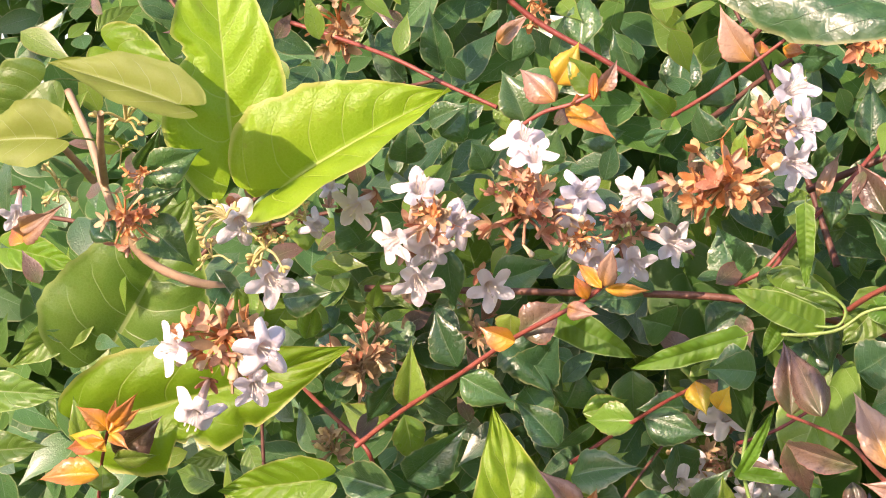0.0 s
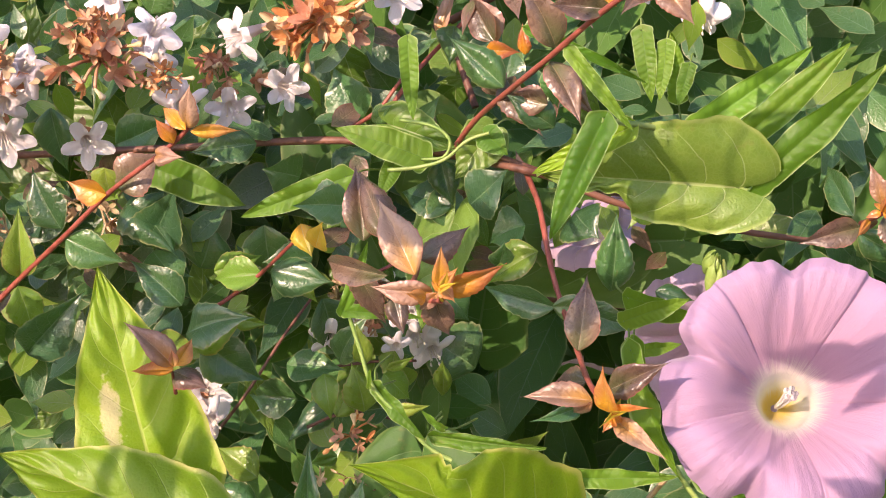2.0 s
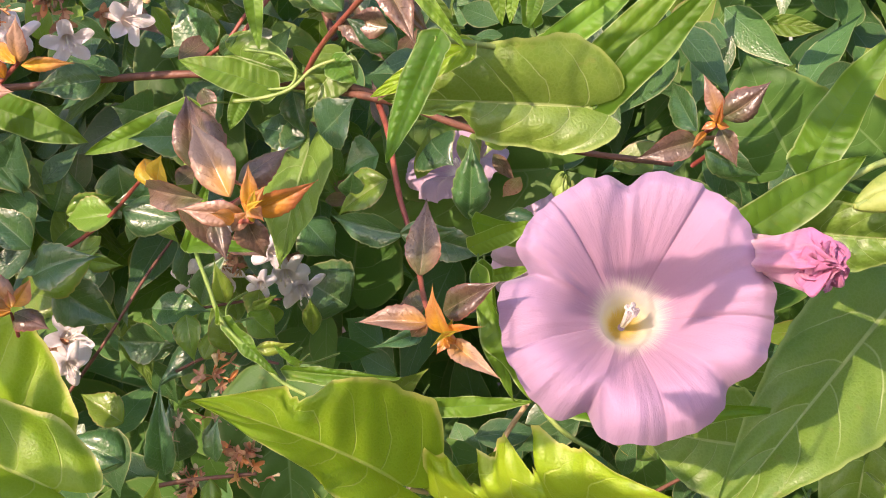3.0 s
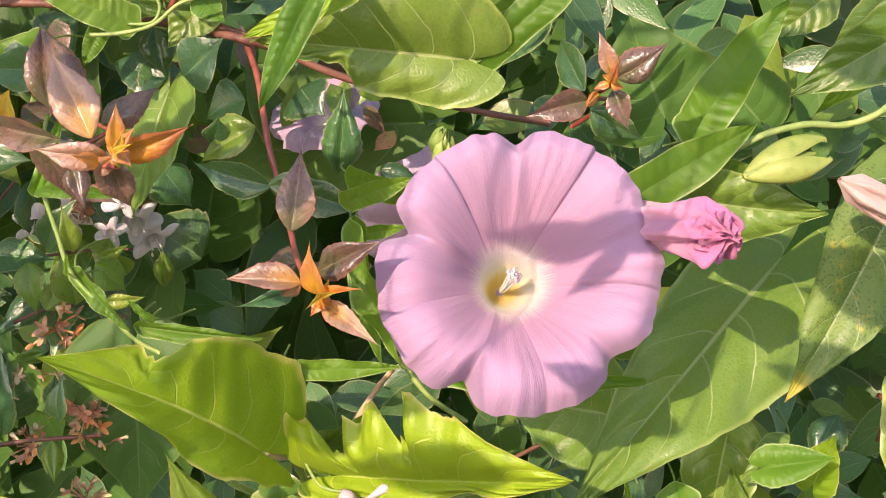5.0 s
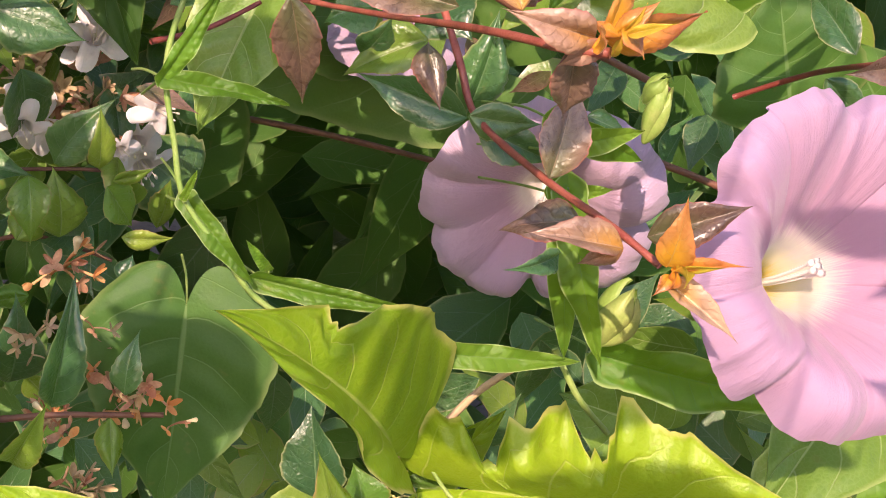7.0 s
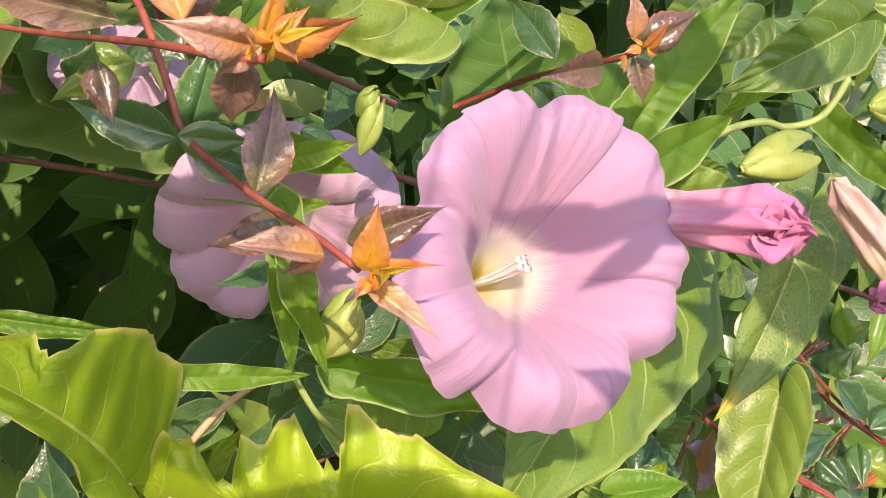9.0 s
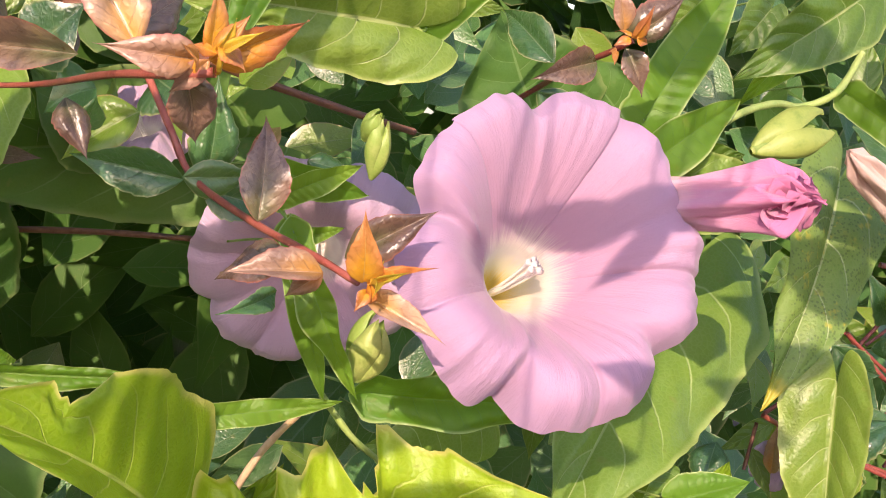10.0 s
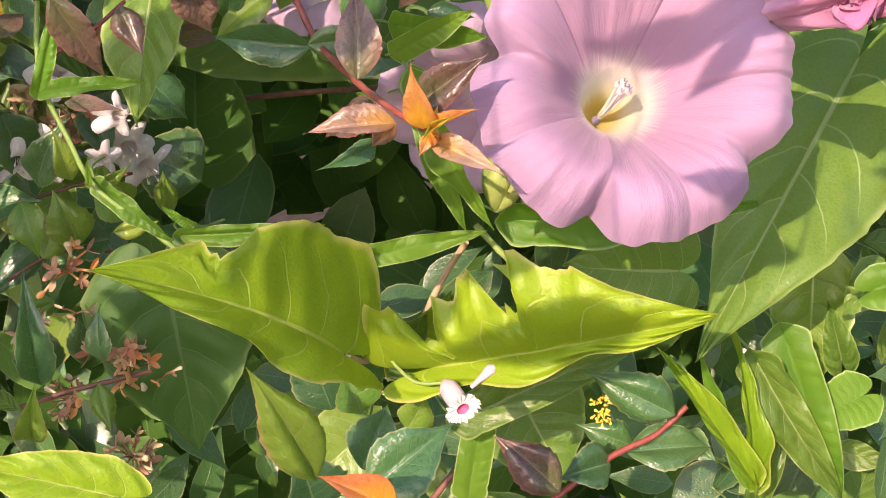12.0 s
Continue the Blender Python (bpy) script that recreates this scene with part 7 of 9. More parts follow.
plant = thing("abelia_shoot", (-0.1938, 0.1000, 0.9454), "shaded small green abelia leaves on thin stems", "shoot", "abelia shoots")
stem(plant, [(-0.1938, 0.1000, 0.9454), (-0.1740, 0.1000, 0.9694), (-0.1623, 0.1100, 0.9887), (-0.1547, 0.1200, 1.0005)], 0.00064, 0.00048, STEM_BROWN)
stem(plant, [(-0.1607, 0.1300, 0.9514), (-0.1436, 0.1300, 0.9578), (-0.1232, 0.1300, 0.9539)], 0.00064, 0.00048, STEM_BROWN)
leaf(plant, "abelia", "q", (-0.1800, 0.0700, 0.9934), (-0.1599, 0.0644, 1.0078), 0.0129, -27, (0.37, -0.91, 0.18), look_=2, fold=0.50, droop=0.45)
leaf(plant, "abelia", "g", (-0.1761, 0.0700, 0.9952), (-0.1586, 0.0725, 0.9805), 0.0164, 21, (0.36, -0.91, 0.21), look_=0, fold=0.30, droop=0.12)
leaf(plant, "abelia", "q", (-0.1693, 0.0800, 1.0013), (-0.1582, 0.0801, 0.9985), 0.0061, 5, (0.34, -0.92, 0.18), look_=2, fold=0.80, droop=0.45)
leaf(plant, "abelia", "g", (-0.1676, 0.1400, 0.9593), (-0.1874, 0.1412, 0.9609), 0.0159, -12, (0.33, -0.92, 0.23), look_=0, fold=0.80, droop=0.25)
leaf(plant, "abelia", "g", (-0.1677, 0.1300, 0.9742), (-0.1453, 0.1242, 0.9736), 0.0137, -17, (0.30, -0.93, 0.22), look_=0, fold=0.30, droop=0.12)
leaf(plant, "abelia", "q", (-0.1367, 0.1200, 0.9605), (-0.1375, 0.1151, 0.9777), 0.0136, 5, (0.27, -0.94, 0.23), look_=3, fold=0.50, droop=0.45)
leaf(plant, "abelia", "g", (-0.1505, 0.1400, 0.9594), (-0.1712, 0.1323, 0.9465), 0.0123, 21, (0.30, -0.92, 0.25), look_=2, fold=0.30, droop=0.45)
leaf(plant, "abelia", "q", (-0.1469, 0.1200, 0.9584), (-0.1417, 0.1252, 0.9693), 0.0095, -13, (0.28, -0.93, 0.24), look_=3, fold=0.50, droop=0.12)
leaf(plant, "abelia", "g", (-0.1425, 0.0750, 0.9370), (-0.1403, 0.0686, 0.9568), 0.0128, 5, (0.30, -0.91, 0.30), look_=0, fold=0.30, droop=0.45)
leaf(plant, "abelia", "q", (-0.1698, 0.1000, 0.9418), (-0.1849, 0.0992, 0.9518), 0.0120, 8, (0.35, -0.90, 0.28), look_=1, fold=0.80, droop=0.45)
leaf(plant, "abelia", "g", (-0.1745, 0.1100, 0.9243), (-0.1960, 0.1090, 0.9365), 0.0167, 4, (0.35, -0.89, 0.30), look_=3, fold=0.30, droop=0.45)
leaf(plant, "abelia", "q", (-0.1416, 0.1000, 0.9502), (-0.1532, 0.1020, 0.9464), 0.0066, -11, (0.29, -0.91, 0.28), look_=3, fold=0.30, droop=0.25)
leaf(plant, "abelia", "g", (-0.1327, 0.0800, 0.9374), (-0.1292, 0.0731, 0.9510), 0.0078, 3, (0.27, -0.91, 0.30), look_=3, fold=0.50, droop=0.12)
leaf(plant, "abelia", "q", (-0.1255, 0.1200, 0.9826), (-0.1250, 0.1083, 0.9735), 0.0097, -22, (0.25, -0.94, 0.22), look_=3, fold=0.30, droop=0.25)
leaf(plant, "abelia", "g", (-0.1293, 0.1300, 0.9986), (-0.1242, 0.1226, 0.9821), 0.0113, -12, (0.24, -0.95, 0.19), look_=0, fold=0.30, droop=0.45)
leaf(plant, "abelia", "q", (-0.1201, 0.1200, 0.9707), (-0.1223, 0.1145, 0.9799), 0.0074, 12, (0.24, -0.95, 0.22), look_=0, fold=0.30, droop=0.12)
leaf(plant, "abelia", "q", (-0.1127, 0.1400, 0.9618), (-0.1100, 0.1317, 0.9761), 0.0069, 10, (0.21, -0.95, 0.23), look_=3, fold=0.30, droop=0.12)
leaf(plant, "abelia", "g", (-0.1109, 0.1300, 1.0045), (-0.1012, 0.1337, 0.9898), 0.0165, -27, (0.20, -0.96, 0.17), look_=2, fold=0.30, droop=0.25)
leaf(plant, "abelia", "g", (-0.1038, 0.1600, 0.9676), (-0.1230, 0.1530, 0.9840), 0.0255, -1, (0.20, -0.96, 0.21), look_=2, fold=0.30, droop=0.45)
leaf(plant, "abelia", "g", (-0.1507, 0.1200, 1.0005), (-0.1476, 0.1258, 0.9773), 0.0186, -27, (0.29, -0.94, 0.19), look_=0, fold=0.30, droop=0.45)
leaf(plant, "abelia", "g", (-0.1642, 0.1000, 1.0287), (-0.1644, 0.1026, 1.0094), 0.0158, 3, (0.33, -0.93, 0.13), look_=0, fold=0.50, droop=0.45)
leaf(plant, "abelia", "q", (-0.1789, 0.0900, 1.0144), (-0.1635, 0.0960, 1.0180), 0.0104, 3, (0.35, -0.93, 0.14), look_=3, fold=0.80, droop=0.25)
leaf(plant, "abelia", "g", (-0.1997, 0.0900, 1.0211), (-0.1898, 0.0873, 1.0084), 0.0160, -13, (0.40, -0.91, 0.14), look_=0, fold=0.30, droop=0.45)
leaf(plant, "abelia", "g", (-0.2037, 0.0850, 1.0402), (-0.1867, 0.0735, 1.0234), 0.0192, -16, (0.41, -0.91, 0.11), look_=3, fold=0.30, droop=0.25)
leaf(plant, "abelia", "q", (-0.1924, 0.0400, 1.0529), (-0.1942, 0.0455, 1.0425), 0.0102, 26, (0.44, -0.90, 0.08), look_=3, fold=0.30, droop=0.25)
leaf(plant, "abelia", "g", (-0.2152, 0.1000, 1.0557), (-0.1932, 0.0960, 1.0628), 0.0157, -0, (0.41, -0.91, 0.05), look_=0, fold=0.30, droop=0.12)

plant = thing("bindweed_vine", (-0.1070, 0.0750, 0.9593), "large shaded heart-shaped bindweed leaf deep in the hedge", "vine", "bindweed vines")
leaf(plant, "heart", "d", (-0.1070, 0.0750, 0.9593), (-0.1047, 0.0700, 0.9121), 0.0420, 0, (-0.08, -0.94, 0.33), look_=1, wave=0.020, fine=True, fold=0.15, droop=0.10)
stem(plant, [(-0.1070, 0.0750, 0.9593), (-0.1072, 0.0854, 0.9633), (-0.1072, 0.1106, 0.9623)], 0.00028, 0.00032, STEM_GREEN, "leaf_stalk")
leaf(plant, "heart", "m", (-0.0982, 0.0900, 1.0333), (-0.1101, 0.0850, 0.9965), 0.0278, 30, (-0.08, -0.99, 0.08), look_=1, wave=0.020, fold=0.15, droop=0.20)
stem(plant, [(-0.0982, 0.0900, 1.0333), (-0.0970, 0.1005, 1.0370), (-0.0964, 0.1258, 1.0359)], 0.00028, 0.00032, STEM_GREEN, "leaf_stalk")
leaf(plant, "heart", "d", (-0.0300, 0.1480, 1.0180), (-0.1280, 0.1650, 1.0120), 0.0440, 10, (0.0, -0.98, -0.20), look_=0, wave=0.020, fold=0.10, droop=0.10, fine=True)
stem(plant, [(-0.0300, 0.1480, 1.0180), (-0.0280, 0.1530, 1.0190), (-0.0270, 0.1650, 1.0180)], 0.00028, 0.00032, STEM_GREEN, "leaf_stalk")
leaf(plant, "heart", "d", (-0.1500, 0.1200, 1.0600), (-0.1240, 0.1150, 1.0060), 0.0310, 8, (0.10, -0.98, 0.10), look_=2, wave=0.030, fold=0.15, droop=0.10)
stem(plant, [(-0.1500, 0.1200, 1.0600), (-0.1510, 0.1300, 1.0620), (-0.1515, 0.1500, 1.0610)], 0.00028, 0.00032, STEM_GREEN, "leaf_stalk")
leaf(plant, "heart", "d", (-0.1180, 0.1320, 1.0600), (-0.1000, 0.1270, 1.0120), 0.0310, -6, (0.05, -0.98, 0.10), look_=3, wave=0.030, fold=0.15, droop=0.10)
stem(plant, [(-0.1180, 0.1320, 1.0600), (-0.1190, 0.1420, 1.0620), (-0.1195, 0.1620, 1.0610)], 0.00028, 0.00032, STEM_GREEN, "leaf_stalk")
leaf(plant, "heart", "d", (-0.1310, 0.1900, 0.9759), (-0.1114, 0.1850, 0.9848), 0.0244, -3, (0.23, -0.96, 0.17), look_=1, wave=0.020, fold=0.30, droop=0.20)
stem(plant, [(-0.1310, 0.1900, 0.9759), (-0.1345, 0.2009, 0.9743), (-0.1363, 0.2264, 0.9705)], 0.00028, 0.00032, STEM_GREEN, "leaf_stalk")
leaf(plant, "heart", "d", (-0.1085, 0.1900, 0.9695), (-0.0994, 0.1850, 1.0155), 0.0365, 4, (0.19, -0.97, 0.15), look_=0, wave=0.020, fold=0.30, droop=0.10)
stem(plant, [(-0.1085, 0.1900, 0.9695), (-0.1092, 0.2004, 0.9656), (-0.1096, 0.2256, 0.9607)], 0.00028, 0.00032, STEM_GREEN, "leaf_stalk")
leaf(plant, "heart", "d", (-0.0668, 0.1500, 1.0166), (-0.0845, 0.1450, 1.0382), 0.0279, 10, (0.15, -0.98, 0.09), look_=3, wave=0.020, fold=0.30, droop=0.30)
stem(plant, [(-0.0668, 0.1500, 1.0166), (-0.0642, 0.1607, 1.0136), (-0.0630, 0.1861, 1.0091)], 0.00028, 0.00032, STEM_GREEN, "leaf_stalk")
# these two stand in shadow; the darker green carries that shade
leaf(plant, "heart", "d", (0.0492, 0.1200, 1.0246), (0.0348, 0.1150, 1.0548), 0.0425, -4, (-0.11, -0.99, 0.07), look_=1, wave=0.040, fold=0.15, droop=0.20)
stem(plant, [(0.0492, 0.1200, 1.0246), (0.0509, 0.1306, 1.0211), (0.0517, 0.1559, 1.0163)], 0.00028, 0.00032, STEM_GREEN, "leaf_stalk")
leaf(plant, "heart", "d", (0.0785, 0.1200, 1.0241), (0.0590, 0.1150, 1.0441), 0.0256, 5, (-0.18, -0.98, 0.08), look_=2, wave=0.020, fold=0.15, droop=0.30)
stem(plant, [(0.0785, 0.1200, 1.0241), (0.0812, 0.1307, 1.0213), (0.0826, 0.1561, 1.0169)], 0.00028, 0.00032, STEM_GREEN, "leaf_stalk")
leaf(plant, "heart", "m", (-0.0643, 0.1000, 0.8991), (-0.0856, 0.0950, 0.8856), 0.0241, -6, (0.05, -0.93, 0.37), look_=1, wave=0.040, fold=0.30, droop=0.10)
stem(plant, [(-0.0643, 0.1000, 0.8991), (-0.0610, 0.1108, 0.9012), (-0.0594, 0.1362, 0.8992)], 0.00028, 0.00032, STEM_GREEN, "leaf_stalk")
leaf(plant, "heart", "l", (-0.1162, 0.0150, 0.9252), (-0.1461, 0.0100, 0.9401), 0.0158, 0, (0.25, -0.91, 0.34), look_=2, wave=0.020, fold=0.15, droop=0.10)
stem(plant, [(-0.1162, 0.0150, 0.9252), (-0.1126, 0.0256, 0.9235), (-0.1108, 0.0509, 0.9196)], 0.00028, 0.00032, STEM_GREEN, "leaf_stalk")
leaf(plant, "heart", "m", (-0.0154, 0.1300, 0.8929), (-0.0052, 0.1250, 0.8633), 0.0354, -10, (-0.10, -0.92, 0.37), look_=0, wave=0.020, fold=0.15, droop=0.10)
stem(plant, [(-0.0154, 0.1300, 0.8929), (-0.0166, 0.1406, 0.8967), (-0.0173, 0.1659, 0.8955)], 0.00028, 0.00032, STEM_GREEN, "leaf_stalk")
leaf(plant, "heart", "m", (0.0349, 0.1200, 0.9279), (0.0006, 0.1150, 0.9342), 0.0368, -7, (-0.17, -0.95, 0.26), look_=1, wave=0.030, fold=0.15, droop=0.20)
stem(plant, [(0.0349, 0.1200, 0.9279), (0.0388, 0.1306, 0.9272), (0.0407, 0.1559, 0.9238)], 0.00028, 0.00032, STEM_GREEN, "leaf_stalk")

plant = thing("abelia_shoot", (-0.1534, 0.1300, 0.9735), "shaded abelia shoot with pale green leaves", "shoot", "abelia shoots")
stem(plant, [(-0.1534, 0.1300, 0.9735), (-0.1330, 0.1250, 0.9775), (-0.1180, 0.1200, 0.9792)], 0.00056, 0.00048, STEM_BROWN)
leaf(plant, "abelia", "g", (-0.1399, 0.1000, 0.9823), (-0.1315, 0.0933, 1.0004), 0.0105, -23, (0.02, -0.99, 0.15), look_=1, fold=0.50, droop=0.45)
leaf(plant, "abelia", "q", (-0.1297, 0.0950, 0.9834), (-0.1307, 0.0866, 0.9969), 0.0071, 19, (-0.00, -0.99, 0.16), look_=1, fold=0.30, droop=0.45)
leaf(plant, "abelia", "q", (-0.1452, 0.1000, 0.9788), (-0.1412, 0.0945, 0.9644), 0.0098, -4, (0.04, -0.98, 0.21), look_=1, fold=0.50, droop=0.45)
leaf(plant, "abelia", "q", (-0.1260, 0.1100, 0.9784), (-0.1166, 0.1083, 0.9829), 0.0041, 22, (-0.03, -0.98, 0.18), look_=1, fold=0.30, droop=0.45)
leaf(plant, "abelia", "q", (-0.1272, 0.1100, 0.9769), (-0.1195, 0.1158, 0.9653), 0.0111, -27, (-0.02, -0.98, 0.20), look_=0, fold=0.30, droop=0.12)
leaf(plant, "abelia", "q", (-0.1224, 0.1000, 0.9671), (-0.1098, 0.1012, 0.9672), 0.0053, 16, (-0.04, -0.97, 0.22), look_=2, fold=0.50, droop=0.45)
leaf(plant, "abelia", "g", (-0.1294, 0.1300, 0.9593), (-0.1434, 0.1288, 0.9591), 0.0128, 18, (0.02, -0.97, 0.22), look_=0, fold=0.80, droop=0.45)
leaf(plant, "abelia", "g", (-0.1327, 0.0350, 0.9467), (-0.1315, 0.0274, 0.9733), 0.0085, 10, (0.01, -0.95, 0.30), look_=1, fold=0.80, droop=0.45)
leaf(plant, "abelia", "g", (-0.1190, 0.0400, 0.9488), (-0.1197, 0.0396, 0.9618), 0.0063, -21, (-0.04, -0.95, 0.31), look_=1, fold=0.50, droop=0.45)
leaf(plant, "abelia", "q", (-0.1211, 0.0400, 0.9438), (-0.1197, 0.0334, 0.9340), 0.0060, -11, (-0.04, -0.93, 0.36), look_=3, fold=0.30, droop=0.12)
leaf(plant, "abelia", "q", (-0.1387, 0.0400, 0.9324), (-0.1345, 0.0293, 0.9474), 0.0073, 9, (0.02, -0.93, 0.36), look_=1, fold=0.80, droop=0.25)
leaf(plant, "abelia", "g", (-0.0703, 0.0750, 0.9167), (-0.0743, 0.0734, 0.9394), 0.0165, -13, (-0.18, -0.92, 0.35), look_=0, fold=0.50, droop=0.12)
leaf(plant, "abelia", "q", (-0.0624, 0.0600, 0.9204), (-0.0643, 0.0606, 0.9316), 0.0122, 28, (-0.21, -0.91, 0.36), look_=0, fold=0.80, droop=0.25)
leaf(plant, "abelia", "g", (-0.0801, 0.0600, 1.0213), (-0.0761, 0.0505, 1.0298), 0.0081, 27, (-0.18, -0.98, 0.05), look_=2, fold=0.30, droop=0.12)
leaf(plant, "abelia", "g", (-0.1209, 0.1000, 0.9562), (-0.1185, 0.1005, 0.9627), 0.0064, 6, (-0.03, -0.97, 0.24), look_=3, fold=0.30, droop=0.45)
stem(plant, [(-0.1423, 0.0500, 0.9376), (-0.1315, 0.0500, 0.9397), (-0.1203, 0.0500, 0.9409), (-0.1101, 0.0500, 0.9420)], 0.00072, 0.00056, STEM_BROWN)

plant = thing("abelia_shoot", (-0.0207, 0.0500, 0.8914), "glossy dark blue-green abelia leaves on a red stem", "shoot", "abelia shoots")
stem(plant, [(-0.0207, 0.0500, 0.8914), (-0.0015, 0.0550, 0.9002), (0.0113, 0.0580, 0.9032), (0.0204, 0.0600, 0.9088)], 0.00096, 0.00072, STEM_RED)
leaf(plant, "abelia", "g", (0.0162, 0.0550, 0.9089), (-0.0042, 0.0562, 0.9238), 0.0136, -11, (-0.17, -0.92, 0.35), look_=3, fold=0.50, droop=0.25)
leaf(plant, "abelia", "g", (0.0039, 0.0600, 0.8989), (0.0289, 0.0623, 0.8956), 0.0129, -23, (-0.19, -0.90, 0.39), look_=2, fold=0.80, droop=0.25)
leaf(plant, "abelia", "g", (-0.0016, 0.0550, 0.8986), (-0.0162, 0.0438, 0.9025), 0.0120, -2, (-0.13, -0.91, 0.39), look_=2, fold=0.80, droop=0.12)
leaf(plant, "abelia", "g", (0.0073, 0.0700, 0.8960), (-0.0058, 0.0683, 0.9051), 0.0099, -5, (-0.15, -0.92, 0.37), look_=3, fold=0.30, droop=0.45)
leaf(plant, "abelia", "g", (0.0212, 0.0700, 0.8970), (0.0279, 0.0623, 0.8925), 0.0084, 2, (-0.21, -0.90, 0.39), look_=1, fold=0.80, droop=0.12)
leaf(plant, "abelia", "b", (-0.0181, 0.0300, 0.9039), (-0.0305, 0.0306, 0.9216), 0.0114, 20, (-0.09, -0.92, 0.39), look_=3, fold=.75, droop=0.12)
leaf(plant, "abelia", "q", (-0.0737, 0.0200, 0.9203), (-0.0807, 0.0089, 0.9518), 0.0129, 20, (0.08, -0.94, 0.34), look_=3, fold=.75, droop=0.12)
leaf(plant, "abelia", "o", (-0.0560, -0.0600, 0.9455), (-0.0672, -0.0606, 0.9548), 0.0061, 16, (0.04, -0.92, 0.39), look_=0, fold=0.80, droop=0.12)
leaf(plant, "abelia", "g", (-0.0608, -0.0400, 0.9412), (-0.0430, -0.0364, 0.9498), 0.0126, -10, (-0.01, -0.93, 0.37), look_=2, fold=0.80, droop=0.25)
leaf(plant, "abelia", "g", (-0.0767, 0.0500, 0.9006), (-0.0792, 0.0391, 0.9190), 0.0183, 9, (0.07, -0.92, 0.38), look_=1, fold=0.80, droop=0.45)
leaf(plant, "abelia", "g", (-0.0645, 0.0600, 0.9051), (-0.0537, 0.0660, 0.9182), 0.0167, 11, (0.02, -0.93, 0.36), look_=0, fold=0.80, droop=0.12)
leaf(plant, "abelia", "q", (-0.0516, 0.0600, 0.9139), (-0.0448, 0.0584, 0.9226), 0.0102, 22, (-0.02, -0.94, 0.34), look_=2, fold=0.30, droop=0.12)

plant = thing("bindweed_vine", (0.0369, 0.0650, 0.8844), "long narrow folded vine leaves lit from the side", "vine", "bindweed vines")
leaf(plant, "lance", "l", (0.0369, 0.0650, 0.8844), (0.0152, 0.0600, 0.9246), 0.0072, 20, (-0.22, -0.91, 0.37), look_=1, fold=.6, wave=0.020, fine=True, droop=0.20)
stem(plant, [(0.0369, 0.0650, 0.8844), (0.0388, 0.0754, 0.8809), (0.0397, 0.1007, 0.8761)], 0.00028, 0.00032, STEM_GREEN, "leaf_stalk")
leaf(plant, "lance", "n", (0.0380, 0.0680, 0.8829), (0.0257, 0.0630, 0.9216), 0.0056, -20, (-0.23, -0.90, 0.37), look_=2, fold=.6, wave=0.030, fine=True, droop=0.10)
stem(plant, [(0.0380, 0.0680, 0.8829), (0.0392, 0.0785, 0.8791), (0.0398, 0.1037, 0.8743)], 0.00028, 0.00032, STEM_GREEN, "leaf_stalk")
leaf(plant, "lance", "l", (0.0388, 0.0700, 0.8811), (0.0384, 0.0650, 0.9244), 0.0066, 30, (-0.24, -0.90, 0.36), look_=3, fold=.6, wave=0.040, droop=0.30)
stem(plant, [(0.0388, 0.0700, 0.8811), (0.0388, 0.0805, 0.8772), (0.0388, 0.1057, 0.8722)], 0.00028, 0.00032, STEM_GREEN, "leaf_stalk")
leaf(plant, "lance", "m", (0.0439, 0.0750, 0.9126), (0.0612, 0.0700, 0.8692), 0.0125, 5, (-0.27, -0.88, 0.38), look_=3, fold=.5, wave=0.040, droop=0.20)
stem(plant, [(0.0439, 0.0750, 0.9126), (0.0424, 0.0854, 0.9163), (0.0417, 0.1106, 0.9152)], 0.00028, 0.00032, STEM_GREEN, "leaf_stalk")
leaf(plant, "lance", "n", (0.0535, 0.0800, 0.9160), (0.0645, 0.0750, 0.8664), 0.0138, 3, (-0.28, -0.88, 0.37), look_=2, wave=0.020, fold=0.30, droop=0.20)
stem(plant, [(0.0535, 0.0800, 0.9160), (0.0527, 0.0904, 0.9199), (0.0522, 0.1156, 0.9188)], 0.00028, 0.00032, STEM_GREEN, "leaf_stalk")
leaf(plant, "lance", "m", (0.0432, 0.0900, 0.8633), (0.0592, 0.0850, 0.9054), 0.0084, 10, (-0.26, -0.89, 0.38), look_=3, wave=0.040, fold=0.30, droop=0.20)
stem(plant, [(0.0432, 0.0900, 0.8633), (0.0418, 0.1004, 0.8596), (0.0411, 0.1257, 0.8547)], 0.00028, 0.00032, STEM_GREEN, "leaf_stalk")
leaf(plant, "heart", "m", (0.0724, 0.1100, 0.9248), (0.0658, 0.1050, 0.8881), 0.0250, -7, (-0.29, -0.90, 0.32), look_=3, wave=0.030, fold=0.15, droop=0.30)
stem(plant, [(0.0724, 0.1100, 0.9248), (0.0732, 0.1205, 0.9287), (0.0735, 0.1458, 0.9277)], 0.00028, 0.00032, STEM_GREEN, "leaf_stalk")
leaf(plant, "lance", "n", (-0.0366, 0.0900, 0.8815), (-0.0262, 0.0850, 0.9202), 0.0104, 0, (-0.06, -0.93, 0.36), look_=2, wave=0.020, fold=0.15, droop=0.20)
stem(plant, [(-0.0366, 0.0900, 0.8815), (-0.0377, 0.1005, 0.8777), (-0.0382, 0.1257, 0.8727)], 0.00028, 0.00032, STEM_GREEN, "leaf_stalk")
leaf(plant, "heart", "n", (0.0781, 0.0900, 0.8924), (0.0581, 0.0850, 0.8880), 0.0160, 5, (-0.30, -0.88, 0.37), look_=1, wave=0.020, fold=0.15, droop=0.10)
stem(plant, [(0.0781, 0.0900, 0.8924), (0.0819, 0.1009, 0.8932), (0.0838, 0.1264, 0.8906)], 0.00028, 0.00032, STEM_GREEN, "leaf_stalk")
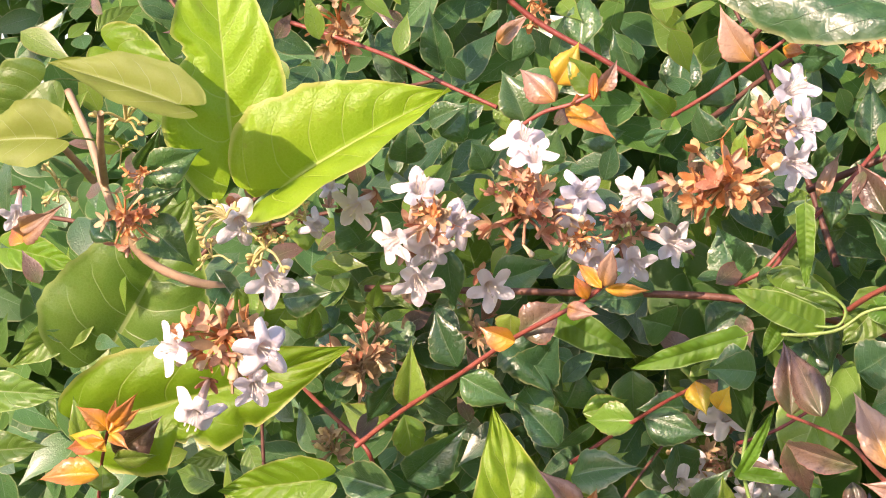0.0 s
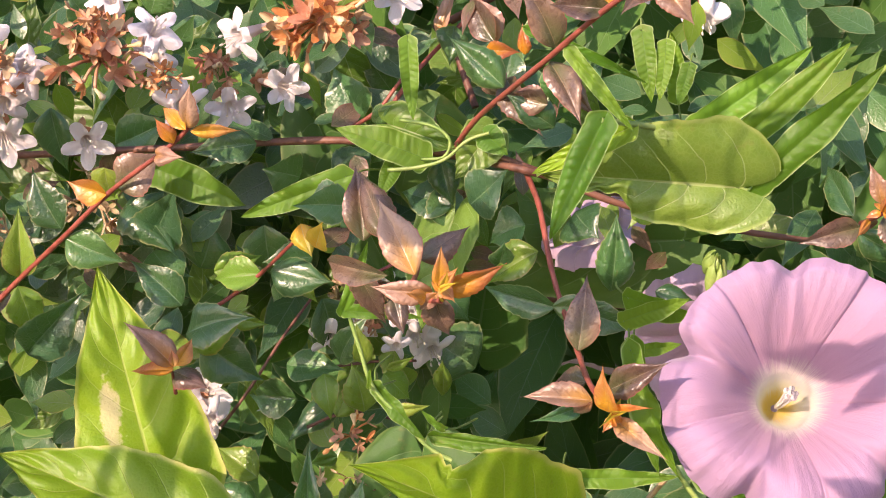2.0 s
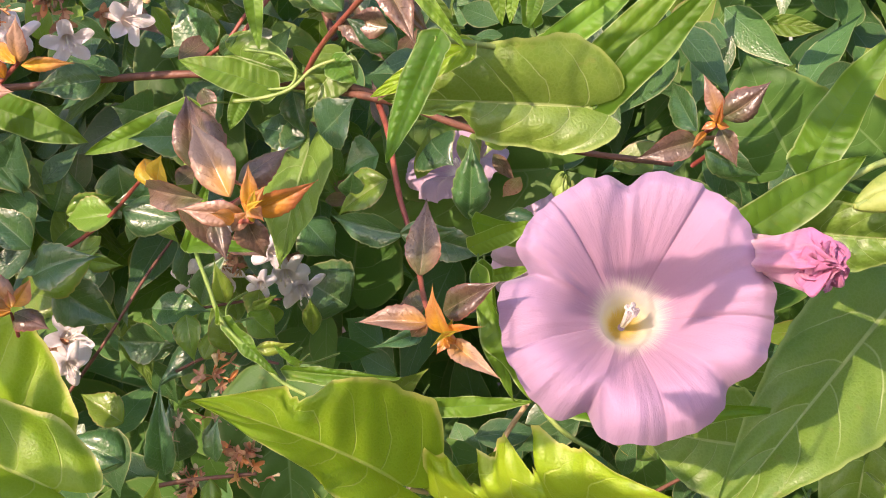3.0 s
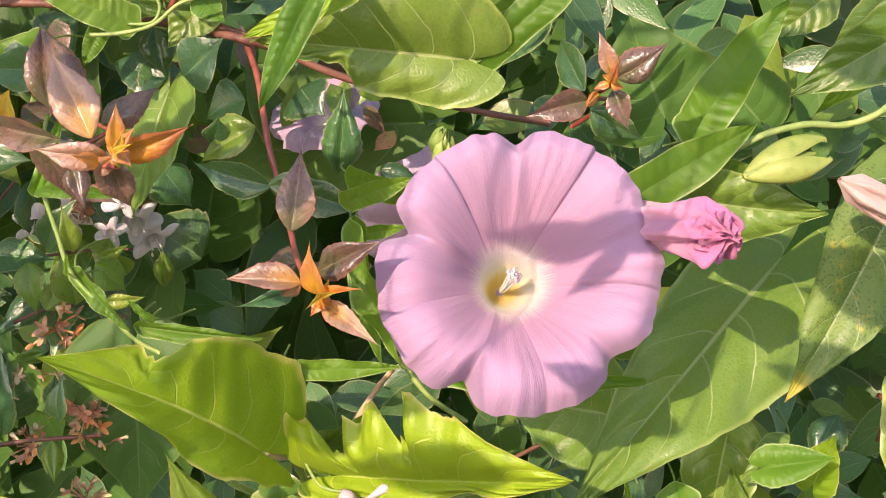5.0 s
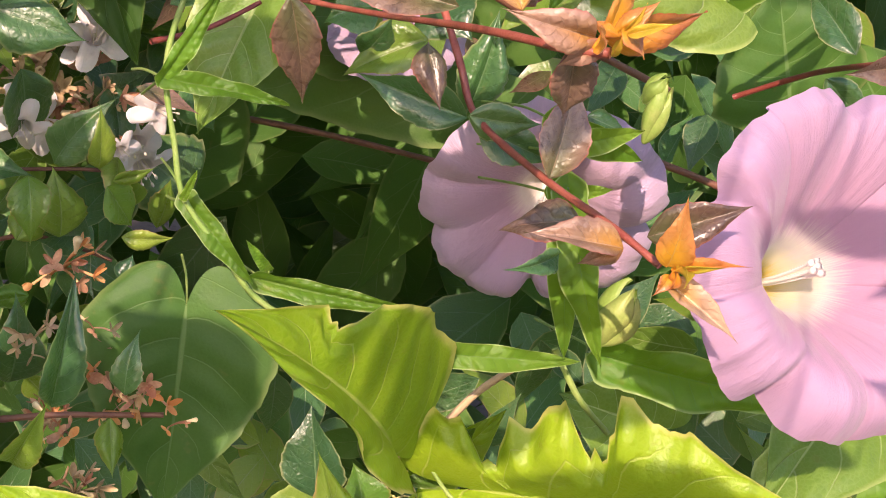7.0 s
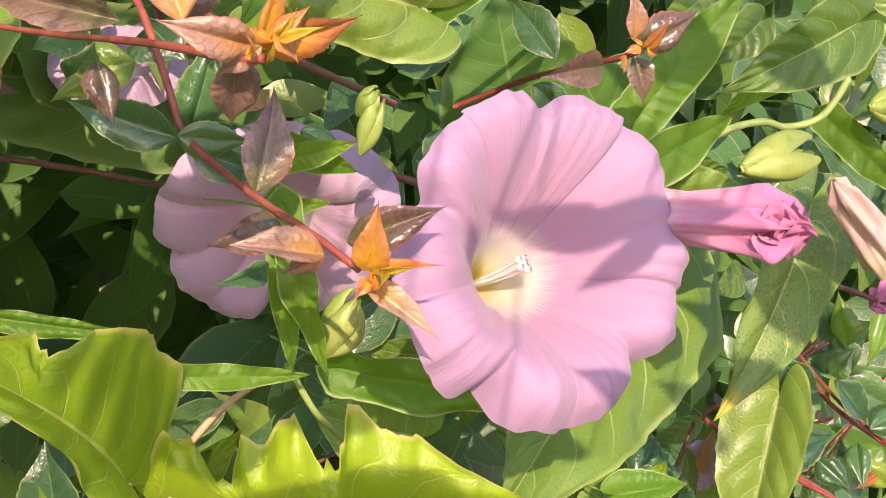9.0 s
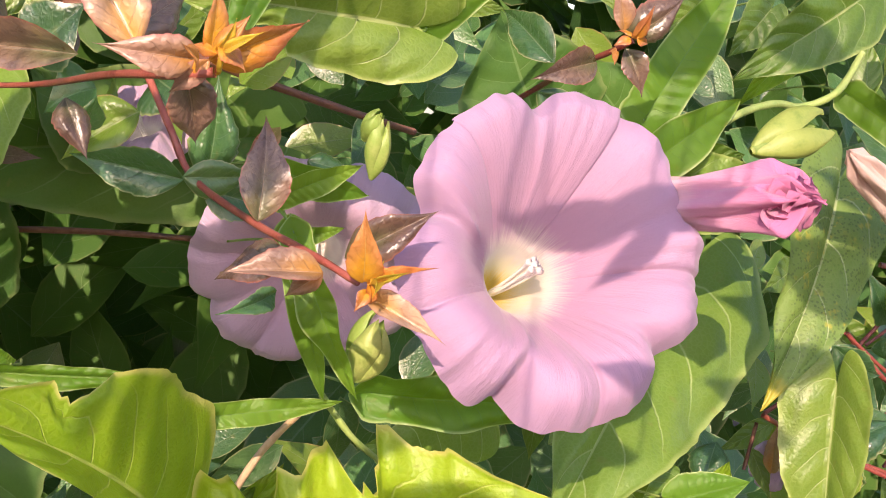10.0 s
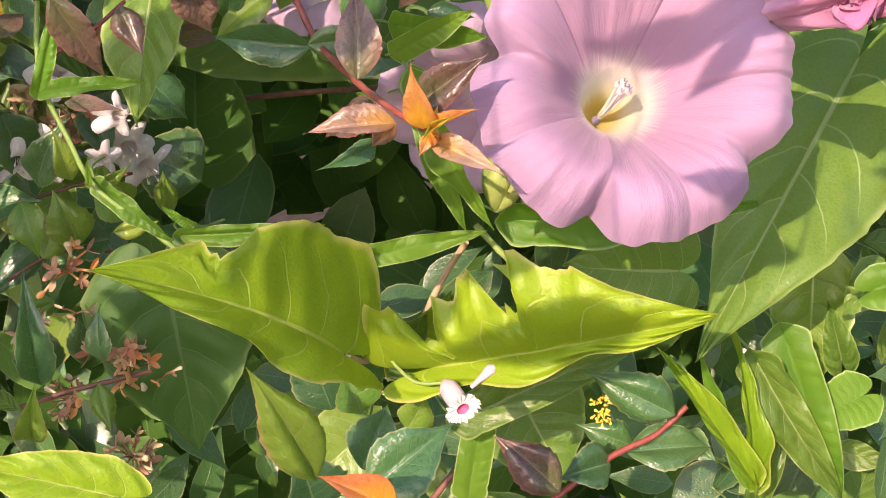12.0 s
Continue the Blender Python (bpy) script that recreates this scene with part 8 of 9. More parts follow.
leaf(plant, "heart", "l", (0.0983, 0.1000, 0.9133), (0.1025, 0.0950, 0.9311), 0.0143, -2, (-0.44, -0.87, 0.23), look_=2, wave=0.020, fold=0.30, droop=0.10)
stem(plant, [(0.0983, 0.1000, 0.9133), (0.0974, 0.1111, 0.9095), (0.0969, 0.1366, 0.9047)], 0.00028, 0.00032, STEM_GREEN, "leaf_stalk")
leaf(plant, "heart", "m", (0.0888, 0.1000, 0.9249), (0.0748, 0.0950, 0.9150), 0.0129, -5, (-0.33, -0.90, 0.29), look_=0, wave=0.030, fold=0.15, droop=0.10)
stem(plant, [(0.0888, 0.1000, 0.9249), (0.0919, 0.1111, 0.9272), (0.0935, 0.1367, 0.9253)], 0.00028, 0.00032, STEM_GREEN, "leaf_stalk")
leaf(plant, "heart", "m", (0.0757, 0.1000, 0.8997), (0.0717, 0.0950, 0.9188), 0.0097, 2, (-0.31, -0.90, 0.32), look_=3, wave=0.020, fold=0.30, droop=0.30)
stem(plant, [(0.0757, 0.1000, 0.8997), (0.0765, 0.1110, 0.8959), (0.0769, 0.1365, 0.8910)], 0.00028, 0.00032, STEM_GREEN, "leaf_stalk")

plant = thing("abelia_shoot", (0.1291, 0.1200, 0.9381), "red crossing abelia stems with blue-green leaves in the distance", "shoot", "abelia shoots")
stem(plant, [(0.1291, 0.1200, 0.9381), (0.1568, 0.1200, 0.9544), (0.1735, 0.1200, 0.9700)], 0.00072, 0.00072, STEM_RED)
stem(plant, [(0.1499, 0.1100, 0.9641), (0.1685, 0.1100, 0.9464), (0.2009, 0.1100, 0.9300)], 0.00080, 0.00080, STEM_RED)
stem(plant, [(0.1157, 0.1000, 0.9429), (0.1346, 0.1000, 0.9327), (0.1617, 0.1000, 0.9220), (0.1762, 0.1000, 0.9145)], 0.00080, 0.00080, STEM_RED)
stem(plant, [(0.1967, 0.1500, 0.9086), (0.2125, 0.1500, 0.9276), (0.2319, 0.1500, 0.9406)], 0.00064, 0.00064, STEM_RED)
stem(plant, [(0.1229, 0.1200, 0.9206), (0.1265, 0.1200, 0.9353)], 0.00064, 0.00064, STEM_BROWN)
leaf(plant, "abelia", "g", (0.1380, 0.1000, 0.9626), (0.1336, 0.0987, 0.9436), 0.0099, 15, (-0.58, -0.79, 0.20), look_=0, fold=0.50, droop=0.45)
leaf(plant, "abelia", "g", (0.1380, 0.1000, 0.9626), (0.1557, 0.1025, 0.9501), 0.0106, -4, (-0.60, -0.78, 0.19), look_=2, fold=0.80, droop=0.25)
leaf(plant, "abelia", "g", (0.1389, 0.0950, 0.9343), (0.1589, 0.0908, 0.9429), 0.0148, -15, (-0.60, -0.76, 0.23), look_=2, fold=0.80, droop=0.45)
leaf(plant, "abelia", "g", (0.1427, 0.1000, 0.9328), (0.1564, 0.1012, 0.9523), 0.0116, 23, (-0.60, -0.77, 0.22), look_=0, fold=0.50, droop=0.25)
leaf(plant, "abelia", "g", (0.1692, 0.1100, 0.9538), (0.1930, 0.1045, 0.9448), 0.0154, -10, (-0.64, -0.75, 0.20), look_=2, fold=0.80, droop=0.12)
leaf(plant, "abelia", "g", (0.1644, 0.1100, 0.9664), (0.1504, 0.1012, 0.9820), 0.0094, 14, (-0.61, -0.78, 0.15), look_=1, fold=0.50, droop=0.45)
leaf(plant, "abelia", "g", (0.1916, 0.1300, 0.9529), (0.1753, 0.1251, 0.9689), 0.0109, -15, (-0.62, -0.77, 0.17), look_=3, fold=0.50, droop=0.25)
leaf(plant, "abelia", "g", (0.1935, 0.1300, 0.9094), (0.1891, 0.1239, 0.9312), 0.0119, 26, (-0.62, -0.74, 0.24), look_=2, fold=0.50, droop=0.12)
leaf(plant, "abelia", "p", (0.1326, 0.1200, 0.9188), (0.1273, 0.1089, 0.9378), 0.0061, -15, (-0.55, -0.80, 0.25), look_=0, fold=0.30, droop=0.12)
leaf(plant, "abelia", "g", (0.1532, 0.1100, 0.9148), (0.1517, 0.1099, 0.9278), 0.0123, -19, (-0.59, -0.77, 0.26), look_=1, fold=0.80, droop=0.45)
leaf(plant, "abelia", "g", (0.1069, 0.1100, 0.9328), (0.0966, 0.1017, 0.9198), 0.0126, 3, (-0.51, -0.82, 0.27), look_=3, fold=0.30, droop=0.25)
leaf(plant, "heart", "n", (0.0782, 0.0800, 0.9259), (0.0977, 0.0750, 0.9308), 0.0124, -4, (-0.52, -0.81, 0.29), look_=3, wave=0.020, fold=0.30, droop=0.10)
stem(plant, [(0.0782, 0.0800, 0.9259), (0.0744, 0.0910, 0.9250), (0.0725, 0.1164, 0.9215)], 0.00028, 0.00032, STEM_GREEN, "leaf_stalk")
leaf(plant, "abelia", "g", (0.2308, 0.1500, 0.9363), (0.1954, 0.1413, 0.9541), 0.0143, 24, (-0.64, -0.75, 0.19), look_=0, fold=0.30, droop=0.45)
leaf(plant, "heart", "m", (0.1297, 0.0850, 0.9544), (0.1240, 0.0800, 0.9018), 0.0253, 15, (-0.58, -0.77, 0.27), look_=2, fold=.5, wave=0.020, droop=0.10)
stem(plant, [(0.1297, 0.0850, 0.9544), (0.1301, 0.0954, 0.9584), (0.1303, 0.1206, 0.9574)], 0.00028, 0.00032, STEM_GREEN, "leaf_stalk")
leaf(plant, "abelia", "g", (0.1321, 0.0900, 0.9641), (0.1300, 0.0914, 0.9449), 0.0069, -11, (-0.58, -0.79, 0.20), look_=1, fold=0.30, droop=0.25)
leaf(plant, "abelia", "g", (0.1301, 0.0880, 0.9651), (0.1457, 0.0869, 0.9526), 0.0101, 19, (-0.60, -0.78, 0.19), look_=0, fold=0.30, droop=0.45)
leaf(plant, "abelia", "g", (0.1534, 0.0900, 0.9588), (0.1680, 0.0889, 0.9445), 0.0103, -27, (-0.63, -0.75, 0.20), look_=0, fold=0.50, droop=0.12)
leaf(plant, "abelia", "g", (0.1690, 0.0900, 0.9442), (0.1872, 0.0915, 0.9540), 0.0107, -3, (-0.65, -0.73, 0.20), look_=3, fold=0.30, droop=0.25)
leaf(plant, "abelia", "g", (0.1313, 0.0860, 0.9363), (0.1499, 0.0808, 0.9442), 0.0139, -17, (-0.60, -0.76, 0.24), look_=3, fold=0.30, droop=0.12)
leaf(plant, "abelia", "g", (0.1586, 0.1000, 0.9580), (0.1595, 0.0926, 0.9670), 0.0090, -6, (-0.62, -0.76, 0.18), look_=3, fold=0.80, droop=0.45)
leaf(plant, "abelia", "q", (0.1631, 0.1000, 0.9670), (0.1551, 0.0992, 0.9827), 0.0104, -21, (-0.62, -0.77, 0.15), look_=3, fold=0.30, droop=0.45)
leaf(plant, "abelia", "g", (0.1725, 0.1200, 0.9531), (0.1733, 0.1207, 0.9623), 0.0112, -23, (-0.61, -0.77, 0.18), look_=1, fold=0.50, droop=0.12)
leaf(plant, "abelia", "g", (0.1598, 0.1000, 0.9311), (0.1675, 0.0912, 0.9232), 0.0091, -3, (-0.62, -0.74, 0.25), look_=3, fold=0.80, droop=0.12)
leaf(plant, "abelia", "g", (0.1780, 0.1050, 0.9351), (0.1737, 0.0951, 0.9236), 0.0085, 13, (-0.63, -0.74, 0.24), look_=3, fold=0.80, droop=0.25)
leaf(plant, "abelia", "q", (0.1448, 0.1000, 0.9274), (0.1488, 0.1002, 0.9128), 0.0084, -15, (-0.59, -0.76, 0.27), look_=1, fold=0.80, droop=0.12)
leaf(plant, "abelia", "q", (0.2007, 0.1300, 0.9766), (0.1944, 0.1223, 0.9550), 0.0076, -22, (-0.64, -0.75, 0.15), look_=1, fold=0.30, droop=0.45)
leaf(plant, "abelia", "g", (0.2494, 0.2000, 0.9640), (0.2477, 0.1988, 0.9412), 0.0149, -7, (-0.63, -0.76, 0.15), look_=1, fold=0.80, droop=0.12)
leaf(plant, "abelia", "q", (0.2681, 0.2000, 0.9557), (0.2479, 0.1903, 0.9479), 0.0132, -17, (-0.64, -0.75, 0.15), look_=0, fold=0.80, droop=0.25)
leaf(plant, "abelia", "q", (0.2243, 0.2000, 0.9537), (0.2408, 0.2038, 0.9397), 0.0126, -2, (-0.61, -0.78, 0.16), look_=3, fold=0.50, droop=0.12)
leaf(plant, "abelia", "q", (0.2647, 0.1900, 0.9069), (0.2550, 0.1889, 0.8955), 0.0130, -13, (-0.64, -0.73, 0.24), look_=3, fold=0.50, droop=0.12)
leaf(plant, "abelia", "q", (0.1508, 0.1400, 0.9179), (0.1415, 0.1313, 0.9321), 0.0098, -27, (-0.55, -0.80, 0.25), look_=0, fold=0.80, droop=0.12)
leaf(plant, "abelia", "q", (0.2622, 0.1800, 0.8939), (0.2468, 0.1810, 0.9050), 0.0125, -6, (-0.64, -0.73, 0.25), look_=3, fold=0.30, droop=0.25)
leaf(plant, "abelia", "o", (0.2379, 0.1600, 0.9053), (0.2232, 0.1510, 0.9041), 0.0054, -23, (-0.64, -0.73, 0.25), look_=3, fold=0.50, droop=0.25)
leaf(plant, "abelia", "p", (0.2054, 0.1600, 0.9265), (0.2142, 0.1652, 0.9273), 0.0053, -12, (-0.61, -0.76, 0.22), look_=1, fold=0.30, droop=0.25)
stem(plant, [(0.1386, 0.0950, 0.9673), (0.1508, 0.0950, 0.9574), (0.1655, 0.0950, 0.9471), (0.1873, 0.0950, 0.9347)], 0.00064, 0.00064, STEM_RED)
stem(plant, [(0.1335, 0.0900, 0.9342), (0.1470, 0.0900, 0.9273), (0.1605, 0.0900, 0.9219), (0.1719, 0.0900, 0.9182)], 0.00072, 0.00064, STEM_RED)
stem(plant, [(0.1714, 0.1300, 0.9561), (0.1846, 0.1300, 0.9643)], 0.00056, 0.00056, STEM_RED)
stem(plant, [(0.1953, 0.1500, 0.9273), (0.2091, 0.1500, 0.9317), (0.2319, 0.1500, 0.9406)], 0.00056, 0.00056, STEM_RED)
stem(plant, [(0.1895, 0.1400, 0.9080), (0.1970, 0.1400, 0.9182), (0.2096, 0.1400, 0.9387), (0.2188, 0.1400, 0.9532)], 0.00056, 0.00056, STEM_RED)
stem(plant, [(0.1302, 0.0700, 0.9907), (0.1413, 0.0700, 0.9882), (0.1555, 0.0700, 0.9848)], 0.00080, 0.00072, STEM_BROWN)
leaf(plant, "abelia", "g", (0.2230, 0.1600, 0.9629), (0.2392, 0.1626, 0.9459), 0.0121, 16, (-0.65, -0.75, 0.16), look_=3, fold=0.80, droop=0.12)
white_flower((-0.2148, 0.0143, 1.0913), (0.37, -0.65, 0.66), 0.0085, 309, 1, 1.50)
white_flower((-0.2205, 0.0101, 1.0763), (-0.44, -0.83, -0.35), 0.0083, 244, 0, 0.99)
white_flower((-0.2033, 0.0171, 1.0827), (0.65, -0.61, 0.44), 0.0085, 73, 2, 1.19)
white_flower((-0.2138, 0.0227, 1.0725), (0.30, -0.85, -0.43), 0.0087, 234, 2, 1.01)
white_flower((-0.2231, 0.0398, 1.0618), (0.52, -0.68, -0.52), 0.0093, 137, 0, 1.29)
white_flower((-0.2407, 0.0305, 1.0843), (-0.28, -0.87, -0.40), 0.0088, 224, 0, 0.89)
white_flower((-0.1921, 0.0440, 1.1070), (0.39, -0.67, 0.63), 0.0093, 96, 2, 1.49)
white_flower((-0.1871, 0.0393, 1.1012), (0.08, -0.71, 0.70), 0.0082, 355, 0, 1.14)
white_flower((-0.1689, 0.0252, 1.0920), (0.64, -0.64, 0.43), 0.0086, 252, 1, 1.28)
white_flower((-0.1712, 0.0294, 1.0846), (0.62, -0.77, 0.15), 0.0075, 57, 2, 1.12)
white_flower((-0.1611, 0.0708, 1.0903), (-0.56, -0.78, -0.27), 0.0095, 78, 1, 1.32)
white_flower((-0.1504, 0.0825, 1.0747), (0.73, -0.67, -0.12), 0.0084, 68, 0, 1.50)
white_flower((-0.1162, 0.0912, 1.1256), (0.57, -0.71, 0.41), 0.0098, 351, 0, 1.40)
white_flower((-0.1121, 0.0855, 1.1142), (0.68, -0.71, 0.19), 0.0092, 146, 0, 1.06)
white_flower((-0.1139, 0.0816, 1.1020), (0.70, -0.70, -0.14), 0.0092, 339, 0, 1.27)
white_flower((-0.1661, 0.0367, 1.0710), (0.53, -0.74, -0.41), 0.0085, 98, 2, 1.05)
white_flower((-0.1585, 0.0546, 1.0695), (0.44, -0.75, -0.50), 0.0084, 245, 0, 1.02)
white_flower((-0.2023, 0.0508, 1.0598), (0.52, -0.80, -0.30), 0.0086, 125, 0, 1.07)
white_flower((-0.2672, -0.0345, 1.0472), (-0.47, -0.88, 0.08), 0.0085, 271, 0, 0.84)
white_flower((-0.2411, -0.0320, 1.0483), (0.75, -0.66, -0.05), 0.0091, 171, 2, 1.27)
white_flower((-0.2629, -0.0298, 1.0280), (0.12, -0.80, -0.58), 0.0082, 279, 2, 1.28)
white_flower((-0.2453, -0.0289, 1.0374), (0.53, -0.69, -0.49), 0.0074, 226, 0, 1.09)
white_flower((-0.2692, 0.0318, 1.0594), (0.65, -0.69, -0.31), 0.0097, 128, 0, 1.17)
white_flower((-0.2699, 0.0100, 1.0785), (0.57, -0.74, -0.36), 0.0092, 295, 1, 1.15)
white_flower((-0.2619, 0.0500, 1.0759), (0.78, -0.58, -0.23), 0.0058, 10, 2, 1.50)
white_flower((-0.2614, 0.0600, 1.0885), (0.30, -0.66, 0.69), 0.0054, 14, 1, 1.50)
white_flower((-0.3688, 0.0400, 1.0744), (0.38, -0.69, -0.62), 0.0070, 90, 0, 1.50)
white_flower((-0.1349, 0.1300, 1.0104), (-0.00, -0.86, 0.52), 0.0102, 42, 1, 1.08)
white_flower((-0.1476, 0.1450, 0.9849), (-0.24, -0.90, -0.36), 0.0116, 279, 1, 0.91)
white_flower((-0.1213, 0.1400, 0.9837), (0.26, -0.84, -0.47), 0.0099, 123, 2, 0.92)
white_flower((-0.1824, 0.0900, 0.9642), (0.56, -0.70, -0.43), 0.0094, 144, 2, 1.23)
white_flower((-0.1868, 0.1000, 0.9713), (0.66, -0.63, 0.41), 0.0092, 326, 0, 1.31)
white_flower((-0.1184, 0.1500, 0.9762), (0.38, -0.75, -0.55), 0.0104, 96, 2, 1.30)
white_flower((-0.1385, 0.1350, 1.0067), (-0.12, -0.79, 0.60), 0.0072, 31, 0, 1.05)
white_flower((-0.1488, 0.1200, 0.9866), (0.24, -0.86, -0.44), 0.0082, 78, 1, 0.95)
white_flower((-0.1172, 0.1100, 0.9972), (0.67, -0.74, -0.05), 0.0068, 148, 2, 1.50)
white_flower((-0.1249, 0.1200, 0.9842), (0.32, -0.89, -0.33), 0.0060, 147, 2, 0.95)
white_flower((-0.0412, 0.1600, 1.1091), (0.46, -0.86, 0.21), 0.0095, 273, 2, 0.99)
white_flower((-0.0210, 0.0900, 1.0927), (0.10, -0.72, -0.69), 0.0081, 3, 2, 1.37)
sepal_cluster((-0.1849, 0.0233, 1.0842), 0.0140, 9, "pink", (0.24, -0.97, 0.06), 90)
sepal_cluster((-0.1326, 0.0680, 1.0944), 0.0166, 10, "orange", (0.11, -0.99, 0.03), 750, "cluster of orange star-shaped sepals of fallen flowers")
sepal_cluster((-0.1238, 0.0837, 1.1132), 0.0108, 6, "pink", (0.08, -1.00, -0.01), 864)
sepal_cluster((-0.2094, 0.0161, 1.0832), 0.0091, 6, "pink", (0.30, -0.95, 0.06), 228)
sepal_cluster((-0.1609, 0.0561, 1.0829), 0.0087, 5, "pink", (0.17, -0.98, 0.06), 356)
sepal_cluster((-0.2572, -0.0250, 1.0491), 0.0133, 9, "orange", (0.44, -0.88, 0.16), 755, "cluster of orange star-shaped sepals of fallen flowers")
sepal_cluster((-0.3001, -0.0050, 1.0789), 0.0097, 7, "orange", (0.51, -0.86, 0.07), 340, "cluster of orange star-shaped sepals of fallen flowers")
sepal_cluster((-0.2962, -0.0030, 1.0918), 0.0060, 3, "orange", (0.50, -0.87, 0.04), 765, "cluster of orange star-shaped sepals of fallen flowers")
sepal_cluster((-0.2475, 0.0628, 1.0313), 0.0142, 9, "dry", (0.35, -0.92, 0.17), 308, "cluster of dry tan star-shaped sepals in the shade")
sepal_cluster((-0.1867, 0.0217, 1.0948), 0.0074, 5, "pink", (0.25, -0.97, 0.04), 974)
sepal_cluster((-0.2182, 0.0900, 1.0386), 0.0118, 5, "dry", (0.27, -0.95, 0.15), 575, "cluster of dry tan star-shaped sepals in the shade")
sepal_cluster((-0.2844, 0.1200, 1.1462), 0.0149, 6, "orange", (0.38, -0.92, -0.07), 225, "cluster of orange star-shaped sepals of fallen flowers")
sepal_cluster((-0.2003, 0.0800, 1.1514), 0.0093, 5, "orange", (0.25, -0.97, -0.09), 919, "cluster of orange star-shaped sepals of fallen flowers")
sepal_cluster((-0.0933, 0.1200, 1.1438), 0.0142, 7, "orange", (0.01, -1.00, -0.07), 307, "cluster of orange star-shaped sepals of fallen flowers")
sepal_cluster((-0.1151, 0.1100, 1.1502), 0.0094, 5, "orange", (0.06, -0.99, -0.09), 322, "cluster of orange star-shaped sepals of fallen flowers")
sepal_cluster((-0.2642, 0.0200, 1.0757), 0.0061, 4, "orange", (0.42, -0.91, 0.08), 775, "cluster of orange star-shaped sepals of fallen flowers")
sepal_cluster((-0.2656, 0.0800, 0.9938), 0.0110, 5, "dry", (0.36, -0.90, 0.23), 80, "cluster of dry tan star-shaped sepals in the shade")
sepal_cluster((-0.1693, 0.0300, 1.0788), 0.0075, 5, "pink", (0.20, -0.98, 0.07), 8)
sepal_cluster((-0.0695, 0.1400, 1.1135), 0.0115, 5, "dry", (0.06, -1.00, -0.04), 362, "cluster of dry tan star-shaped sepals in the shade")
sepal_cluster((-0.1456, 0.1500, 0.9937), 0.0127, 5, "dry", (0.11, -0.97, 0.22), 317, "cluster of dry tan star-shaped sepals in the shade")
sepal_cluster((-0.1216, 0.0750, 0.9396), 0.0102, 7, "pink", (0.19, -0.94, 0.27), 613)
sepal_cluster((-0.1330, 0.0600, 0.9343), 0.0063, 4, "pink", (0.22, -0.93, 0.29), 937)
sepal_cluster((-0.1247, 0.0800, 0.9099), 0.0090, 5, "dry", (0.19, -0.92, 0.34), 522, "cluster of dry tan star-shaped sepals in the shade")
sepal_cluster((-0.1293, 0.0500, 0.9362), 0.0072, 2, "pink", (-0.00, -0.94, 0.35), 212)
sepal_cluster((-0.1145, 0.0500, 0.9471), 0.0070, 2, "pink", (-0.05, -0.95, 0.32), 908)
sepal_cluster((-0.1086, 0.0500, 0.9396), 0.0054, 1, "pink", (-0.07, -0.94, 0.34), 691)
sepal_cluster((-0.1381, 0.0600, 0.9522), 0.0071, 2, "dry", (0.03, -0.96, 0.30), 304, "cluster of dry tan star-shaped sepals in the shade")
sepal_cluster((-0.1266, 0.0550, 0.9575), 0.0058, 1, "pink", (-0.01, -0.96, 0.28), 999)
sepal_cluster((-0.1337, 0.1300, 0.9925), 0.0085, 6, "dry", (0.01, -0.99, 0.13), 481, "cluster of dry tan star-shaped sepals in the shade")
sepal_cluster((-0.1348, 0.0900, 0.9603), 0.0097, 3, "orange", (0.01, -0.97, 0.25), 355, "cluster of orange star-shaped sepals of fallen flowers")
sepal_cluster((0.0894, 0.1000, 0.9575), 0.0048, 3, "dry", (-0.50, -0.84, 0.21), 615, "cluster of dry tan star-shaped sepals in the shade")
floret_spray((-0.3036, 0.0000, 1.1078), 0.0105, 9, 2)
floret_spray((-0.3255, 0.0000, 1.0864), 0.0086, 8, 48)
floret_spray((-0.2696, 0.0000, 1.0808), 0.0100, 9, 60)
floret_spray((-0.3048, 0.0000, 1.0993), 0.0058, 5, 20)
floret_spray((-0.2765, 0.0050, 1.0683), 0.0076, 6, 61)
floret_spray((-0.2613, 0.0100, 1.0714), 0.0102, 8, 50)
floret_spray((-0.2616, 0.0400, 1.0783), 0.0081, 6, 47)
floret_spray((-0.0502, 0.0600, 0.9244), 0.0057, 4, 82)
bindweed_flower((-0.0147, 0.1180, 0.9825), (-0.25, -0.84, -0.46), 0.0322, "shaded pale pink bindweed flower behind the red shoot", PINK_PALE, fine=False, spin=112)
bindweed_flower((-0.0595, 0.1350, 1.0255), (-0.35, -0.42, 0.84), 0.0180, "pale pink bindweed flower half hidden by dark leaves", PINK_PALE, fine=False, spin=89)
bindweed_flower((0.1399, 0.1300, 0.9181), (-0.497, -0.837, 0.227), 0.0079, "pink bindweed flower deep in the hedge", PINK_PALE, fine=False, spin=59)
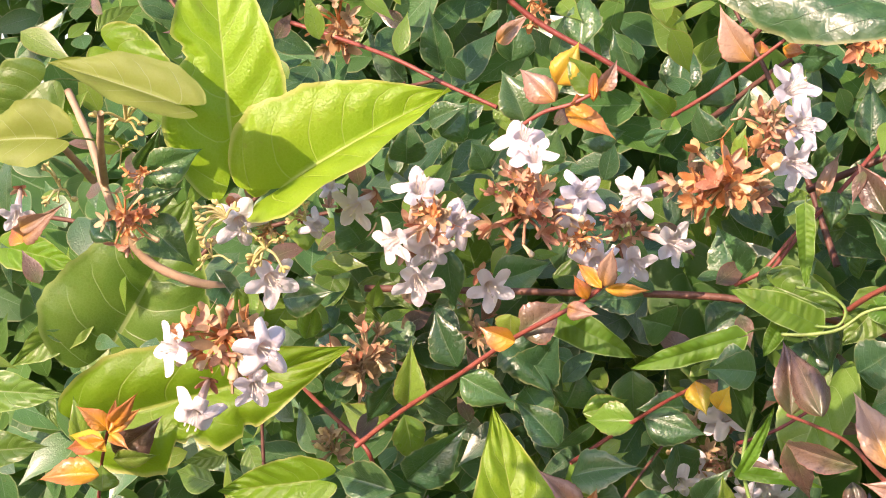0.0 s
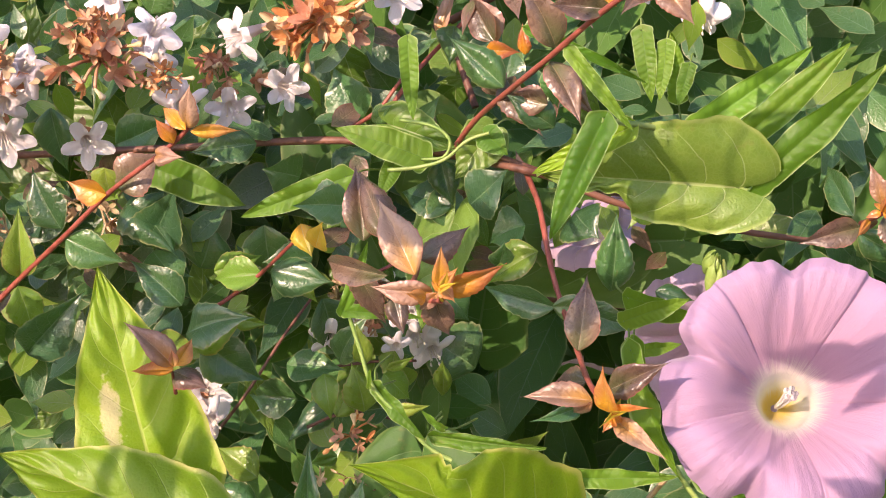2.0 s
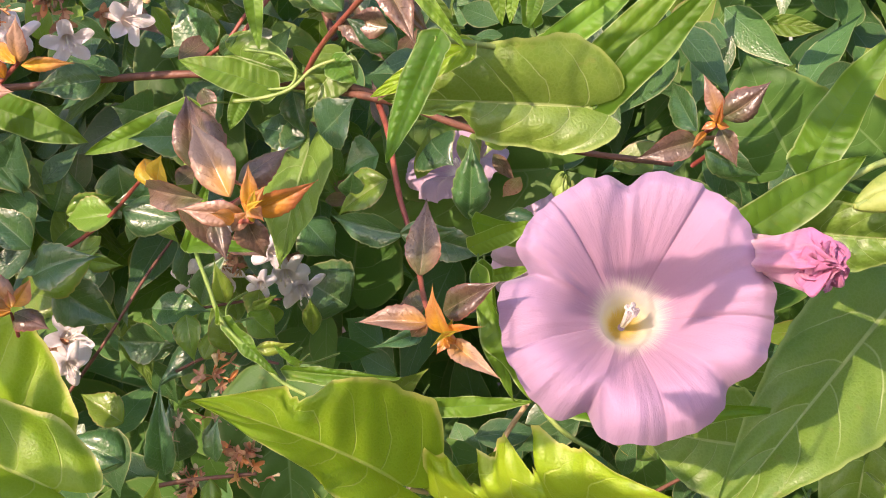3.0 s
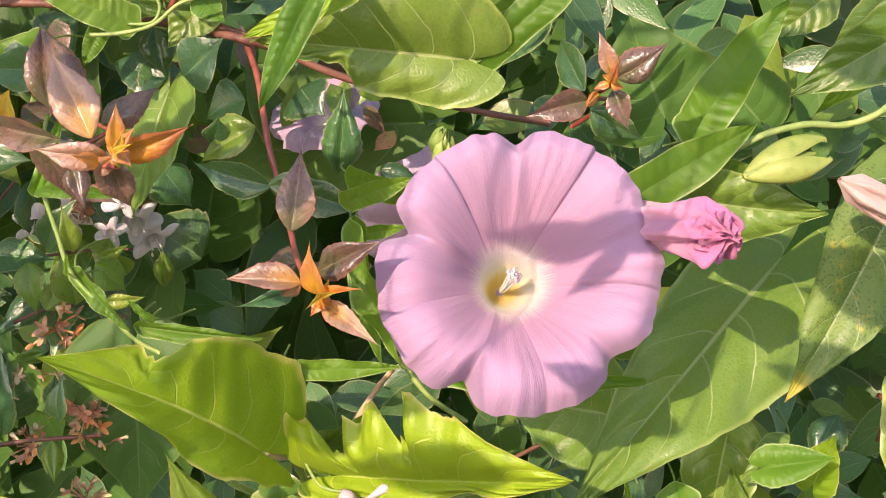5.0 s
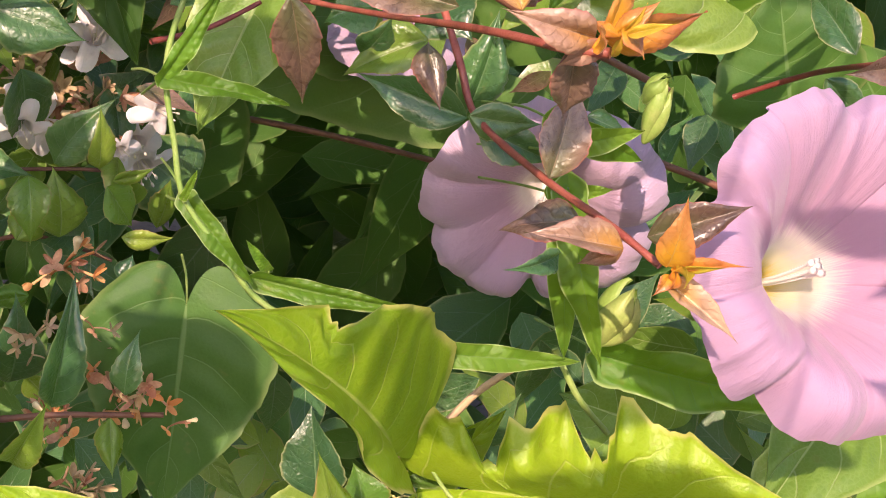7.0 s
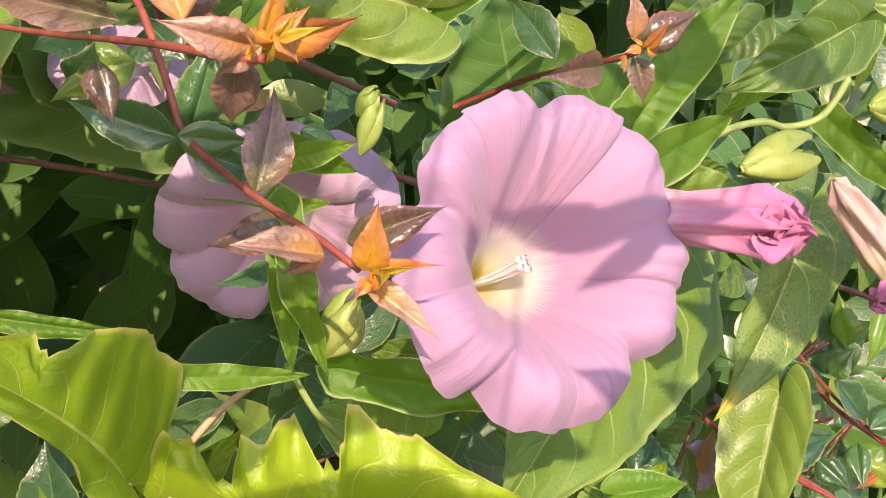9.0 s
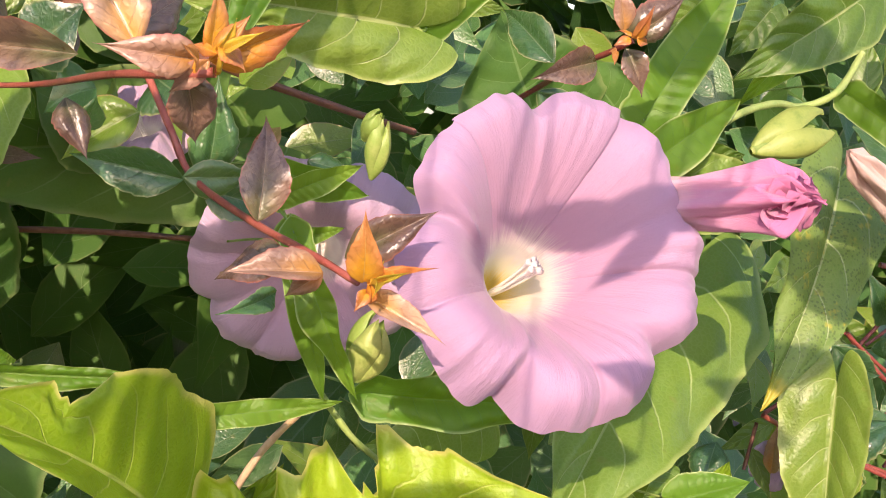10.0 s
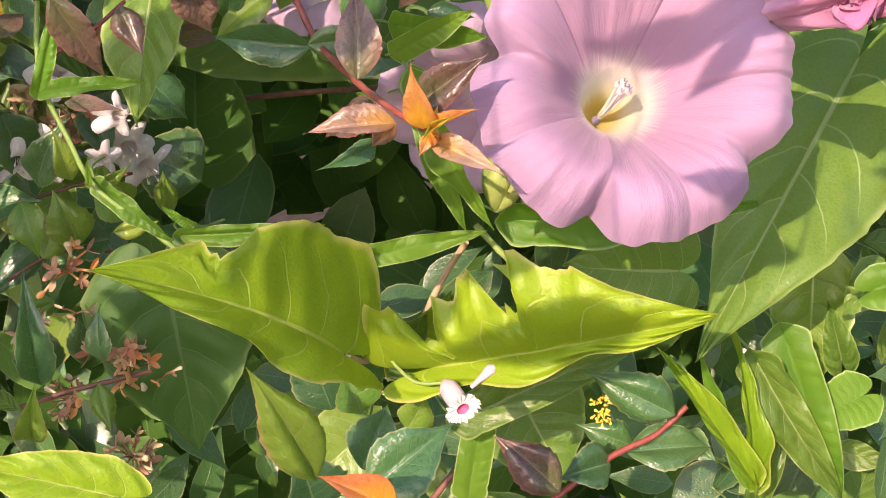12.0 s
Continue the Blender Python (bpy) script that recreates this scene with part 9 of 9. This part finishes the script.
def frilled_flower(mouth, face, radius, label):
    """Small mauve tube with a frilled white mouth and a magenta throat, and a closed bud beside it."""
    at = Vector(mouth)
    t = thing("tubular_flower", at, label, "flower")

    def tube_(a, b):
        th = a * 6.2832
        r = radius * (0.50 + 0.16 * math.sin(math.pi * b)) * (0.45 + 0.55 * min(1.0, 5 * b))
        return (r * math.cos(th), r * math.sin(th), -radius * 2.6 * (1 - b)), (a, b)

    def frill(a, b):
        th = a * 6.2832
        r = radius * (0.34 + b * (0.72 + 0.12 * abs(math.cos(2.5 * th)) + 0.05 * math.sin(23 * th)))
        return (r * math.cos(th), r * math.sin(th), radius * (0.10 * math.sin(19 * th + 2 * math.sin(3 * th)) * b + 0.12 * b)), (a, b)

    def cup(a, b):
        th = a * 6.2832
        return (radius * 0.42 * b * math.cos(th), radius * 0.42 * b * math.sin(th), radius * (0.25 * b * b - 0.15)), (a, b)
    for name, fn, nu, nv, mat in (("tube", tube_, 20, 12, MAUVE), ("frill", frill, 90, 8, ANTHER), ("throat", cup, 24, 6, MAGENTA)):
        v, f, uv = sheet(fn, nu, nv)
        under(new(name, mesh_of(name, v, f, mat, uv)), t, aim(at, face))
    m = aim(at, face) @ Matrix.Translation((radius * 1.0, radius * 0.6, -radius * 0.9)) @ Matrix.Rotation(radians(-50), 4, "Z") @ Matrix.Diagonal((radius * 2.0,) * 3 + (1,))
    under(new("closed_bud", bud_mesh("closed_bud", MAUVE, 0.22)), t, m)
    stem(t, [at - Vector(face).normalized() * radius * 2.5, at + Vector((-0.010, 0.012, 0.004)), at + Vector((-0.016, 0.020, 0.010))], 0.00045, 0.00045, STEM_GREEN, "stalk")
    return t


def anther_tuft(at, length, label):
    """Bunch of small rounded yellow anthers along a short axis below a pale bud."""
    rng = random.Random(4)
    t = thing("anther_tuft", at, label, "anthers")
    grain = bud_mesh("anther", ANTHER_YELLOW, 0.34)
    for n in range(34):
        p = Vector(at) + Vector((rng.uniform(-0.22, 0.22), rng.uniform(-0.25, 0.1), rng.uniform(-0.5, 0.4))) * length
        m = aim(p, (rng.uniform(-1, 1), -0.5, rng.uniform(-1, 1)), rng.uniform(0, 360)) @ Matrix.Diagonal((length * 0.17,) * 3 + (1,))
        under(new("anther", grain), t, m)
    m = Matrix.Translation(Vector(at) + Vector((0.2, -0.1, 0.2)) * length) @ Matrix.Rotation(radians(15), 4, "Y") @ Matrix.Rotation(radians(90), 4, "X") @ Matrix.Diagonal((length * 0.6,) * 3 + (1,))
    under(new("closed_bud", bud_mesh("closed_bud", CREAM, 0.26)), t, m)
    return t


frilled_flower((-0.0388, 0.0240, 0.9306), (0.30, -0.85, -0.42), 0.0037, "small pale mauve tubular flower with a frilled white mouth")
anther_tuft((-0.0010, 0.0640, 0.9110), 0.0090, "bunch of small yellow anthers below a cream bud")

# added shade caster behind the camera, never in view; shapes the sun's dapples
plant = thing("unseen_shade_sapling", (-0.398, -0.423, 0.0), "added sapling out of view, its leaves placed to shade the hedge", "shrub", "saplings")
stem(plant, [(-0.398, -0.423, 0.0), (-0.375, -0.405, 0.6), (-0.330, -0.370, 1.29)], 0.006, 0.0016, STEM_BROWN, "trunk")
stem(plant, [(-0.330, -0.370, 1.29), (-0.240, -0.365, 1.292), (-0.140, -0.360, 1.290), (-0.030, -0.350, 1.285)], 0.0016, 0.0010, STEM_BROWN, "twig")


def shade_leaf(base, tip, width):
    """A leaf of the added shade plant, placed to cast one shadow; hangs on its stalk from the twig above."""
    leaf(plant, "abelia", "g", base, tip, width, 0, (-0.33, -0.84, 0.42))
    stem(plant, [base, (base[0] + 0.003, 0.5 * base[1] - 0.18, 0.5 * base[2] + 0.655), (base[0] + 0.002, -0.362, 1.290)], 0.00035, 0.00045, STEM_GREEN, "leaf_stalk")


shade_leaf((-0.0953, -0.2979, 1.1571), (-0.1232, -0.2869, 1.1571), 0.0090)
shade_leaf((-0.0754, -0.2979, 1.1589), (-0.1074, -0.2869, 1.1556), 0.0100)
shade_leaf((-0.0890, -0.2981, 1.1551), (-0.1060, -0.2966, 1.1447), 0.0060)
shade_leaf((-0.1244, -0.2966, 1.1557), (-0.1304, -0.2982, 1.1478), 0.0050)
shade_leaf((-0.1956, -0.2900, 1.1335), (-0.2008, -0.2870, 1.1146), 0.0041)
shade_leaf((-0.1897, -0.2900, 1.1352), (-0.1970, -0.2870, 1.1085), 0.0035)
shade_leaf((-0.1865, -0.2900, 1.1310), (-0.1933, -0.2870, 1.1017), 0.0041)
shade_leaf((-0.1860, -0.2900, 1.1200), (-0.1910, -0.2870, 1.1007), 0.0039)
shade_leaf((-0.3076, -0.2900, 1.1717), (-0.3031, -0.2870, 1.1214), 0.0133)
shade_leaf((-0.3004, -0.3000, 1.1471), (-0.3011, -0.2970, 1.1162), 0.0068)
shade_leaf((-0.2956, -0.2900, 1.1302), (-0.2857, -0.2870, 1.1017), 0.0110)
shade_leaf((-0.1702, -0.2777, 1.1682), (-0.2031, -0.2586, 1.1806), 0.0260)
shade_leaf((-0.1519, -0.2724, 1.1709), (-0.1890, -0.2640, 1.1585), 0.0260)
shade_leaf((-0.0841, -0.2900, 1.1158), (-0.1015, -0.2870, 1.1221), 0.0070)
shade_leaf((-0.2759, -0.2966, 1.1703), (-0.3188, -0.2798, 1.1703), 0.0300)
shade_leaf((-0.2814, -0.2877, 1.1731), (-0.3143, -0.2686, 1.1855), 0.0260)
shade_leaf((-0.2690, -0.2826, 1.1635), (-0.3080, -0.2738, 1.1505), 0.0260)
shade_leaf((-0.2430, -0.3234, 1.1313), (-0.2721, -0.3029, 1.1494), 0.0260)
shade_leaf((-0.2465, -0.3198, 1.1180), (-0.2800, -0.3066, 1.1180), 0.0240)
shade_leaf((-0.2358, -0.2967, 1.1981), (-0.2714, -0.2796, 1.2044), 0.0240)
shade_leaf((-0.2087, -0.2719, 1.2018), (-0.2421, -0.2644, 1.1906), 0.0220)
shade_leaf((-0.1696, -0.2763, 1.1779), (-0.1976, -0.2600, 1.1884), 0.0220)
shade_leaf((-0.2751, -0.3272, 1.1316), (-0.2960, -0.3091, 1.1514), 0.0200)
shade_leaf((-0.2720, -0.3144, 1.1073), (-0.3037, -0.3020, 1.1073), 0.0220)
shade_leaf((-0.1400, -0.3520, 1.1290), (-0.1980, -0.3620, 1.1400), 0.0130)
shade_leaf((-0.1620, -0.3520, 1.1480), (-0.1960, -0.3600, 1.1580), 0.0100)
shade_leaf((-0.1860, -0.3520, 1.1440), (-0.2200, -0.3620, 1.1520), 0.0150)
shade_leaf((-0.0700, -0.3000, 1.2160), (-0.1080, -0.2900, 1.2300), 0.0180)
shade_leaf((-0.0560, -0.3000, 1.2380), (-0.0920, -0.2900, 1.2480), 0.0150)
shade_leaf((-0.0360, -0.3000, 1.2200), (-0.0660, -0.2900, 1.2280), 0.0130)
shade_leaf((-0.0300, -0.3180, 1.1620), (-0.0680, -0.3080, 1.1760), 0.0200)
shade_leaf((-0.0420, -0.3180, 1.1400), (-0.0740, -0.3080, 1.1500), 0.0140)
shade_leaf((-0.0150, -0.3180, 1.1880), (-0.0500, -0.3080, 1.1960), 0.0160)
shade_leaf((0.0100, -0.3180, 1.1700), (-0.0200, -0.3080, 1.1840), 0.0170)


# ---------------- inner foliage and ground ----------------
def foliage_mass(name, count, box, size, mats, seed, label, tilt=0.8):
    """Many leaves in one mesh: hedge foliage that nobody could count."""
    rng = random.Random(seed)
    verts, faces, uvs, mat_ids = [], [], [], []
    for _ in range(count):
        p = Vector([rng.uniform(a, b) for a, b in box])
        in_ = p.y - 0.1
        if ((p.x + 0.063 - 0.06 * in_) / (0.060 + 0.11 * in_)) ** 2 + ((p.z - 0.978 + 0.165 * in_) / (0.042 + 0.09 * in_)) ** 2 < 1 and p.y < 0.5:
            continue
        L = rng.uniform(*size)
        W_ = L * rng.uniform(0.38, 0.55)
        f = Vector((rng.uniform(-tilt, tilt), -1, rng.uniform(-tilt, tilt) + 0.35)).normalized()
        y = f.cross(Vector((rng.uniform(-1, 1), rng.uniform(-0.3, 0.3), rng.uniform(-1, 1)))).normalized()
        x = y.cross(f)
        k0 = len(verts)
        rows = 8
        for j in range(rows + 1):
            s = j / rows
            w = outline("abelia", min(max(s, 1e-3), 0.999)) * 1.75 * W_
            for u in (-1, 0, 1):
                verts.append(p + y * (L * s) + x * (u * w) + f * (0.22 * w * abs(u) - 0.2 * L * s * s))
                uvs.append((u, s))
        mi = rng.randrange(len(mats))
        for j in range(rows):
            for i in range(2):
                a = k0 + j * 3 + i
                faces.append((a, a + 1, a + 4, a + 3))
                mat_ids.append(mi)
    me = mesh_of(name, verts, faces, MAT[mats[0]], uvs)
    for m in mats[1:]:
        me.materials.append(MAT[m])
    me.polygons.foreach_set("material_index", mat_ids)
    return tagged(new(name, me), label, "foliage", "", "stuff")


foliage_mass("front_foliage", 420, ((-0.40, -0.02), (0.075, 0.135), (1.005, 1.22)), (0.011, 0.019), ("g", "q", "g", "b", "q"), 21,
             "small glossy green and bronze abelia leaves filling the hedge's face", 1.0)
# added behind the front leaves to block sunlight from the hollow
foliage_mass("shading_foliage", 500, ((-0.30, -0.11), (0.15, 0.23), (0.98, 1.09)), (0.022, 0.036), ("g", "m", "g"), 33,
             "dense green leaves added to keep the sun off a hollow in the hedge")
foliage_mass("inner_foliage", 900, ((-0.50, 0.30), (0.13, 0.21), (0.78, 1.28)), (0.018, 0.032), ("g", "g", "q", "g", "m"), 3,
             "dark green shaded abelia leaves inside the hedge")
# the darker green mixed in here and at the back deepens the hollow's shade
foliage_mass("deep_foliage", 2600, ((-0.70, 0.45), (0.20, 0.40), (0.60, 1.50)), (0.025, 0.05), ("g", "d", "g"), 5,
             "dense green leaves deep inside the hedge, some coloured darker for shade")
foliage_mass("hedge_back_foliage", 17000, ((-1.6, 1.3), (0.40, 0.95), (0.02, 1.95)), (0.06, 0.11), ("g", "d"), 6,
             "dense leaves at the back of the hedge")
twigs = thing("inner_twigs", (0, 0.15, 0.9), "bare brown twigs inside the hedge", "twigs")
rt = random.Random(11)
for _ in range(26):
    x_, z_ = rt.uniform(-0.42, 0.22), rt.uniform(0.80, 1.2)
    p_ = Vector((x_, rt.uniform(0.10, 0.20), z_))
    d_ = Vector((rt.uniform(-1, 1), rt.uniform(-0.2, 0.4), rt.uniform(-0.4, 0.9))).normalized() * rt.uniform(0.06, 0.14)
    stem(twigs, [p_, p_ + d_ * 0.5 + Vector((0, 0, 0.008)), p_ + d_], rt.uniform(0.0008, 0.0016), 0.0006, STEM_BROWN, "twig")
stem(twigs, [(-0.0992, 0.2050, 0.9866), (-0.0632, 0.1950, 0.9865), (-0.0228, 0.1800, 0.9846)], 0.0011, 0.0009, STEM_BROWN, "twig")
ground_v, ground_f, _u = sheet(lambda a, b: (((a - 0.5) * 60, (b - 0.5) * 60, 0.02 * math.sin(a * 90) * math.cos(b * 77)), (a, b)), 60, 60)
tagged(new("ground", mesh_of("ground", ground_v, ground_f, SOIL)), "bare dark soil below the hedge", "ground", "", "structure")
